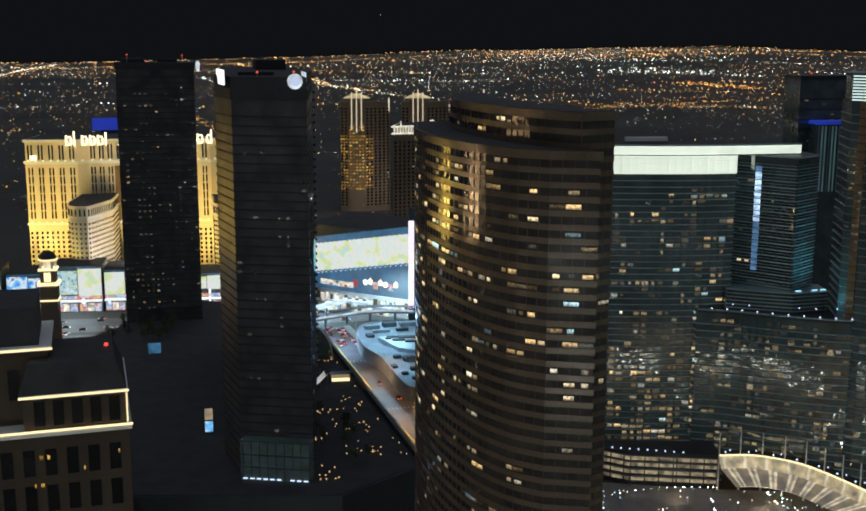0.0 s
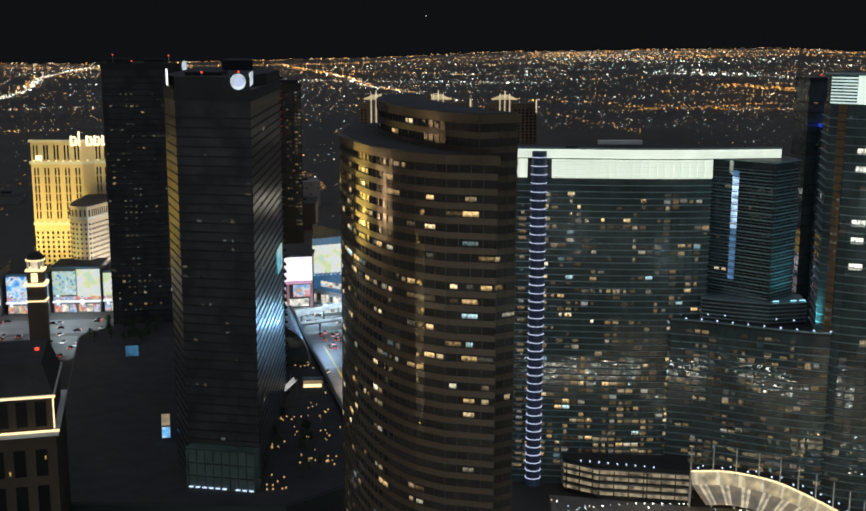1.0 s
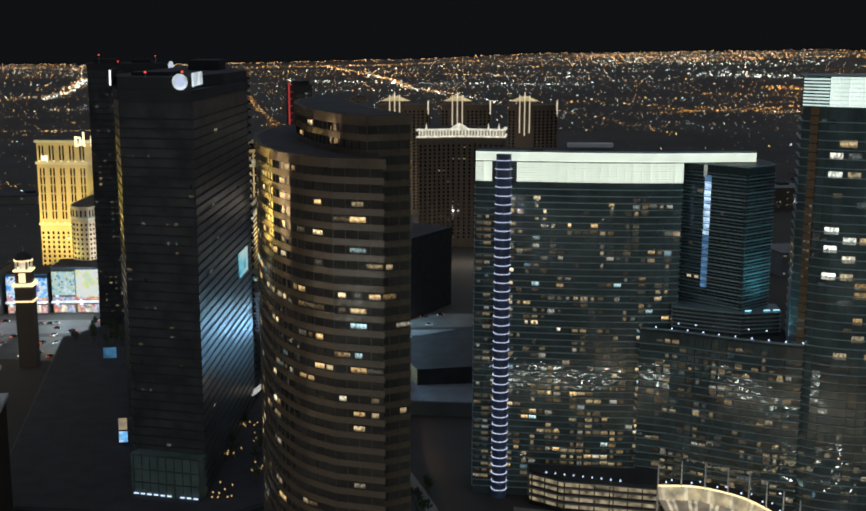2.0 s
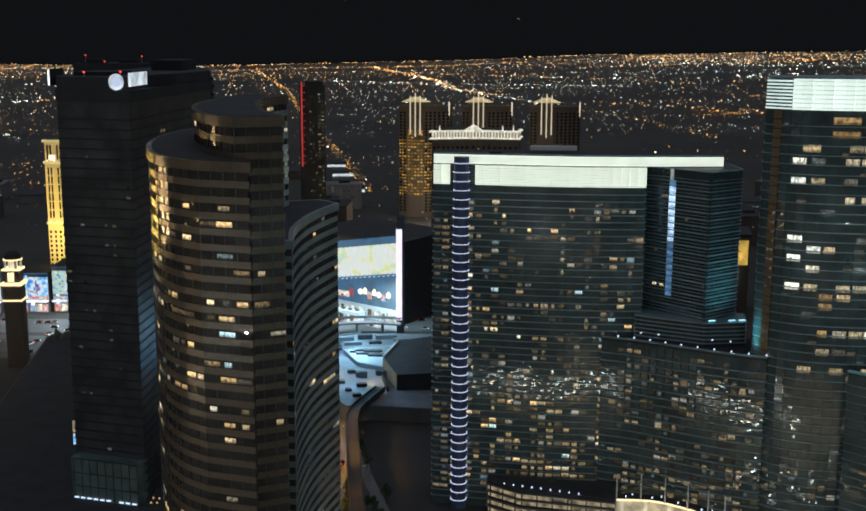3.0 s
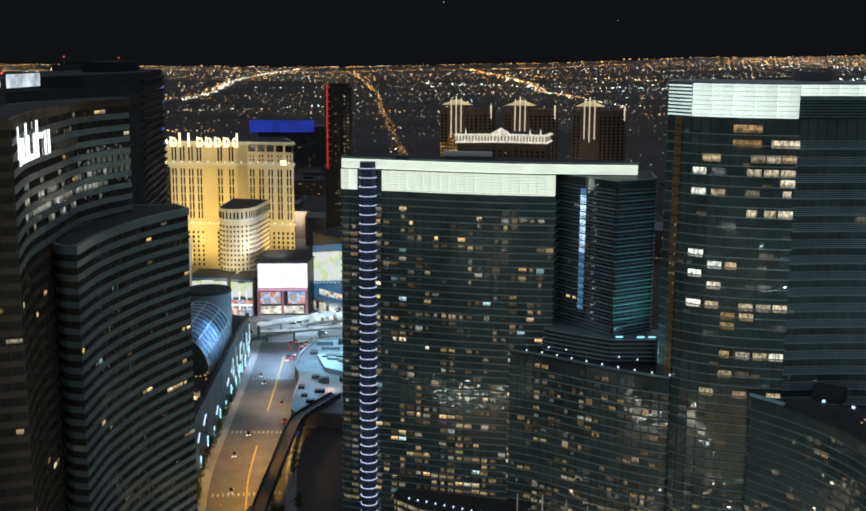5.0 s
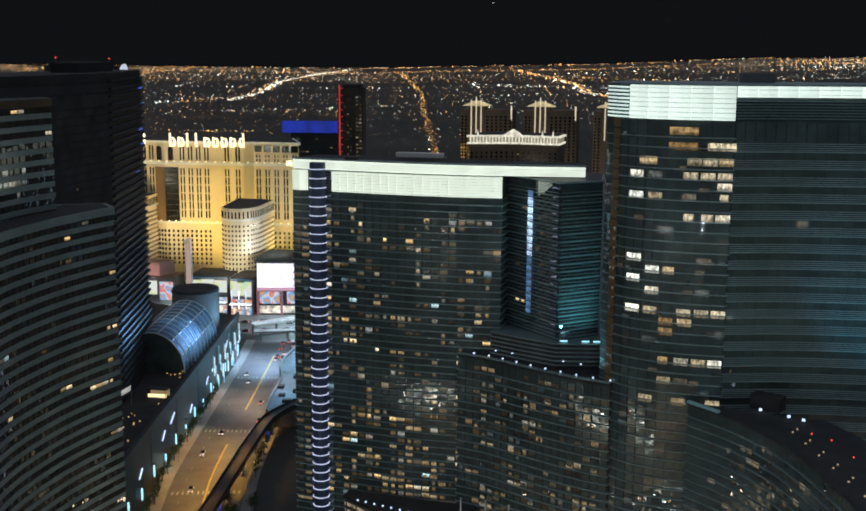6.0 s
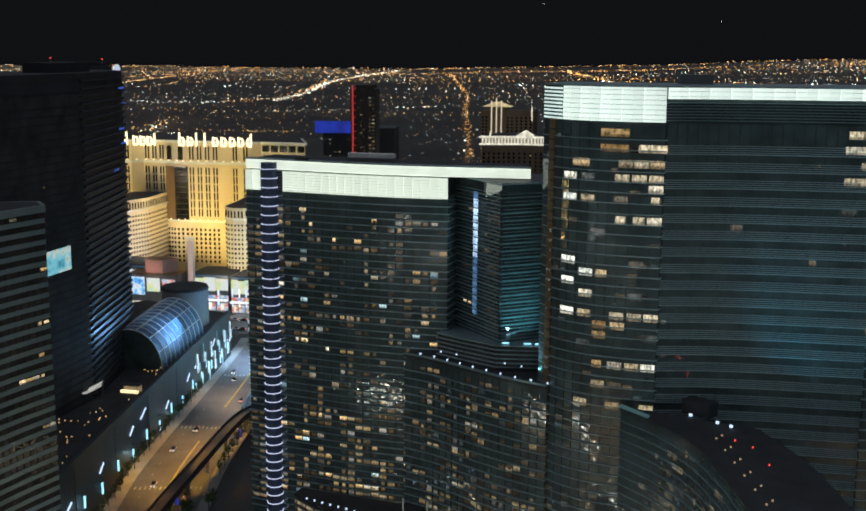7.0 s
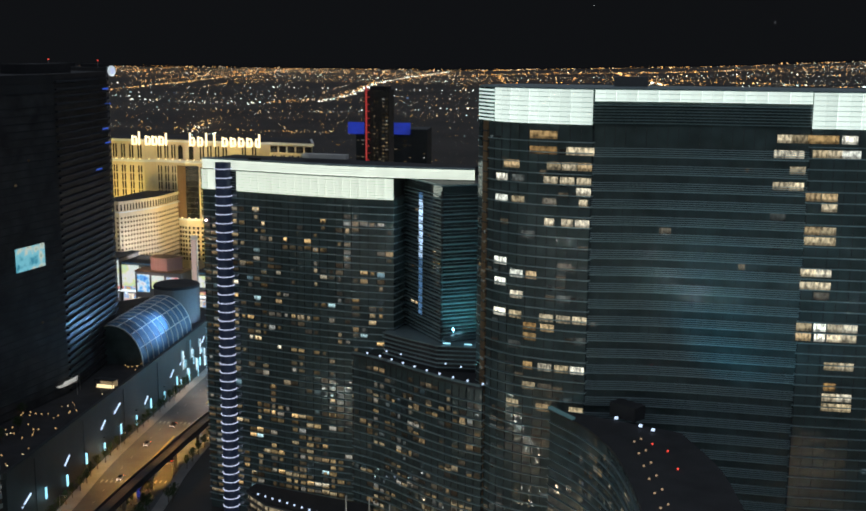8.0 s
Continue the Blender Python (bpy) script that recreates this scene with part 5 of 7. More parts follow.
west = dark_tower(tw2, 157.0, [([(-66.5, 370), (-41.2, 366.4)], 0.09, "room_faint", 3.0, 90), ([(-41.2, 366.4), (-46, 418), (-50.5, 468)], 0.01, "room_dim", 3.0, 30),
                               ([(-81.5, 424), (-76, 391), (-66.5, 370)], 0.02, "room_dim", 3.0, 30)],
                  "black glass tower with balconies and a round white roof sign", 61, [(-62, 395, 12, 26, 5.2, 0.15), (-70, 480, 12, 36, 8.0, 0.2)])
top_plan = [(-41.2, 366.4), (-42.0, 367.9), (-46.3, 392.2), (-46, 418), (-50.5, 468), (-62, 500), (-73, 529), (-100, 534), (-89, 472), (-81.5, 424), (-76, 391), (-66.5, 370)]
part("top_storey", prism_mesh(top_plan, 158.0, 162.0), M["black"], west, "black top storey cut back behind the sign panel")
disc_sign(west, (-44.9, 366.4, 160.6), (-0.14, -0.99), 2.5)
part("sign_panel", box_mesh((-43.6, 379.8, 161.2), (0.4, 24.0, 4.2), 0.171), M["led_cool"], west, "glowing white sign panel")
part("sign_panel", box_mesh((-71.8, 380.3, 161.6), (0.5, 22, 4.8), 0.285), M["sign_white"], west, "glowing white sign panel")
part("sign_backing", box_mesh((-71.35, 380.43, 161.6), (0.3, 22.4, 5.2), 0.285), M["black"], west)
# balcony slabs on the long east side
bal = ribbon([(-50.5, 468), (-62, 500), (-73, 529)], 0.0, 1.2, 0.0, 0.9)
bal.materials.append(M["balcony"])
for k in range(44):
    part("balcony", bal, None, west, at=(0, 0, 26 + k * 3.1))
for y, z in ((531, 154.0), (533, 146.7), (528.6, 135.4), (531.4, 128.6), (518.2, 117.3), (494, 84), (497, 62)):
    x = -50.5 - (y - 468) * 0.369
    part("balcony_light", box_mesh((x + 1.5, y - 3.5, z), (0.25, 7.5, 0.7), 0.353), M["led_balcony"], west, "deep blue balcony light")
# glowing panel standing in for a video screen's reflection in the glass
part("video_panel", box_mesh((-48.15, 446.5, 88.2), (0.5, 18, 9.6), 0.09), M["screen_mirrored"], west, "glowing panel standing in for a reflected video screen")
tw1 = [(-165, 586), (-126, 594), (-150, 626), (-172, 616)]
east = dark_tower(tw1, 161.5, [([(-165, 586), (-126, 594)], 0.2, "room_faint", 2.6, 260), ([(-165, 586), (-126, 594)], 0.1, "room_dim", 2.6, 140)], "black glass tower dotted with small lit windows", 71,
                  [(-158, 596, 12, 10, 2.2, 0.2), (-142, 604, 10, 10, 1.8, 0.2)])
disc_sign(east, (-124.8, 597.5, 160.6), (0.99, -0.08), 2.9)
for ob, pts in ((east, ((-159, 587.3, 166.6), (-132.2, 595.7, 166.2), (-150, 590, 163.4))), (west, ((-46, 372, 163.6), (-58, 372, 163.4), (-70, 500, 164)))):
    for p in pts:
        part("mast", tube(0.15, 0.1, p[2] - 161, 6), M["steel"], ob, at=(p[0], p[1], 161))
        part("beacon", box_mesh(p, (0.6, 0.6, 0.6)), M["beacon"], ob, "red warning beacon")


def dark_podium():
    t = thing("podium", "long windowed grey podium wall beside the avenue", "podium")
    wall = [(-3, 380), (-27, 460), (-51, 541), (-76, 626)]
    poly = wall + [(-140, 640), (-175, 560), (-110, 350), (-30, 352)]
    part("body", prism_mesh(poly, 0, 24.0), M["podium_wall"], t)
    part("parapet", ribbon(wall, 1.2, 0.4, 26.2, 2.4), M["podium_wall"], t)
    part("roof_deck", prism_mesh(offset(poly, -0.8), 24.0, 24.3), M["roof"], t)
    for i in range(6):
        p = Vector((-3, 380)).lerp(Vector((-76, 626)), (i + 0.5) / 6)
        part("wall_joint", box_mesh((p.x + 0.08, p.y + 0.02, 12), (0.2, 0.12, 24), 0.29), M["podium_wall"], t)
    for i in range(9):
        p = Vector((-3, 380)).lerp(Vector((-76, 626)), (i + 0.35 + 0.25 * (i * 7 % 3)) / 9)
        q = p + Vector((-0.284, 0.959)) * (4.5 if i % 3 else 7.0)
        z = 9.0 + 2.4 * (i * 5 % 4)
        part("light_line", mesh_of([(p.x + 0.5, p.y + 0.1, z), (q.x + 0.5, q.y + 0.1, z + 2.6), (q.x + 0.5, q.y + 0.1, z + 3.0), (p.x + 0.5, p.y + 0.1, z + 0.4),
                                    (p.x, p.y, z), (q.x, q.y, z + 2.6), (q.x, q.y, z + 3.0), (p.x, p.y, z + 0.4)],
                                   [(0, 1, 2, 3), (3, 2, 6, 7), (0, 3, 7, 4), (1, 5, 6, 2), (0, 4, 5, 1)]), M["led_pale"], t, "slanted white light line")
    for i in range(14):
        p = Vector((-3, 380)).lerp(Vector((-76, 626)), (i + 0.5) / 14)
        lit = part("wall_lamp", box_mesh((p.x + 0.9, p.y + 0.25, 5.5 + 2.2 * (i % 2)), (0.5, 0.9, 4.5), 0.29), M["led_cyan"], t, "cyan wall light")
        lamp("wall_light", "POINT", (p.x + 3, p.y + 1, 6), 500, (0.45, 0.85, 1.0), 0.4) if i % 3 == 1 else None
        part("lamp_hood", box_mesh((p.x + 1.0, p.y + 0.3, 10.2 + 0.2), (0.8, 1.3, 0.25), 0.29), M["frame"], lit)
    for i in range(34):
        p = Vector((-54, 552)).lerp(Vector((-76.5, 627)), (i + 0.5) / 34)
        tall = 3 + 1.7 * (i * 37 % 5)
        part("wall_lamp", box_mesh((p.x + 0.6, p.y + 0.2, 5 + 2.6 * (i * 23 % 6)), (0.4, 0.7 + 0.3 * (i % 3), tall), 0.29), M[("led_strip", "led_dimcyan", "led_strip_pale")[i * 7 % 3]], t, "cyan wall light")
    # glass lobby at the foot of the west tower
    part("lobby_glass", box_mesh((-53.6, 366.4, 31.5), (24.5, 6, 14.4), -0.14), M["lobby"], t)
    for k in range(9):
        part("lobby_mullion", box_mesh((-65.2 + k * 2.9, 365.0 - k * 0.41, 31.5), (0.22, 0.3, 14.4), -0.14), M["frame"], t)
    for z in (29, 33.5, 38.4):
        part("lobby_transom", box_mesh((-53.95, 363.35, z), (24.5, 0.3, 0.3), -0.14), M["frame"], t)
    for k in range(10):
        if k != 6:
            part("lobby_light", box_mesh((-64.4 + k * 2.35, 364.3 - k * 0.33, 25.2), (1.5, 0.4, 0.4), -0.14), M["led_pale"], t)
    return t


M["led_strip"] = glow("cyan_strip", (0.4, 0.8, 1.0), 0.8, False, 0.7, 0.4)
M["led_dimcyan"] = glow("dim_cyan_strip", (0.25, 0.6, 0.8), 0.3, False, 0.7, 0.4)
M["led_strip_pale"] = glow("pale_strip", (0.75, 0.92, 1.0), 0.9, False, 0.7, 0.4)
M["panel_blue"] = glow("blue_panel", (0.1, 0.4, 0.75), 0.3, False, 0.6, 0.25)
M["lobby"] = glow("lobby_glow", (0.35, 0.6, 0.58), 0.014, False, 0.95, 0.3, (0.05, 0.07, 0.07))
dark_podium()


def roof_terrace():
    """Lit things that stand on the podium's roof."""
    sail = thing("shade_sail", "white fabric shade sail on thin posts, lit at night", "shade sail")
    n = 8
    vs = []
    for j in range(n + 1):
        for i in range(3):
            u, v = j / n, i / 2
            vs.append((-53 + 7.5 * u - 2.0 * v, 452 + 15 * u + 3.2 * v, 29.5 + 2.4 * u - 1.6 * math.sin(math.pi * v) - 1.0 * math.sin(math.pi * u)))
    m = len(vs)
    vs += [(x, y, z - 0.12) for x, y, z in vs]
    fs = [(3 * j + i, 3 * j + i + 1, 3 * j + i + 4, 3 * j + i + 3) for j in range(n) for i in range(2)]
    fs += [tuple(m + k for k in f[::-1]) for f in fs]
    # light on the fabric is put in as emission
    part("fabric", mesh_of(vs, fs), glow("glowing_fabric", (1.0, 0.97, 0.9), 0.32, False, 0.5, 0.3, (0.7, 0.7, 0.68)), sail)
    for x, y, h in ((-53, 452, 5.2), (-45.5, 467, 7.6), (-57, 458.4, 5.2), (-49.5, 473.4, 7.6)):
        part("post", tube(0.12, 0.1, h, 8), M["steel"], sail, at=(x, y, 24.3))
    bar = thing("terrace_bar", "open terrace bar with a warm glowing counter", "bar")
    part("counter", box_mesh((-41, 480, 25.0), (8, 1.0, 1.2), 0.15), M["led_warm"], bar)
    part("roof", box_mesh((-41, 481, 28.0), (9.5, 4.5, 0.35), 0.15), M["frame"], bar)
    part("back_wall", box_mesh((-41.3, 483, 26.1), (8.6, 0.3, 3.4), 0.15), M["canopy_dim"], bar)
    for x, y in ((-45.3, 478.4), (-36.9, 479.7)):
        part("post", tube(0.12, 0.12, 3.6, 8), M["frame"], bar, at=(x, y, 24.3))
    r = random.Random(44)
    for cx, cy, n, spread in ((-47, 435, 9, 3), (-46, 403, 8, 4), (-35, 370, 9, 4), (-29, 391, 7, 3), (-21, 391, 6, 3), (-48, 511, 8, 3), (-33, 420, 9, 6), (-30, 440, 6, 5)):
        for k in range(n):
            x, y = cx + r.gauss(0, spread), cy + r.gauss(0, spread)
            if x > -3 - (y - 380) * 0.297 - 2:
                continue
            g = thing("garden_lamp", "small warm bollard lamp on a roof terrace", "garden lamp", group="terrace garden lamps")
            g.location = (x, y, 24.3)
            part("post", tube(0.07, 0.07, 0.8, 6), M["frame"], g)
            part("globe", tube(0.32, 0.24, 0.4, 8), M["lamp_garden"], g, at=(0, 0, 0.8))


roof_terrace()
for x, y, wide, high, key, label in ((-134, 520, 6, 5, "panel_blue", "glowing blue video panel on a podium roof"), (-86, 410, 3.0, 4.0, "screen_blue", "small blue lit panel at a tower's foot")):
    pn = thing("video_panel", label, "video panel")
    part("post", tube(0.25, 0.25, 2.0, 8), M["frame"], pn, at=(x, y + 0.4, 24.3))
    part("screen", box_mesh((x, y, 25.6 + high / 2), (wide, 0.6, high), 0.25), M[key], pn)
    if wide < 4:
        part("lit_window", box_mesh((x, y, 26.2 + high * 1.6), (wide, 0.5, high * 1.1), 0.25), M["canopy_mid"], pn, "warm lit window above the panel")
        part("frame", box_mesh((x, y + 0.7, 26 + high), (wide + 0.6, 0.8, high * 2.5), 0.25), M["black"], pn)


def barrel_hall():
    t = thing("vaulted_hall", "barrel-vaulted glass roof hall on the podium", "hall")
    a, b = Vector((-58, 513)), Vector((-76, 578))
    d = (b - a).normalized()
    side = Vector((d.y, -d.x))
    n, half, rise_h = 14, 15.5, 19.0

    def arc(k, grow=0.0):
        u = math.pi * k / n
        return half * math.cos(u) * (1 + grow / half), (rise_h + grow) * math.sin(u)

    ax = a - side * 5
    bx = b - side * 5
    for j in range(10):
        p, q = ax.lerp(bx, j / 10), ax.lerp(bx, (j + 1) / 10)
        for k in range(n):
            vs = []
            for base in (p, q):
                for kk in (k, k + 1):
                    w, h = arc(kk)
                    vs.append((base.x + side.x * w, base.y + side.y * w, 24.3 + h))
            part("vault_pane", mesh_of(vs, [(0, 2, 3, 1)]), M["barrel"], t)
    for j in range(11):
        p = ax.lerp(bx, j / 10)
        s = Soup()
        for k in range(n):
            (w0, h0), (w1, h1) = arc(k, 0.3), arc(k + 1, 0.3)
            (w2, h2), (w3, h3) = arc(k, -0.1), arc(k + 1, -0.1)
            vs = []
            for o in (-0.25, 0.25):
                for w, h in ((w0, h0), (w1, h1), (w3, h3), (w2, h2)):
                    vs.append((p.x + side.x * w + d.x * o, p.y + side.y * w + d.y * o, 24.3 + h))
            s.add(vs, [(0, 1, 2, 3), (7, 6, 5, 4), (0, 4, 5, 1), (2, 6, 7, 3)])
        part("rib", s.mesh(), M["white"], t)
    for k in range(2, n, 2):
        w, h = arc(k, 0.2)
        part("purlin", Soup().add([(e.x + side.x * (w + o), e.y + side.y * (w + o), 24.3 + h + u) for e in (ax, bx) for o, u in ((-0.15, -0.15), (0.15, -0.15), (0.15, 0.15), (-0.15, 0.15))],
                                  [(0, 1, 5, 4), (1, 2, 6, 5), (2, 3, 7, 6), (3, 0, 4, 7)]).mesh(), M["white"], t)
    vs = [(ax.x + side.x * arc(k)[0], ax.y + side.y * arc(k)[0], 24.3 + arc(k)[1]) for k in range(n + 1)]
    part("gable", mesh_of(vs, [list(range(n + 1))]), M["glass_teal"], t)
    vs = [(bx.x + side.x * arc(k)[0], bx.y + side.y * arc(k)[0], 24.3 + arc(k)[1]) for k in range(n + 1)]
    part("gable", mesh_of(vs, [list(range(n + 1))[::-1]]), M["glass_teal"], t)
    drum = thing("round_hall", "plain grey drum-shaped hall with a dark roof", "hall")
    part("wall", tube(12.4, 12.4, 19.5, 36), M["concrete"], drum, at=(-87, 598, 24.3))
    part("roof", tube(12.8, 12.2, 1.4, 36), M["roof"], drum, at=(-87, 598, 43.8))
    return t


barrel_hall()


# ---------------------------------------------------------------- stepped tan hotel wing with lit cornices
M["umber"] = surface("umber_stucco", (0.05, 0.038, 0.029), (0.085, 0.064, 0.048), 0.85, 0, 0.05, 0.8, 0.2, 0.3, 4)


def tan_hotel():
    t = thing("hotel_wing", "tan stucco hotel wing with glowing roof cornices", "hotel")
    ex, ey = Vector((-0.955, -0.297)), Vector((-0.297, 0.955))
    c = Vector((-88.5, 313.8))

    def quad(u0, u1, v0, v1):
        return [tuple(c + ex * u + ey * v) for u, v in ((u1, v0), (u0, v0), (u0, v1), (u1, v1))]

    part("wall", prism_mesh(quad(0.8, 90, 0.8, 40), 0, 61), M["umber"], t)
    part("cornice", prism_mesh(quad(0, 91, 0, 41), 61, 62.3), M["white"], t)
    part("attic_wall", prism_mesh(quad(1.5, 30, 1.6, 34), 62.3, 72.2), M["umber"], t)
    part("cornice", prism_mesh(quad(0.6, 31, 0.7, 35), 72.2, 73.2), M["white"], t)
    part("mansard", Soup().add([(*(c + ex * u + ey * v), z) for z, g in ((73.2, 0), (82, 3)) for u, v in ((31 - g, 1 + g), (1 + g, 1 + g), (1 + g, 34 - g), (31 - g, 34 - g))],
                               [(4, 5, 6, 7), (0, 1, 5, 4), (1, 2, 6, 5), (2, 3, 7, 6), (3, 0, 4, 7)]).mesh(), M["roof"], t)
    part("tower_wall", prism_mesh(quad(22.5, 80, 9, 40), 62, 84.5), M["umber"], t)
    part("cornice", prism_mesh(quad(21.5, 81, 8, 41), 84.5, 85.6), M["white"], t)
    part("mansard", prism_mesh(quad(25, 78, 11, 38), 85.6, 97), M["roof"], t)
    L = M["led_warm"]

    def bar(u0, u1, v0, v1, z0, z1):
        part("cornice_light", prism_mesh(quad(u0, u1, v0, v1), z0, z1), L, t)

    bar(-0.35, 91, -0.35, -0.05, 62.4, 63.0)
    bar(0.3, 31, 0.3, 0.55, 72.5, 73.0)
    bar(0.9, 1.3, 0.9, 1.4, 63.0, 72.2)
    bar(21.1, 81, 7.6, 7.9, 84.8, 85.3)
    for k in range(14):
        for z0, z1 in ((4, 10), (14, 22), (26, 34), (38, 46), (49, 57)):
            part("window", prism_mesh(quad(3.5 + k * 6.0, 6.7 + k * 6.0, 0.6, 1.0), z0, z1), M["pane"], t)
    for k in range(5):
        part("window", prism_mesh(quad(3.2 + k * 5.2, 6.2 + k * 5.2, 1.4, 1.8), 63.5, 71.2), M["pane"], t)
    for k in range(8):
        part("window", prism_mesh(quad(25 + k * 6, 28 + k * 6, 8.8, 9.2), 70, 79), M["pane"], t)
    line = [tuple(c + ex * 88 + ey * 0.5), tuple(c + ex * 3 + ey * 0.5)]
    windows(t, line, 2, 58, 4.2, 0.05, 2.0, 0.5, 0.35, 0.1, "room_gold", 50, 91, 0.5, 0.3)
    for u, v, z in ((2, 2, 74), (6, 16, 83), (26, 12, 86.5)):
        p = c + ex * u + ey * v
        part("beacon", box_mesh((p.x, p.y, z), (1.0, 1.0, 0.8)), M["beacon"], t)
    return t


tan_hotel()


# ---------------------------------------------------------------- floodlit cream hotel
def facade_strips(parent, line, z0, z1, wide, gap, name="window_grid", pitch=3.1, high=2.0, mat="pane", columns=2, out=0.15, spread=0.0):
    """Window strips: pairs of narrow columns between plain piers, joined into one mesh."""
    s = Soup()
    for a, b in zip(line, line[1:]):
        a, b = Vector(a), Vector(b)
        length = (b - a).length
        d = (b - a).normalized()
        n = max(1, round(length / gap))
        for i in range(n):
            for c in range(columns):
                u = (i + 0.5) * length / n + (c - (columns - 1) / 2) * (spread or wide * 1.6)
                p = a + d * u
                z = z0
                while z + high < z1:
                    s.box((p.x + d.y * out, p.y - d.x * out, z + high / 2), (wide, 0.3, high), math.atan2(d.y, d.x))
                    z += pitch
    return part(name, s.mesh(), M[mat], parent, kind="stuff")


def cream_hotel():
    t = thing("hotel", "floodlit cream hotel with a glowing rooftop sign", "hotel")
    front = [(-288, 786), (-252, 789), (-246, 796), (-228, 797.5), (-220, 796.5), (-210, 799), (-186, 803.5), (-178, 805), (-161, 806), (-155, 811), (-121, 815)]
    back = [(-142, 850), (-200, 850), (-290, 826)]
    part("wall", prism_mesh(front + back, 0, 88), M["cream"], t)
    part("string_course", prism_mesh(offset(front + back, 0.9), 88, 90), M["white"], t)
    part("attic", prism_mesh(offset(front + back, -0.3), 90, 103.5), M["cream"], t)
    part("cornice", prism_mesh(offset(front + back, 1.0), 103.5, 105.2), M["white"], t)
    part("roof", prism_mesh(offset(front + back, -1), 105.2, 105.6), M["roof"], t)
    part("base_course", prism_mesh(offset(front + back, 0.7), 44.5, 46), M["white"], t)
    for a, b, seg in ((0, 1, 7.2), (2, 3, 6.0), (5, 6, 6.2), (7, 8, 8.5), (9, 10, 7.2)):
        line = [front[a], front[b]]
        facade_strips(t, line, 49, 86.5, 0.95, seg, pitch=6.2, high=5.3, spread=2.3)
        if a < 9:
            facade_strips(t, line, 91.2, 102.6, 1.0, seg, pitch=12, high=10.2, spread=2.3)
        else:
            facade_strips(t, line, 91, 97, 0.95, seg, pitch=3, high=1.9, spread=2.3)
        facade_strips(t, line, 14, 43, 1.3, 3.6, pitch=3.4, high=1.9, columns=1)
    facade_strips(t, [front[9], front[10]], 98, 103.4, 5.4, 6.8, name="attic_windows", pitch=12, high=4.6, columns=1, out=0.3)
    part("bay_panel", ribbon(front[3:5], -0.02, 0.5, 86, 40), M["brown"], t, "brown veined stone bay")
    part("bay_glass", ribbon(front[4:6], -0.02, 0.5, 86, 40), M["pane"], t, "dark glass bay")
    facade_strips(t, front[3:6], 14, 43, 1.3, 3.2, pitch=3.4, high=1.9, columns=1)
    for k in range(9):
        part("glass_rail", ribbon(front[4:6], -0.3, 0.8, 50 + k * 4.2, 0.35), M["frame"], t)
    for x, y in ((-224, 796.8), (-215, 797.6)):
        part("arched_window", tube(1.9, 1.9, 0.6, 16), M["pane"], t, at=Matrix.Translation((x, y - 0.3, 99.5)) @ Matrix.Rotation(radians(90), 4, "X"))
        part("tall_window", box_mesh((x, y - 0.5, 95.2), (3.8, 0.6, 8.5), 0.1), M["pane"], t)
    # cornice lamps
    for i, (a, b) in enumerate(zip(front, front[1:])):
        a, b = Vector(a), Vector(b)
        n = int((b - a).length / 5)
        for k in range(n):
            p = a.lerp(b, (k + 0.5) / n)
            part("cornice_lamp", box_mesh((p.x, p.y - 1.4, 90.4), (1.0, 0.7, 0.7)), M["sign_gold"], t)
            part("cornice_lamp", box_mesh((p.x, p.y - 1.2, 46.4), (0.8, 0.6, 0.6)), M["sign_gold"], t)
    # rooftop sign: plain rounded bars in two groups
    sign = part("sign", box_mesh((-208, 795, 106), (104, 0.4, 0.5), 0.226), M["frame"], t, "glowing cream sign bars")
    for x0, n, step in ((-257.0, 6, 5.2), (-212.5, 9, 6.2)):
        for k in range(n):
            x = x0 + k * step
            y = 782.5 + (x + 257) * 0.23
            h = (7.2, 10.0, 7.2, 7.2, 7.2, 9.2)[k] if n == 6 else (10.0, 7.2, 10.0, 10.0, 7.2, 7.2, 7.2, 7.2, 10.0)[k]
            part("sign_bar", box_mesh((x + (3.2 if k == 8 else 0), y, 101.4 + h / 2), (1.3, 0.6, h), 0.2), M["sign_gold"], sign)
            if h < 9 or k in (0, 8):
                part("sign_bar", box_mesh((x + 1.7, y + 0.35, 101.4 + 6.0), (3.0, 0.6, 1.3), 0.2), M["sign_gold"], sign)
                part("sign_bar", box_mesh((x + 1.7, y + 0.35, 101.4 + 0.8), (3.0, 0.6, 1.3), 0.2), M["sign_gold"], sign)
                part("sign_bar", box_mesh((x + (0 if k == 8 else 3.2), y + 0.6, 101.4 + 3.3), (1.2, 0.6, 4.4), 0.2), M["sign_gold"], sign)
    part("emblem", box_mesh((-128, 813, 90.5), (4.2, 0.5, 3.4), 0.12), M["sign_gold"], t)
    part("emblem", box_mesh((-282, 785.3, 92.5), (4.2, 0.5, 3.4), 0.12), M["sign_gold"], t)
    # lower rounded annexes
    for poly, z in (([(-246, 747), (-243.5, 737), (-240, 730), (-234, 727), (-228, 727.5), (-226.5, 730), (-221, 762), (-226, 794), (-250, 788)], 66),
                    ([(-154, 775), (-148, 746), (-143.5, 740.5), (-138, 739), (-131, 741), (-127, 746), (-125.5, 757), (-130, 790), (-158, 790)], 66)):
        an = part("annex", prism_mesh(poly, 0, z), M["cream"], t)
        part("cornice", prism_mesh(offset(poly, 0.8), z - 7.5, z - 6.7), M["white"], an)
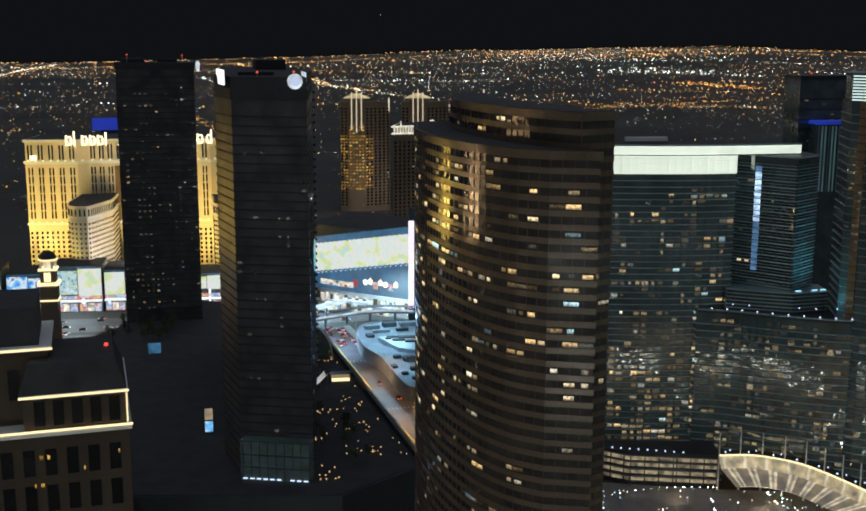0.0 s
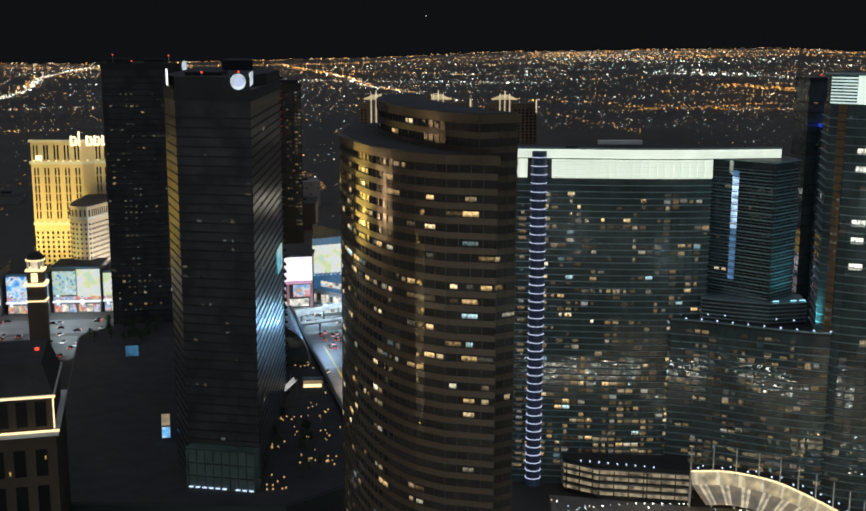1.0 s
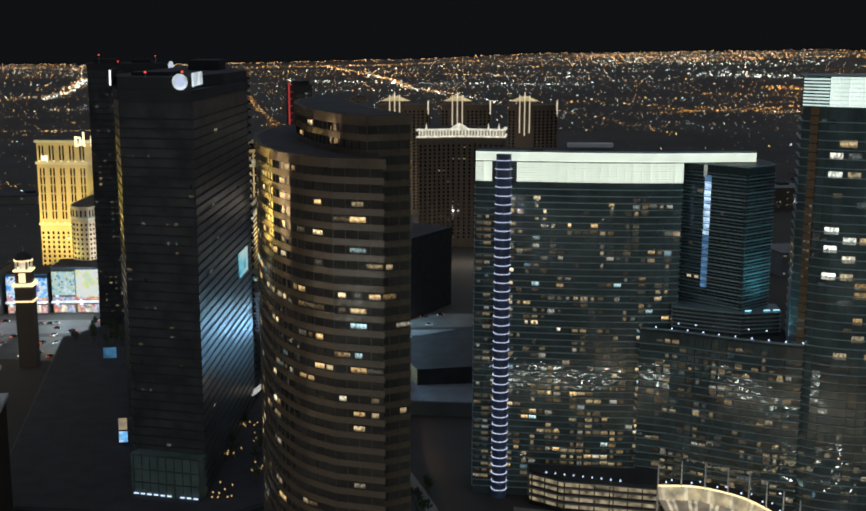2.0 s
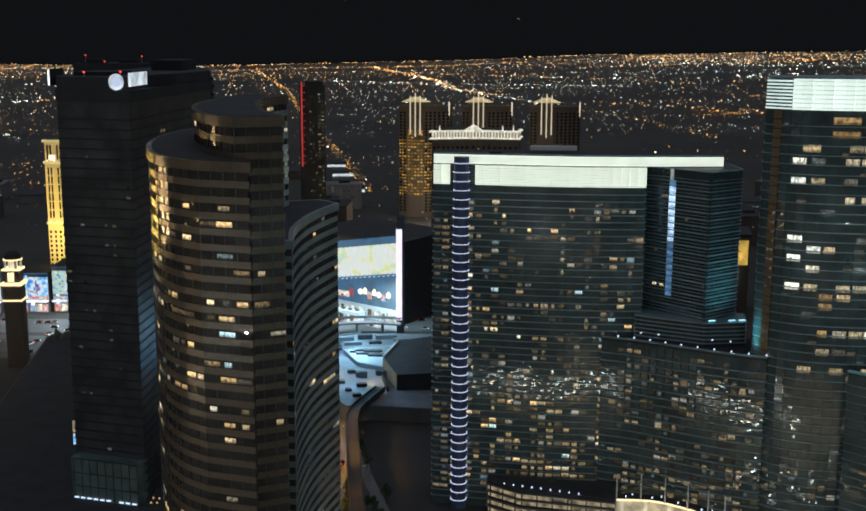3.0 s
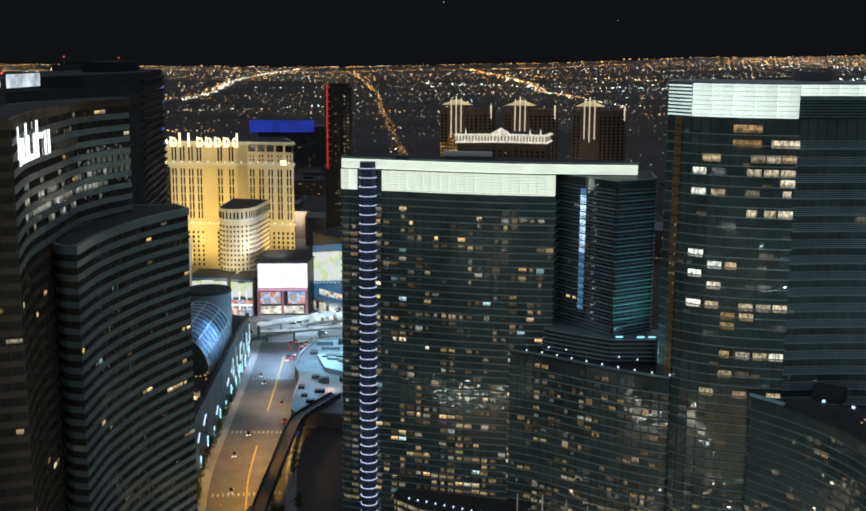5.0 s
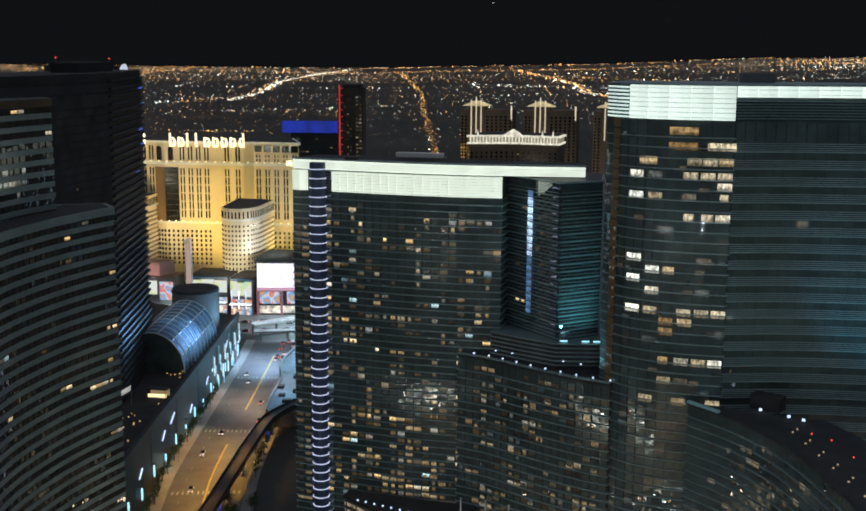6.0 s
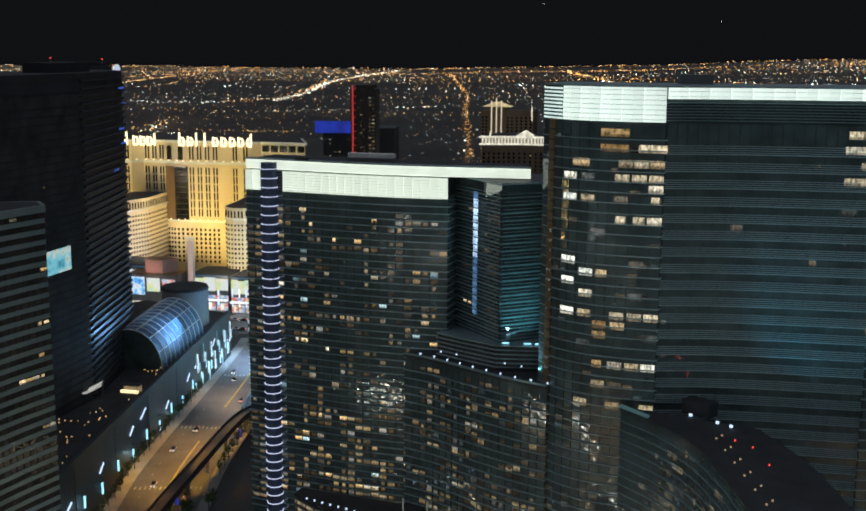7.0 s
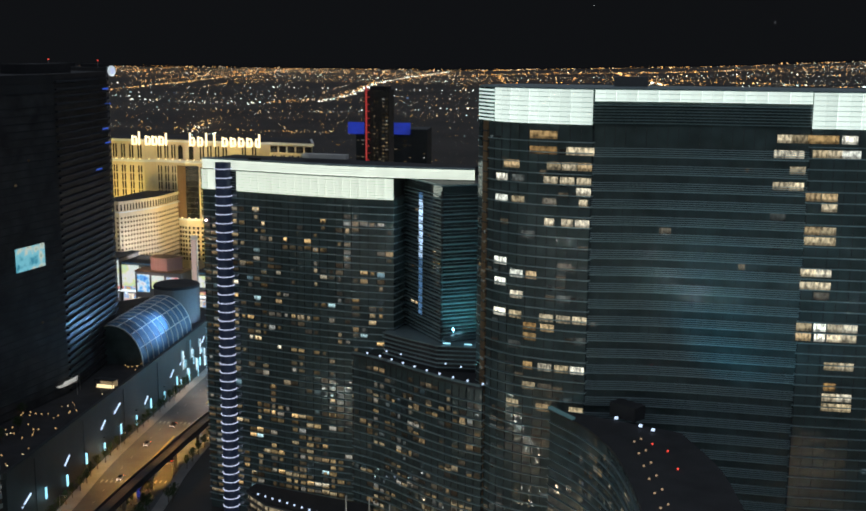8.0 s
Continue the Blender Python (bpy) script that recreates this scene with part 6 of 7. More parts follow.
        part("parapet", prism_mesh(offset(poly, 0.5), z - 0.8, z + 0.6), M["cream"], an)
        part("roof", prism_mesh(offset(poly, -0.5), z + 0.6, z + 0.66), M["roof"], an)
        line = poly[:-1]
        facade_strips(an, line, 6, z - 8, 1.0, 2.7, pitch=3.2, high=1.4, columns=1)
        facade_strips(an, line, z - 6, z - 0.5, 0.9, 2.7, pitch=8, high=4.4, columns=1)
    return t


cream_hotel()


def gold_hotel():
    """Two unseen floodlit hotels, placed out of view for the curved tower to mirror."""
    t = thing("hotel", "unseen gold floodlit hotel placed for its reflection", "hotel")
    front = [(-475, 772), (-450, 778), (-420, 784), (-396, 790)]
    poly = front + [(-400, 820), (-475, 802)]
    part("wall", prism_mesh(poly, 0, 98), M["cream"], t)
    part("roof", prism_mesh(offset(poly, 0.6), 98, 99.5), M["roof"], t)
    facade_strips(t, front, 8, 94, 1.4, 4.2, pitch=3.4, high=2.0, columns=1)

    t = thing("hotel", "unseen pale floodlit hotel placed for its reflection", "hotel")
    front = [(-660, 545), (-620, 587), (-580, 629), (-545, 665)]
    poly = front + [(-575, 690), (-690, 570)]
    part("wall", prism_mesh(poly, 0, 110), M["cream"], t)
    part("roof", prism_mesh(offset(poly, 0.6), 110, 111.5), M["roof"], t)
    facade_strips(t, front, 8, 104, 1.6, 4.6, pitch=3.6, high=2.0, columns=1)


gold_hotel()


# ---------------------------------------------------------------- shopping corner with video walls
def video_mall():
    t = thing("shopping_mall", "curved shopping building wrapped in glowing video walls", "shopping mall")
    line = smooth([(-82, 748), (-68, 737), (-50, 726), (-32, 715), (-15, 705)], 4.0)
    poly = line + [(10, 760), (-60, 800)]
    part("body", prism_mesh(poly, 0, 52), M["frame"], t)
    part("roof", prism_mesh(offset(poly, 0.4), 52, 53), M["roof"], t)
    for i, (a, b) in enumerate(zip(line, line[1:])):
        z0 = 20 + 15 * i / len(line)
        z1 = z0 + 19
        a3, b3 = Vector(a), Vector(b)
        d = (b3 - a3).normalized()
        c = (a3 + b3) / 2
        part("screen_panel", box_mesh((c.x + d.y * 0.5, c.y - d.x * 0.5, (z0 + z1) / 2), ((b3 - a3).length - 0.05, 0.4, z1 - z0), math.atan2(d.y, d.x)),
             M["screen_white"], t)
        # band and wall glow blue in place of blue light on them
        part("blue_band", box_mesh((c.x + d.y * 0.4, c.y - d.x * 0.4, z1 + 2.4), ((b3 - a3).length, 0.4, 4.4), math.atan2(d.y, d.x)), M["glow_blue"], t)
        part("edge_lamp", box_mesh((c.x + d.y * 0.9, c.y - d.x * 0.9, z0 - 1.2), (0.8, 0.4, 0.5), math.atan2(d.y, d.x)), M["led_pale"], t)
        part("blue_wall", box_mesh((c.x + d.y * 0.3, c.y - d.x * 0.3, (9.5 + z0) / 2), ((b3 - a3).length, 0.3, z0 - 9.5), math.atan2(d.y, d.x)), M["glow_blue"], t)
        part("base_wall", box_mesh((c.x + d.y * 0.5, c.y - d.x * 0.5, 4.7), ((b3 - a3).length, 0.5, 9.4), math.atan2(d.y, d.x)), M["white"], t)
        part("shop_window", box_mesh((c.x + d.y * 0.9, c.y - d.x * 0.9, 3.6 + i % 2), ((b3 - a3).length * (0.5 + 0.1 * (i * 7 % 4)), 0.4, 5.0 + (i * 3 % 3)), math.atan2(d.y, d.x)),
             M["brown"] if i % 3 == 1 else M["shop"], t)
        if 2 <= i <= 8:
            part("shop_band", box_mesh((c.x + d.y * 0.8, c.y - d.x * 0.8, 14.2), ((b3 - a3).length * 0.96, 0.4, 3.6), math.atan2(d.y, d.x)), M["shop"], t)
            part("shop_sign", box_mesh((c.x + d.y * 1.1, c.y - d.x * 1.1, 13.4), ((b3 - a3).length * 0.6, 0.3, 1.0 + 0.4 * (i % 2)), math.atan2(d.y, d.x)),
                 M[("screen_mix", "led_red", "screen_blue")[i % 3]], t)
        if i in (9, 13, 16):
            part("shop_sign", box_mesh((c.x + d.y * 0.9, c.y - d.x * 0.9, 16.0), (3.4, 0.4, 4.6), math.atan2(d.y, d.x)), M["led_red" if i == 9 else "screen_mix"], t)
        if i in (11, 15):
            turn = Vector((d.y, -d.x, 0)).to_track_quat("Z", "Y").to_matrix().to_4x4()
            part("round_sign", tube(1.8, 1.8, 0.4, 20), M["sign_white"], t, at=Matrix.Translation((c.x + d.y * 0.8, c.y - d.x * 0.8, 17.5)) @ turn)
        if i in (12, 14, 17):
            for k in (-1.1, 0, 1.1):
                part("gold_sign", box_mesh((c.x + d.y * 0.9 + d.x * k, c.y - d.x * 0.9 + d.y * k, 18.5 - abs(k) * 0.4), (0.7, 0.4, 4.2 - abs(k)), math.atan2(d.y, d.x)), M["sign_gold"], t)
    return t


M["glow_blue"] = glow("blue_wall_glow", (0.07, 0.3, 0.6), 0.3, False, 0.5, 0.1)
M["shop"] = glow("shop_window", (0.95, 0.85, 0.7), 0.7, False, 0.9, 0.3)
M["bridge_light"] = glow("bridge_light", (0.75, 0.88, 1.0), 0.6, False, 0.4, 0.2)
video_mall()


def pink_mall():
    t = thing("shopping_mall", "long low mall front with a pink-white video wall", "shopping mall")
    part("body", prism_mesh([(-112, 722), (-80, 732), (-84, 770), (-118, 760)], 0, 36), M["frame"], t)
    part("roof", prism_mesh([(-113, 721), (-79, 731), (-83, 771), (-119, 761)], 36, 36.6), M["roof"], t)
    part("video_wall", box_mesh((-95.5, 726.2, 26.5), (32, 0.6, 16), 0.3), M["screen_pink"], t, "pink and white video wall")
    part("shop_sign", box_mesh((-103, 723.3, 12), (13, 0.5, 8), 0.3), M["screen_mix"], t)
    part("shop_sign", box_mesh((-87, 728.5, 12), (11, 0.5, 8), 0.3), M["screen_mix"], t)
    part("pink_band", box_mesh((-95.6, 725.9, 17.4), (32, 0.5, 1.6), 0.3), glow("pink_band", (1.0, 0.5, 0.75), 0.6, False), t)
    # the reddish frame piers are given a glow, though they are no lamps
    for x, y in ((-110.3, 721.0), (-95.5, 725.5), (-80.8, 730.1)):
        part("red_pier", box_mesh((x, y, 8.2), (1.6, 1.0, 16.4), 0.3), glow("red_pier", (0.8, 0.25, 0.35), 0.28, False), t)
    part("shop_window", box_mesh((-96, 725.8, 4), (28, 0.5, 5), 0.3), M["shop"], t)
    return t


pink_mall()


def kiosk(x, y, w, d, h, turn, n):
    t = thing("kiosk", "low white shop pavilion with brown panels on the plaza", "kiosk", group="plaza pavilions")
    t.location, t.rotation_euler[2] = (x, y, 0), turn
    part("wall", box_mesh((0, 0, h / 2), (w, d, h)), M["white"], t)
    part("roof", box_mesh((0, 0, h + 0.25), (w + 1.2, d + 1.2, 0.5)), M["white"], t)
    for k in range(n):
        u = -w / 2 + (k + 0.5) * w / n
        part("panel", box_mesh((u, -d / 2 - 0.1, h * 0.42), (w / n * 0.7, 0.2, h * 0.62)), M["brown"] if k % 2 else M["shop"], t)
    for k in range(3):
        part("roof_unit", box_mesh((w * (k - 1) * 0.28, d * 0.1, h + 1.0), (2.2, 1.8, 1.2)), M["concrete"], t)


kiosk(-50, 714, 20, 6, 6.5, -0.45, 5)
kiosk(-32, 702, 12, 5, 5.0, -0.5, 3)
kiosk(-66, 719, 8, 5, 4.4, -0.3, 2)


M["salmon"] = surface("salmon_stucco", (0.45, 0.26, 0.22), (0.6, 0.36, 0.31), 0.85, 0, 0.05, 0.8, 0.2, 0.3, 4)


def strip_fronts():
    """Lit shop fronts along the boulevard's far side."""
    spec = [(-300, 690, 46, 30, "screen_white", 20), (-262, 700, 26, 26, "screen_blue", 18), (-232, 706, 30, 30, "screen_lattice", 18), (-203, 712, 26, 27, "screen_lattice", 18),
            (-146, 716, 26, 24, "screen_white", 9), (-122, 716, 14, 24, "screen_white", 10)]
    for j, (x, y, w, h, key, sh) in enumerate(spec):
        t = thing("shop_front", "lit shop front with glowing signs on the boulevard", "shop", group="boulevard shop fronts")
        part("body", box_mesh((x, y + 14, h / 2), (w, 28, h), 0.16), M["concrete"], t)
        part("roof", box_mesh((x, y + 14, h + 0.4), (w + 1, 29, 0.8), 0.16), M["roof"], t)
        part("parapet_light", box_mesh((x + 2.3, y - 0.2, h + 0.2), (w, 0.5, 0.6), 0.16), M["glow_blue"], t)
        n = 2 if j < 4 else 3
        for k in range(n):
            px = x + (k - (n - 1) / 2) * w / n
            py = y - 0.4 + (px - x) * 0.16
            part("sign", box_mesh((px + 2.3, py, h - sh / 2 - 1), (w / n * 0.97, 0.5, sh * (0.86 + 0.14 * ((k + j) % 2))), 0.16), M[key] if (k + j) % 3 else M["screen_white"], t)
            part("banner", box_mesh((px + 2.3 - w / n * 0.3, py - 0.4, h * 0.45), (w / n * 0.14, 0.4, h * 0.5), 0.16), M["sign_white" if k % 2 else "led_pale"], t)
            for m in range(3):
                part("shop_window", box_mesh((px + 2.3 + (m - 1) * w / n * 0.32, py, 3.5), (w / n * 0.28, 0.5, 5), 0.16), M["shop"] if m % 2 else M["screen_mix"], t)
        part("awning", box_mesh((x + 2.5, y - 2.0, 8.2), (w, 3.5, 0.9), 0.16), M["awning_light"], t)
        part("fascia", box_mesh((x + 2.5, y - 0.5, 10.2), (w, 0.5, 2.0), 0.16), M["screen_mix"], t)


M["awning_light"] = glow("awning_light", (0.9, 0.96, 1.0), 1.1, False, 0.3, 0.2)
strip_fronts()
blk = thing("shop_front", "lit shop block carrying a salmon pavilion on its roof", "shop", group="boulevard shop fronts")
part("body", box_mesh((-179, 710, 12.5), (34, 16, 25), 0.16), M["concrete"], blk)
part("roof", box_mesh((-179, 710, 25.2), (35, 17, 0.5), 0.16), M["brown"], blk)
for k, (key, z, h) in enumerate((("screen_blue", 17, 12), ("screen_white", 18, 9), ("screen_mix", 16, 12))):
    part("sign", box_mesh((-188.5 + k * 10.6, 700.2 + k * 1.7, z), (9, 0.5, h), 0.16), M[key], blk)
    part("shop_window", box_mesh((-188.5 + k * 10.6, 700.2 + k * 1.7, 4), (9, 0.5, 5.5), 0.16), M["shop"], blk)
pav = thing("pavilion", "salmon-lit rooftop pavilion with a low parapet", "building")
plan = [(-185, 704), (-172, 704.5), (-167, 715), (-178, 719), (-189, 714)]
part("wall", prism_mesh(plan, 25.5, 34), M["salmon"], pav)
part("parapet", prism_mesh(offset(plan, 0.4), 33.4, 34.2), M["salmon"], pav)
part("roof", prism_mesh(offset(plan, -0.6), 34.2, 34.3), M["brown"], pav)
lamp("facade_light", "POINT", (-178, 696, 29), 2200, (1.0, 0.66, 0.58), 0.5)
pyl = thing("sign_pylon", "tall white sign pylon beside the mall", "sign pylon")
part("shaft", box_mesh((-155.5, 713, 25), (4.4, 2.0, 50), 0.2), M["white"], pyl)
part("face", box_mesh((-155.2, 711.8, 30), (3.2, 0.3, 34), 0.2), M["sign_pale"] if "sign_pale" in M else glow("pylon_face", (1.0, 0.72, 0.62), 0.4, False), pyl)
pyl2 = thing("sign_pylon", "narrow tall video pylon with a black top", "sign pylon")
part("shaft", box_mesh((-13, 690, 36), (4.6, 3.0, 72), 0.2), M["black"], pyl2)
part("face", box_mesh((-13.6, 688.2, 36), (3.6, 0.4, 56), 0.2), M["screen_pink"], pyl2)


def bell_tower():
    t = thing("bell_tower", "slender lit campanile with a small dome", "tower")
    x, y = -206.7, 588
    part("shaft", box_mesh((x, y, 22), (9, 9, 44), 0.2), M["tan"], t)
    part("gallery", box_mesh((x, y, 45.5), (11, 11, 1.6), 0.2), M["led_warm"], t, "warm lit gallery")
    part("belfry", box_mesh((x, y, 49.5), (8, 8, 6.5), 0.2), M["tan"], t)
    part("gallery", box_mesh((x, y, 53.2), (9.5, 9.5, 1.0), 0.2), M["led_warm"], t)
    part("gallery", box_mesh((x, y, 36.5), (10.2, 10.2, 0.8), 0.2), M["led_warm"], t)
    part("lit_arch", box_mesh((x + 0.6, y - 4.05, 49.3), (3.4, 0.4, 5.0), 0.2), M["led_warm"], t, "warm lit belfry arch")
    for dx, dy in ((-3, -3), (3, -3), (3, 3), (-3, 3)):
        part("column", tube(0.7, 0.6, 4.4, 8), M["white"], t, at=(x + dx, y + dy, 53.7))
    part("lantern", tube(2.6, 2.6, 4.4, 16), M["canopy_lit"], t, at=(x, y, 53.7))
    part("cornice", tube(5.0, 5.0, 0.7, 24), M["led_warm"], t, at=(x, y, 58.1))
    bm = bmesh.new()
    bmesh.ops.create_uvsphere(bm, u_segments=20, v_segments=10, radius=4.5)
    bmesh.ops.delete(bm, geom=[v for v in bm.verts if v.co.z < -0.01], context="VERTS")
    part("dome", bm, M["roof"], t, at=(x, y, 58.7))
    part("finial", tube(0.3, 0.05, 3.0, 6), M["steel"], t, at=(x, y, 62.8))


bell_tower()


def footbridge():
    t = thing("footbridge", "lit covered footbridge over the avenue", "footbridge")
    line = smooth([(-84, 661), (-66, 670), (-46, 684), (-30, 688), (-12, 687)], 4)
    part("deck", ribbon(line, 2.5, 2.5, 6.2, 0.9), M["concrete"], t)
    part("rail", ribbon(line, -2.2, 2.5, 7.6, 1.2), M["bridge_light"], t)
    part("roof", ribbon(line[6:], 2.6, 2.6, 9.6, 0.4), M["frame"], t)
    for i in (1, 5, 9, 13, 17):
        if i < len(line):
            part("pier", tube(0.8, 0.8, 5.4, 10), M["concrete"], t, at=(line[i][0], line[i][1], 0))


footbridge()


def crystal_mall():
    t = thing("shopping_mall", "low blue-lit roofs of an angular shopping centre", "shopping mall")
    edge = smooth([(0, 527), (-10, 523), (-17.6, 541), (-27.5, 576), (-38, 598), (-44, 628), (-42, 647), (-31, 657)], 5)
    poly = (edge + [(45, 668), (45, 527)])[::-1]
    part("body", prism_mesh(poly, 0, 6.7), M["concrete"], t)
    part("roof", prism_mesh(offset(poly, -0.4), 6.7, 7.0), M["roof_mid"], t)
    part("parapet", ribbon(edge, 0.0, 1.0, 8.0, 1.3), M["concrete"], t)
    part("pale_roof", prism_mesh([(-18.5, 590), (-4.5, 584), (10, 612), (30, 640), (-8, 627), (-31, 613)], 7.0, 9.2), M["roof_light"], t)
    for x, y, a, b in ((-22, 613, 8, 3.2), (-14.5, 612, 10, 3.4), (-19, 606, 7, 2.8), (-11, 603.5, 9, 2.8), (-25, 609, 3.2, 2.4)):
        part("skylight", box_mesh((x, y, 9.6), (a, b, 0.9), 0.14), M["frame"], t)
    for x, y, a, b, h in ((-36, 640, 9, 4, 2.2), (-26, 646, 8, 5, 2.6), (-30, 632, 10, 3, 1.6), (-14, 648, 12, 5, 2.4), (-18, 636, 7, 3, 1.6), (-4, 642, 9, 4, 2.0), (-36, 622, 4, 6, 1.4)):
        part("roof_unit", box_mesh((x, y, 7 + h / 2), (a, b, h), 0.3), M["roof_mid"] if a > 8 else M["roof"], t)
    for x, y, a, b, h in ((-13, 573, 5, 5, 2.2), (-11.5, 571, 4, 3, 3.2), (-19, 578, 4, 3, 1.6), (-4, 577, 4, 4, 2.4), (-1, 575, 3, 3, 2.8), (-20, 560, 3, 4, 1.4), (-9, 556, 5, 3, 1.6), (-8, 540, 4, 3, 1.4),
                          (2, 560, 1.0, 22, 2.4), (-14, 548, 3, 3, 1.2)):
        part("roof_unit", box_mesh((x, y, 7 + h / 2), (a, b, h), 0.3), M["roof"], t)
    # a steep roof wedge whose lit gable faces the avenue
    part("wedge_roof", mesh_of([(-3, 582, 7), (9.5, 552, 7), (46, 560, 7), (46, 640, 7), (-1, 614, 15), (46, 640, 18), (46, 560, 16), (9.5, 552, 15), (-3, 582, 15)],
                               [(8, 7, 6, 5, 4), (0, 1, 7, 8), (1, 2, 6, 7), (2, 3, 5, 6), (3, 0, 8, 4, 5)]), M["roof"], t)
    part("gable_wall", mesh_of([(-3.3, 581.8, 7), (9.2, 551.8, 7), (9.2, 551.8, 14.9), (-3.3, 581.8, 14.9), (-3.05, 581.9, 7), (9.45, 551.9, 7), (9.45, 551.9, 14.9), (-3.05, 581.9, 14.9)],
                               [(0, 1, 2, 3), (7, 6, 5, 4), (3, 2, 6, 7), (0, 3, 7, 4), (1, 5, 6, 2)]), M["brown"], t, "orange-lit gable wall")
    part("ridge", ribbon([(-3.2, 582), (-1.2, 614)], 0.5, 0.5, 15.6, 0.6), M["white"], t)
    # unseen lamps hung above the roofs give their blue light
    lamp("colour_wash", "POINT", (-24, 600, 22), 36000, (0.36, 0.74, 1.0), 1.0)
    lamp("colour_wash", "POINT", (-30, 640, 22), 32000, (0.36, 0.74, 1.0), 1.0)
    lamp("colour_wash", "POINT", (-14, 555, 20), 14000, (0.22, 0.6, 1.0), 1.0)
    lamp("gable_light", "POINT", (-4, 561, 9), 2600, SODIUM, 0.6)
    return t


M["roof_mid"] = surface("grey_roof", (0.1, 0.11, 0.12), (0.2, 0.21, 0.23), 0.8, 0, 0.1, 1.2, 0.2)
crystal_mall()


# ---------------------------------------------------------------- distant towers
def finned_tower(x, y, label, gold, turn):
    t = thing("apartment_tower", label, "apartment tower", group="three matching towers")
    t.location = (x, y, 0)
    t.rotation_euler[2] = turn
    s = [(-17, 0), (-9, -3), (9, -3), (17, 0), (34, 8), (34, 26), (-17, 30)]
    w = part("wall", prism_mesh(s, 0, 113), M["tan"], t)
    part("core", prism_mesh([(-8, -4), (8, -4), (8, 12), (-8, 12)], 0, 117), M["tan"], t)
    part("crown_roof", Soup().add([(-14, -6, 117), (14, -6, 117), (14, 8, 117), (-14, 8, 117), (-3, -1, 122), (3, -1, 122)],
                                  [(0, 1, 5, 4), (1, 2, 5), (2, 3, 4, 5), (3, 0, 4), (3, 2, 1, 0)]).mesh(), M["crown_gold"], t, "gold lit pitched crown")
    for k in (-5, 0, 5):
        part("light_fin", box_mesh((k, -5.0, 104), (1.1, 0.6, 44 if k == 0 else 38)), M["fin_light"], t, "bright vertical light fin")
    part("corner_light", box_mesh((33, 7.4, 110), (1.4, 0.6, 14)), M["fin_light"], t)
    line = [(-17, 0), (-9, -3), (9, -3), (17, 0), (34, 8)]
    facade_strips(w, line, 6, 108, 2.0, 4.5, pitch=3.2, high=1.8, columns=1)
    if gold:
        windows(w, [(-8, -4.2), (8, -4.2)], 22, 92, 3.2, 0.9, 3.2, 0.75, 0.6, 0.1, "room_gold", 120, 16, 0.5, 0.1, 0.5)
        windows(w, line[:4], 22, 80, 3.2, 0.75, 3.4, 0.75, 0.6, 0.3, "room_gold", 240, 13, 0.5, 0.2, 0.5)
    else:
        windows(w, line, 10, 80, 3.2, 0.06, 4.0, 0.6, 0.5, 0.3, "room_dim", 60, 14, 0.5, 0.4)
    return t


M["crown_gold"] = glow("gold_crown", (1.0, 0.8, 0.4), 0.5, False, 0.4, 0.2)
M["fin_light"] = glow("fin_light", (1.0, 0.86, 0.62), 0.7, False, 0.2, 0.1)
finned_tower(-79, 1158, "slim tan tower with gold-lit rooms and light fins", True, 0.02)
finned_tower(-16, 1166, "slim tan tower with a gold crown and light fins", False, 0.02)
finned_tower(52, 1172, "slim tan tower with a gold crown behind the resort", False, 0.02)


def crown_hotel():
    t = thing("hotel", "tan hotel with a glowing white cornice", "hotel")
    front = [(-34.5, 964), (-8, 976), (6, 978), (37.5, 976)]
    poly = front + [(38, 1000), (-30, 1000)]
    part("wall", prism_mesh(poly, 0, 96), M["tan"], t)
    # light on loggia, cornices, columns, gable and finials is put in as emission
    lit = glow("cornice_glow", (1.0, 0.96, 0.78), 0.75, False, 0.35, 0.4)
    part("loggia_wall", prism_mesh(poly, 96, 102.5), glow("loggia_glow", (1.0, 0.86, 0.58), 0.22, False, 0.6, 0.5), t, "softly glowing loggia wall")
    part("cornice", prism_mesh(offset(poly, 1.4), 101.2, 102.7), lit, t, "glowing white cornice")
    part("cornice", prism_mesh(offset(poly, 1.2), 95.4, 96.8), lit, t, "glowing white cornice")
    for a, b in zip(front, front[1:]):
        a, b = Vector(a), Vector(b)
        n = max(2, int((b - a).length / 2.6))
        for k in range(n):
            q = a.lerp(b, (k + 0.5) / n)
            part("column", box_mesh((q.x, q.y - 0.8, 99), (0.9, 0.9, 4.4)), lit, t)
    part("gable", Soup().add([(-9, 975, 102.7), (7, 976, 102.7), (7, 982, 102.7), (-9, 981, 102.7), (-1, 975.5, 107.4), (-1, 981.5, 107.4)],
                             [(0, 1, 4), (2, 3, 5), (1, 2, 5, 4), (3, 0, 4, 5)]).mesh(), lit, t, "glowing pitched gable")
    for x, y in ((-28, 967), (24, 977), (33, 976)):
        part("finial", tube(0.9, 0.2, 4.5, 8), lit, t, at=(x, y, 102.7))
    part("roof", prism_mesh(offset(poly, -1), 102.5, 103.5), M["roof"], t)
    facade_strips(t, front, 8, 92, 1.6, 4.4, pitch=3.3, high=1.9, columns=1)
    windows(t, front, 6, 92, 3.3, 0.05, 4.4, 0.4, 0.5, 0.3, "room_dim", 60, 15, 0.5, 0.6)
    return t


crown_hotel()


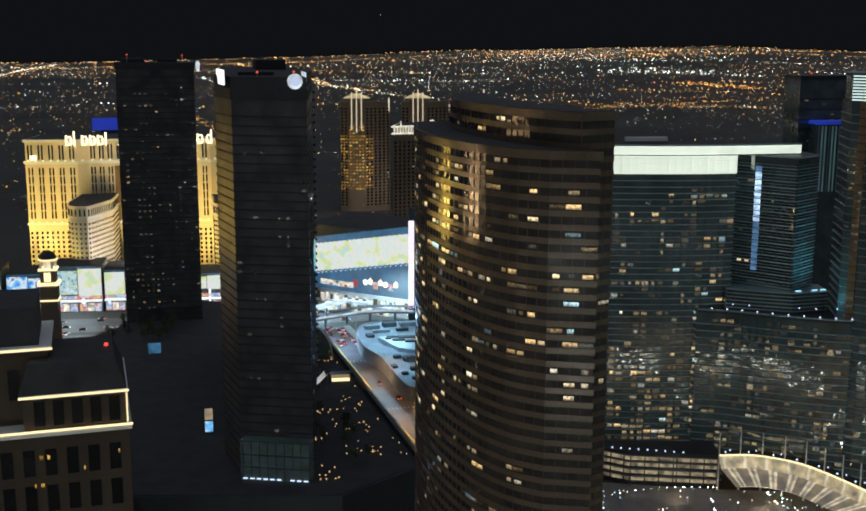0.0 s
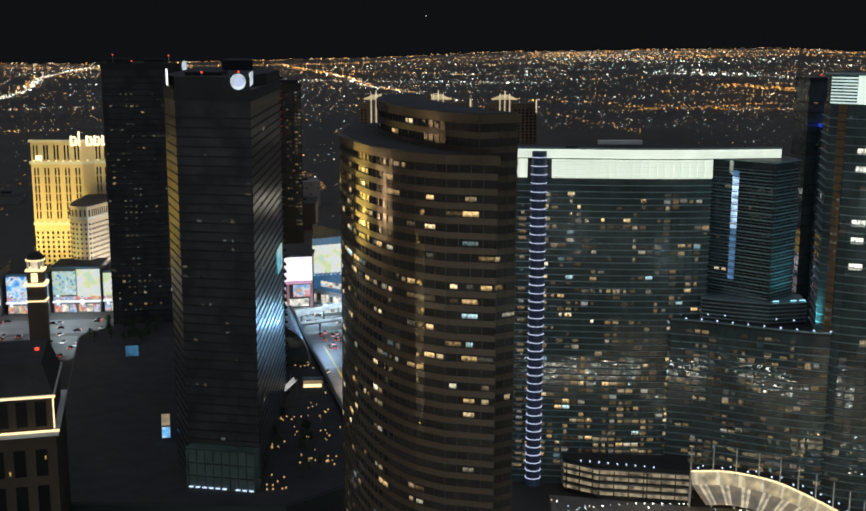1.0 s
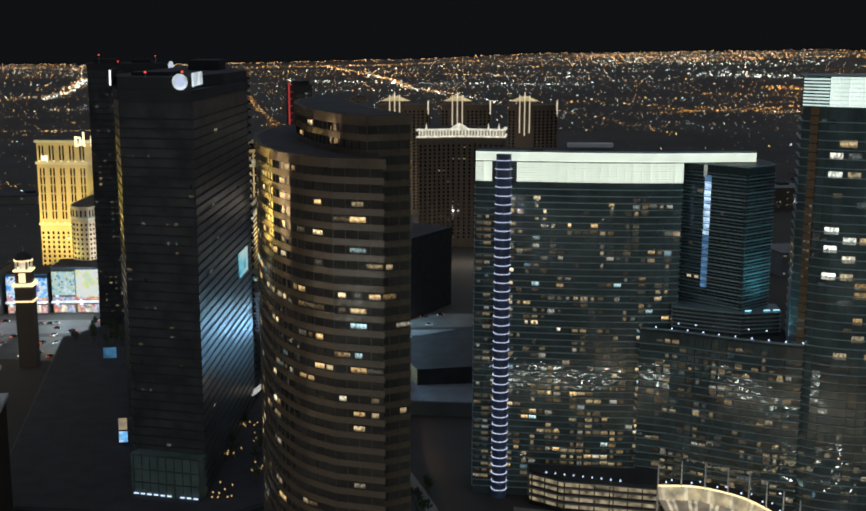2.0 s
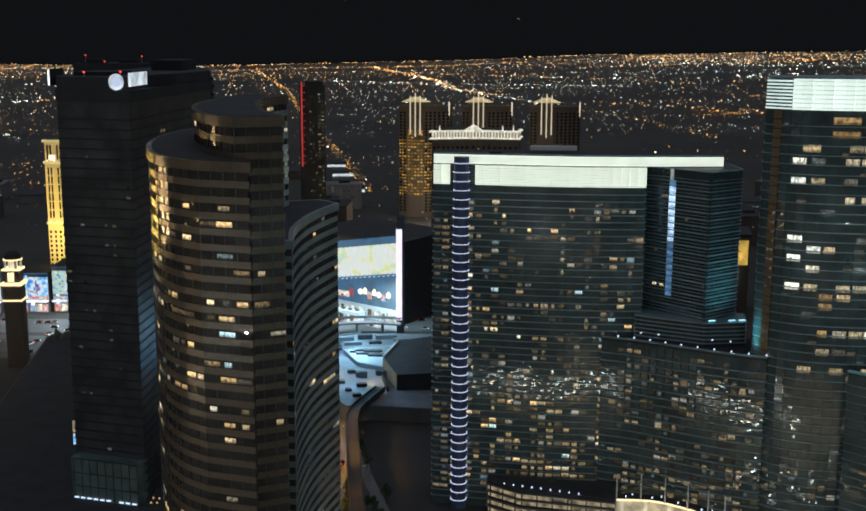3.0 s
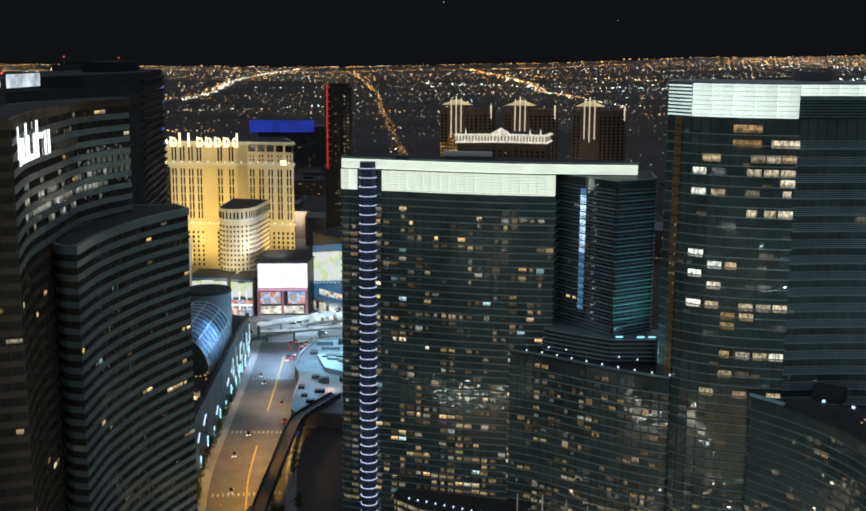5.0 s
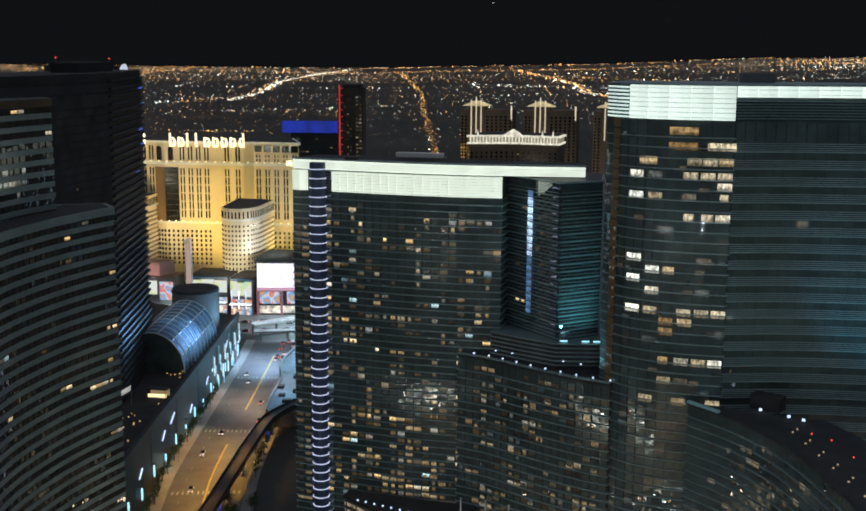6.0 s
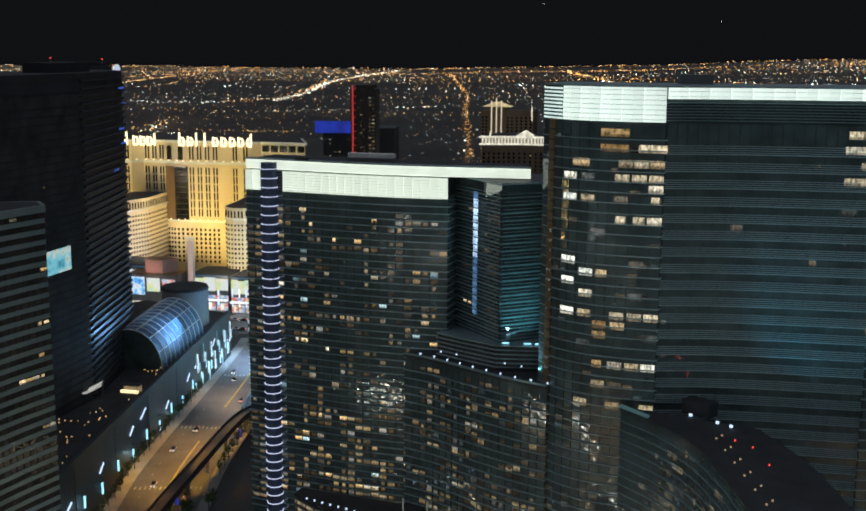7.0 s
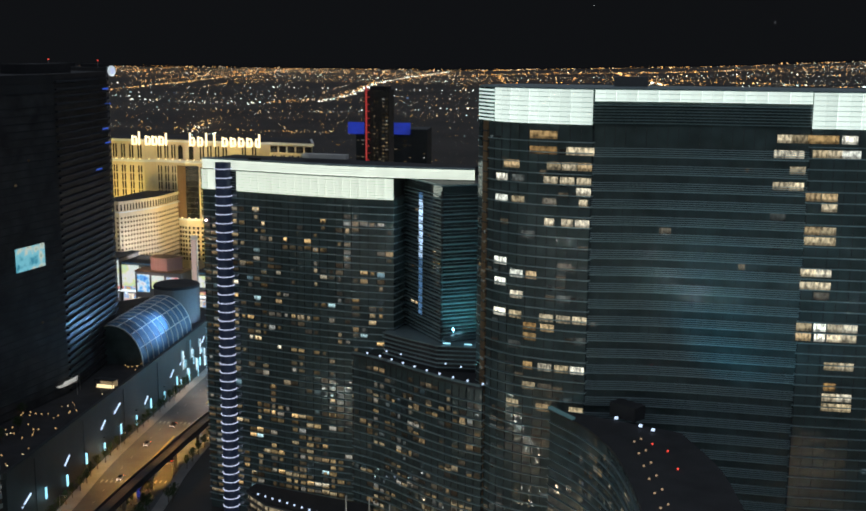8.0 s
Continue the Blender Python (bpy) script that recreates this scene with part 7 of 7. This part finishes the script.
def red_line_tower():
    t = thing("apartment_tower", "slim dark tower edged with a red light line", "apartment tower")
    part("wall", box_mesh((-134, 954, 70), (21, 22, 140), 0.25), M["black"], t)
    part("cap", box_mesh((-133, 954, 141.5), (15, 16, 3), 0.25), M["black"], t)
    part("red_line", box_mesh((-139.3, 939.9, 108), (1.3, 0.6, 70), 0.25), M["led_red"], t, "red light line")
    for k in range(12):
        part("red_bar", box_mesh((-138.2, 940.0, 76 + k * 5.8), (3.4, 0.6, 0.5), 0.25), M["led_red"], t)
    windows(t, [(-136, 941.2), (-127, 943.5)], 30, 132, 3.0, 0.3, 2.6, 0.7, 0.5, 0.9, "room_dim", 60, 18, 0.5, 0.6)
    windows(t, [(-127, 944), (-121.5, 945.4)], 20, 136, 3.0, 0.7, 2.6, 0.8, 0.5, 0.3, "room_dim", 60, 17, 0.5, 0.2)
    return t


red_line_tower()


def low_block(x, y, w, d, h, turn, seed, lit, roofmat):
    t = thing("low_building", "dim low building with scattered lit windows", "building", group="low city buildings")
    t.location, t.rotation_euler[2] = (x, y, 0), turn
    b = part("wall", box_mesh((0, 0, h / 2), (w, d, h)), M["tan"] if seed % 2 else M["concrete"], t)
    part("roof", box_mesh((0, 0, h + 0.3), (w + 0.8, d + 0.8, 0.6)), M[roofmat], t)
    part("roof_unit", box_mesh((w * 0.2, d * 0.1, h + 1.8), (w * 0.2, d * 0.25, 2.6)), M["roof"], t)
    windows(t, [(-w / 2, -d / 2), (w / 2, -d / 2)], 1, h, 3.4, lit, 4.0, 0.6, 0.45, 0.2, "room_dim", 25, seed, 0.5, 0.4)
    return t


rnd = random.Random(29)
for k in range(70):
    az = rnd.uniform(-36, 24)
    r = rnd.uniform(850, 1500)
    p = valley(r, az)
    if abs(math.degrees(math.atan2(p.x - 0, p.y)) + 6) < 1.5 or (-300 < p.x < 60 and p.y < 880) or (-100 < p.x < 100 and 940 < p.y < 1220):
        continue
    low_block(p.x, p.y, rnd.uniform(25, 70), rnd.uniform(20, 50), rnd.uniform(7, 26), rnd.choice((0.29, 0.29, 0.1)), 300 + k, rnd.uniform(0.03, 0.25), rnd.choice(("roof", "roof", "concrete")))
arena = thing("arena", "low arena with a glowing deep blue roof screen", "arena")
part("wall", box_mesh((-420, 1600, 30), (104, 60, 60), 0.28), M["podium_wall"], arena)
windows(arena, [(-462, 1556.5), (-362, 1585.2)], 4, 50, 6.0, 0.22, 7.0, 0.6, 0.3, 0.5, "room_dim", 60, 19, 0.5, 0.6)
# blue wash is put into this screen as emission
part("light_wall", box_mesh((-428, 1564, 61), (92, 0.8, 17), 0.28), M["led_deep"], arena, "deep blue lit roof screen")


def slab_hotel():
    """The grey tower behind the resort, with a blue-edged lower wing before it."""
    t = thing("hotel_tower", "dark grey slab hotel with a blue-lit lower wing", "hotel tower")
    plan = [(224.5, 690), (262, 704), (300, 728), (292, 744), (222, 712)]
    w = part("wall", prism_mesh(plan, 0, 153), M["glass_teal"], t)
    bands(w, plan, 3.0, 151, 6.2, 0.7, 0.3, M["podium_wall"])
    part("parapet", prism_mesh(offset(plan, 0.5), 152, 154), M["podium_wall"], t)
    windows(w, plan[:3], 20, 148, 3.1, 0.05, 3.4, 0.7, 0.5, 0.2, "room_dim", 90, 81, 0.5, 0.5)
    wing = [(233, 680), (251, 684), (251, 696), (232, 692)]
    v = part("wing", prism_mesh(wing, 0, 125), M["glass_teal"], t, "lower wing of teal glass ribs")
    part("blue_edge", prism_mesh(offset(wing, 0.4), 125, 127), M["led_deep"], v, "deep blue light edge")
    # two in three ribs are given a faint glow to read paler
    for k in range(8):
        q = Vector(wing[0]).lerp(Vector(wing[1]), (k + 0.5) / 8)
        part("rib", box_mesh((q.x, q.y - 0.4, 104), (0.6, 0.6, 40), 0.22), M["rib_glow"] if k % 3 else M["fin"], v)
    part("beacon", box_mesh((232, 694, 155.5), (0.9, 0.9, 0.8)), M["beacon"], t)
    part("beacon_mast", tube(0.2, 0.15, 1.6, 6), M["steel"], t, at=(232, 694, 153.8))


M["rib_glow"] = glow("teal_rib_glow", (0.35, 0.7, 0.75), 0.09, False, 0.6, 0.05)
M["gold_front"] = glow("gold_front", (1.0, 0.62, 0.12), 0.55, False, 0.7, 0.12)
slab_hotel()


def casino_front():
    t = thing("casino", "gold-lit casino front with pink and white signs", "casino")
    part("body", prism_mesh([(176, 764), (202, 768), (204, 800), (176, 800)], 0, 53), M["tan"], t)
    part("roof", prism_mesh([(175, 763), (203, 767), (205, 801), (175, 801)], 53, 54), M["roof"], t)
    part("gold_panel", box_mesh((189, 765.4, 42), (24, 0.6, 16), 0.152), M["gold_front"], t, "glowing gold panel")
    part("sign", box_mesh((184, 763.9, 27), (6, 0.8, 12), 0.152), M["screen_pink"], t, "pink and white sign")
    part("sign", box_mesh((191.5, 765.0, 26), (5, 0.8, 9), 0.152), M["sign_white"], t)
    part("sign", box_mesh((186, 764.2, 12), (14, 0.6, 10), 0.152), M["screen_mix"], t)
    part("roof_sign", box_mesh((185, 775, 74), (9, 0.8, 5), 0.15), M["sign_white"], t, "white roof sign")
    for x in (181.5, 188.5):
        part("sign_post", tube(0.3, 0.3, 19, 8), M["steel"], t, at=(x, 775.6, 54))


casino_front()

# aircraft far out over the valley
for x, y, z, r in ((-915, 4560, 355, 1.5), (-214, 4560, 284, 1.3)):
    air = thing("aircraft", "distant aircraft seen as a tiny white light", "aircraft", (x, y, z), "distant aircraft")
    bm = bmesh.new()
    bmesh.ops.create_icosphere(bm, subdivisions=1, radius=r)
    part("landing_light", bm, M["sign_white"], air)


# ---------------------------------------------------------------- traffic, lamps, planting
def make_car(paint):
    t = thing("car", "car in traffic with lit tail lamps on the avenue", "car", group="avenue traffic")
    body = bevel_box((4.4, 1.8, 0.8), 0.15)
    part("body", body, M[paint], t, at=(0, 0, 0.75))
    cab = bmesh.new()
    bmesh.ops.create_cube(cab, size=1)
    for v in cab.verts:
        top = v.co.z > 0
        v.co = Vector((v.co.x * (1.7 if top else 2.5) - 0.2, v.co.y * (1.4 if top else 1.65), v.co.z * 0.65))
    bmesh.ops.bevel(cab, geom=cab.edges, offset=0.08, segments=2, affect="EDGES")
    part("cabin", cab, M["pane"], t, at=(0, 0, 1.42))
    for sx in (-1.35, 1.35):
        for sy in (-0.85, 0.85):
            part("wheel", tube(0.34, 0.34, 0.22, 14), M["rubber"], t, at=Matrix.Translation((sx, sy + 0.11, 0.34)) @ Matrix.Rotation(radians(90), 4, "X"))
    for sy in (-0.65, 0.65):
        part("tail_light", box_mesh((-2.2, sy, 0.9), (0.12, 0.5, 0.3)), M["tail"], t, "red tail light")
        part("headlight", box_mesh((2.2, sy, 0.8), (0.12, 0.45, 0.25)), M["head"], t, "white headlight")
    return t


cars = [make_car("car_dark"), make_car("car_light")]
first = {0: False, 1: False}
rnd = random.Random(3)


def park(i, x, y, turn):
    m = Matrix.Translation((x, y, 0.08)) @ Matrix.Rotation(turn, 4, "Z")
    if not first[i]:
        first[i] = True
        cars[i].matrix_basis = m
    else:
        copy_thing(cars[i], m)


def along(line, u, w):
    i = min(int(u * (len(line) - 1)), len(line) - 2)
    a, b = Vector(line[i]), Vector(line[i + 1])
    p = a.lerp(b, u * (len(line) - 1) - i)
    d = (b - a).normalized()
    return p.x + d.y * w, p.y - d.x * w, math.atan2(d.y, d.x)


for k in range(26):
    x, y, a = along(AVENUE, rnd.uniform(0.88, 0.99), rnd.choice((2.5, 5.8, 9.0, 12.0)))
    park(k % 2, x, y, a)
for u, w, back in ((0.72, 6, 0), (0.62, -5, 1), (0.56, -8, 1), (0.52, 9, 0), (0.47, -6, 1), (0.8, -6, 1), (0.83, -9, 1), (0.66, 9.5, 0)):
    x, y, a = along(AVENUE, u, w)
    park(k % 2, x, y, a + math.pi * back)
    k += 1
for k in range(34):
    x, y = -300 + rnd.choice((0, 9, 18, 40, 49, 58, 80, 89, 98)) + rnd.uniform(-1, 1), 604 + 5.6 * rnd.randrange(9)
    park(k % 2, x, y, 1.42 + math.pi * (k % 2))
for k in range(70):
    x, y, a = along(BOULEVARD, rnd.uniform(0.02, 0.98), rnd.choice((-13, -9.5, -6, 6, 9.5, 13)))
    park(k % 2, x, y, a + (math.pi if k % 3 else 0))


def street_lamp(x, y, turn):
    t = thing("street_lamp", "tall steel street lamp with a glowing head", "street lamp", group="avenue street lamps")
    t.matrix_basis = Matrix.Translation((x, y, 0.1)) @ Matrix.Rotation(turn, 4, "Z")
    part("pole", tube(0.14, 0.08, 9, 8), M["steel"], t)
    part("arm", box_mesh((1.2, 0, 8.9), (2.6, 0.1, 0.1)), M["steel"], t)
    part("head", box_mesh((2.4, 0, 8.8), (0.9, 0.35, 0.18)), M["frame"], t)
    part("lens", box_mesh((2.4, 0, 8.66), (0.7, 0.3, 0.08)), M["led_warm"], t)


for k in range(12):
    x, y, a = along(AVENUE, 0.06 + 0.08 * k, 16.5 if k % 2 else -16.5)
    street_lamp(x, y, a + (math.pi / 2 if k % 2 else -math.pi / 2))


def make_tree(seed):
    r = random.Random(seed)
    t = thing("tree", "dark street tree with a loose leafy crown", "tree", group="street trees")
    s = Soup()
    for z0, z1, r0, r1 in ((0, 1.8, 0.2, 0.15), (1.8, 3.4, 0.15, 0.1)):
        n = 7
        vs = [(rr * math.cos(2 * math.pi * i / n), rr * math.sin(2 * math.pi * i / n), z) for rr, z in ((r0, z0), (r1, z1)) for i in range(n)]
        s.add(vs, [[i, (i + 1) % n, n + (i + 1) % n, n + i] for i in range(n)])
    for k in range(5):
        a = k * 1.26 + r.random()
        e = Vector((math.cos(a) * 1.4, math.sin(a) * 1.4, 4.2 + r.random()))
        s.add([(0.06, 0, 2.6), (-0.06, 0.05, 2.6), (0, -0.06, 2.6), tuple(e)], [(0, 1, 3), (1, 2, 3), (2, 0, 3)])
    part("trunk", s.mesh(), M["bark"], t)
    s = Soup()
    for k in range(170):
        a, u = r.random() * 6.283, r.random() ** 0.6
        h = r.uniform(-1, 1)
        rad = 2.1 * u * math.sqrt(max(0.05, 1 - h * h)) * (0.8 + 0.4 * math.sin(3 * a + seed))
        c = Vector((rad * math.cos(a), rad * math.sin(a), 4.4 + 1.7 * h))
        q = Euler((r.random() * 6, r.random() * 6, r.random() * 6)).to_matrix()
        w = r.uniform(0.25, 0.5)
        s.add([c + q @ Vector(v) for v in ((-w, 0, 0), (0, -w * 0.5, 0.05), (w, 0, 0), (0, w * 0.5, 0.05))], [(0, 1, 2, 3)])
    part("crown", s.mesh(), M["leaf"], t)
    return t


trees = [make_tree(1), make_tree(2), make_tree(3)]
used = set()
spots = []
for k in range(26):
    x, y, a = along(AVENUE, 0.34 + 0.017 * k, -18.5)
    spots.append((x + rnd.uniform(-0.6, 0.6), y, rnd.uniform(0.7, 1.2)))
for k in range(14):
    x, y, a = along(AVENUE, 0.5 + 0.02 * k, 18.2)
    spots.append((x, y, rnd.uniform(0.6, 1.0)))
for k in range(26):
    spots.append((-168 + rnd.uniform(0, 34), 548 + rnd.uniform(-4, 34), rnd.uniform(0.9, 1.4)))
for k in range(16):
    spots.append((-35 + rnd.uniform(-22, 14), 372 + rnd.uniform(0, 70), rnd.uniform(0.8, 1.2)))
# planting added to darken the sodium-lit ground beside the guideway
for k in range(46):
    u = rnd.random()
    spots.append((34 - 18 * u + rnd.uniform(-8, 9), 372 + 70 * u + rnd.uniform(-6, 6), -1))
for k, (x, y, sc) in enumerate(spots):
    z = 0.0 if sc < 0 else 0.2 if k < 40 else 24.3
    i = k % 3
    m = Matrix.Translation((x, y, z)) @ Matrix.Rotation(rnd.random() * 6, 4, "Z")
    if i not in used:
        used.add(i)
        trees[i].matrix_basis = m
    else:
        copy_thing(trees[i], m)
# garden lamps on the podium roof and round the plaza
for k in range(46):
    x, y, z = rnd.uniform(-40, -8), rnd.uniform(385, 520), 24.4
    if x > -3 - (y - 380) * 0.297 - 2:
        continue
    g = thing("garden_lamp", "small warm garden lamp on a terrace", "garden lamp", group="terrace garden lamps")
    g.location = (x, y, z)
    part("post", tube(0.06, 0.06, 0.9, 6), M["frame"], g)
    part("globe", tube(0.2, 0.15, 0.3, 8), M["lamp_garden"] if k % 4 else M["led_warm"], g, at=(0, 0, 0.9))
for k in range(60):
    x, y = rnd.uniform(60, 160), rnd.uniform(380, 412)
    g = thing("garden_lamp", "small white plaza lamp on a post", "garden lamp", group="plaza lamps")
    g.location = (x, y, 0)
    part("post", tube(0.08, 0.08, 3.2, 6), M["frame"], g)
    part("globe", tube(0.22, 0.16, 0.35, 8), (M["led_white"], M["led_warm"], M["led_cyan"], M["led_pale"])[k % 4], g, at=(0, 0, 3.2))


def guideway():
    t = thing("elevated_track", "dark raised guideway on piers beside the avenue", "elevated track")
    line = smooth([(2, 548), (-1, 530), (-3, 510), (3, 480), (11, 447), (19, 414), (30, 375), (44, 330)], 5)
    part("deck", ribbon(line, 2.6, 2.6, 9.4, 1.6), M["roof"], t)
    part("edge_wall", ribbon(line, 2.6, -2.3, 10.3, 1.0), M["black"], t)
    part("edge_wall", ribbon(line, -2.3, 2.6, 10.3, 1.0), M["black"], t)
    for i in range(2, len(line), 5):
        part("pier", tube(0.8, 0.8, 8, 10), M["concrete"], t, at=(line[i][0], line[i][1], 0))
    part("pier_light", box_mesh((13.2, 431.6, 4), (1.3, 0.8, 7.6), 0.3), M["led_pier"], t, "deep blue lit pier face")
    part("pier_light", box_mesh((-1.2, 505, 3), (1.0, 0.7, 3.6), 0.3), M["led_pier"], t, "deep blue lit pier face")


M["led_pier"] = glow("blue_pier_led", (0.03, 0.1, 0.9), 0.3, False, 0.6, 0.4)
guideway()


def plaza():
    lot = new("pavement", prism_mesh([(-330, 596), (-196, 598), (-180, 652), (-330, 634)], 0.0, 0.1))
    lot.data.materials.append(M["asphalt"])
    tagged(lot, "lit asphalt forecourt with parked cars by the boulevard", "pavement", kind="structure")
    ob = new("pavement", prism_mesh([(-128, 700), (-96, 709), (-58, 712), (-14, 690), (-10, 700), (-60, 732), (-80, 742), (-120, 722)], 0.0, 0.25))
    ob.data.materials.append(M["paving"])
    tagged(ob, "brightly lit pale corner plaza before the malls", "pavement", kind="structure")
    ob = new("pavement", prism_mesh([(60, 372), (180, 340), (200, 390), (165, 412), (110, 416), (60, 424)], 0.0, 0.2))
    ob.data.materials.append(M["paving"])
    tagged(ob, "dim paved forecourt before the glass resort", "pavement", kind="structure")
    t = thing("footbridge", "pale sloping escalator bridge to the plaza", "footbridge")
    line = [(-90, 672), (-80, 684), (-68, 698), (-56, 714)]
    part("deck", ribbon(line, 2.0, 2.0, 7.0, 0.8), M["white"], t)
    part("rail", ribbon(line, 2.0, -1.7, 8.2, 1.1), M["bridge_light"], t)
    part("rail", ribbon(line, -1.7, 2.0, 8.2, 1.1), M["bridge_light"], t)
    for x, y in line:
        part("pier", tube(0.7, 0.7, 6.2, 10), M["concrete"], t, at=(x, y, 0))


plaza()


# white-lit sheds along the far avenue
for x, y, w in ((-196, 1378, 26), (-226, 1470, 30), (-258, 1570, 28), (-176, 1320, 22)):
    sh = thing("low_building", "long low shed with a white-lit front", "building", group="white-lit sheds")
    sh.location, sh.rotation_euler[2] = (x, y, rise((Vector((x, y)) - HUB).length, math.degrees(math.atan2(x - HUB.x, y - HUB.y)))), 0.29
    part("wall", box_mesh((0, 8, 4), (w, 16, 8)), M["concrete"], sh)
    part("roof", box_mesh((0, 8, 8.3), (w + 1, 17, 0.6)), M["roof"], sh)
    part("lit_front", box_mesh((0, -0.2, 4), (w * 0.92, 0.4, 3.2)), M["led_cool"], sh, "white lit front")
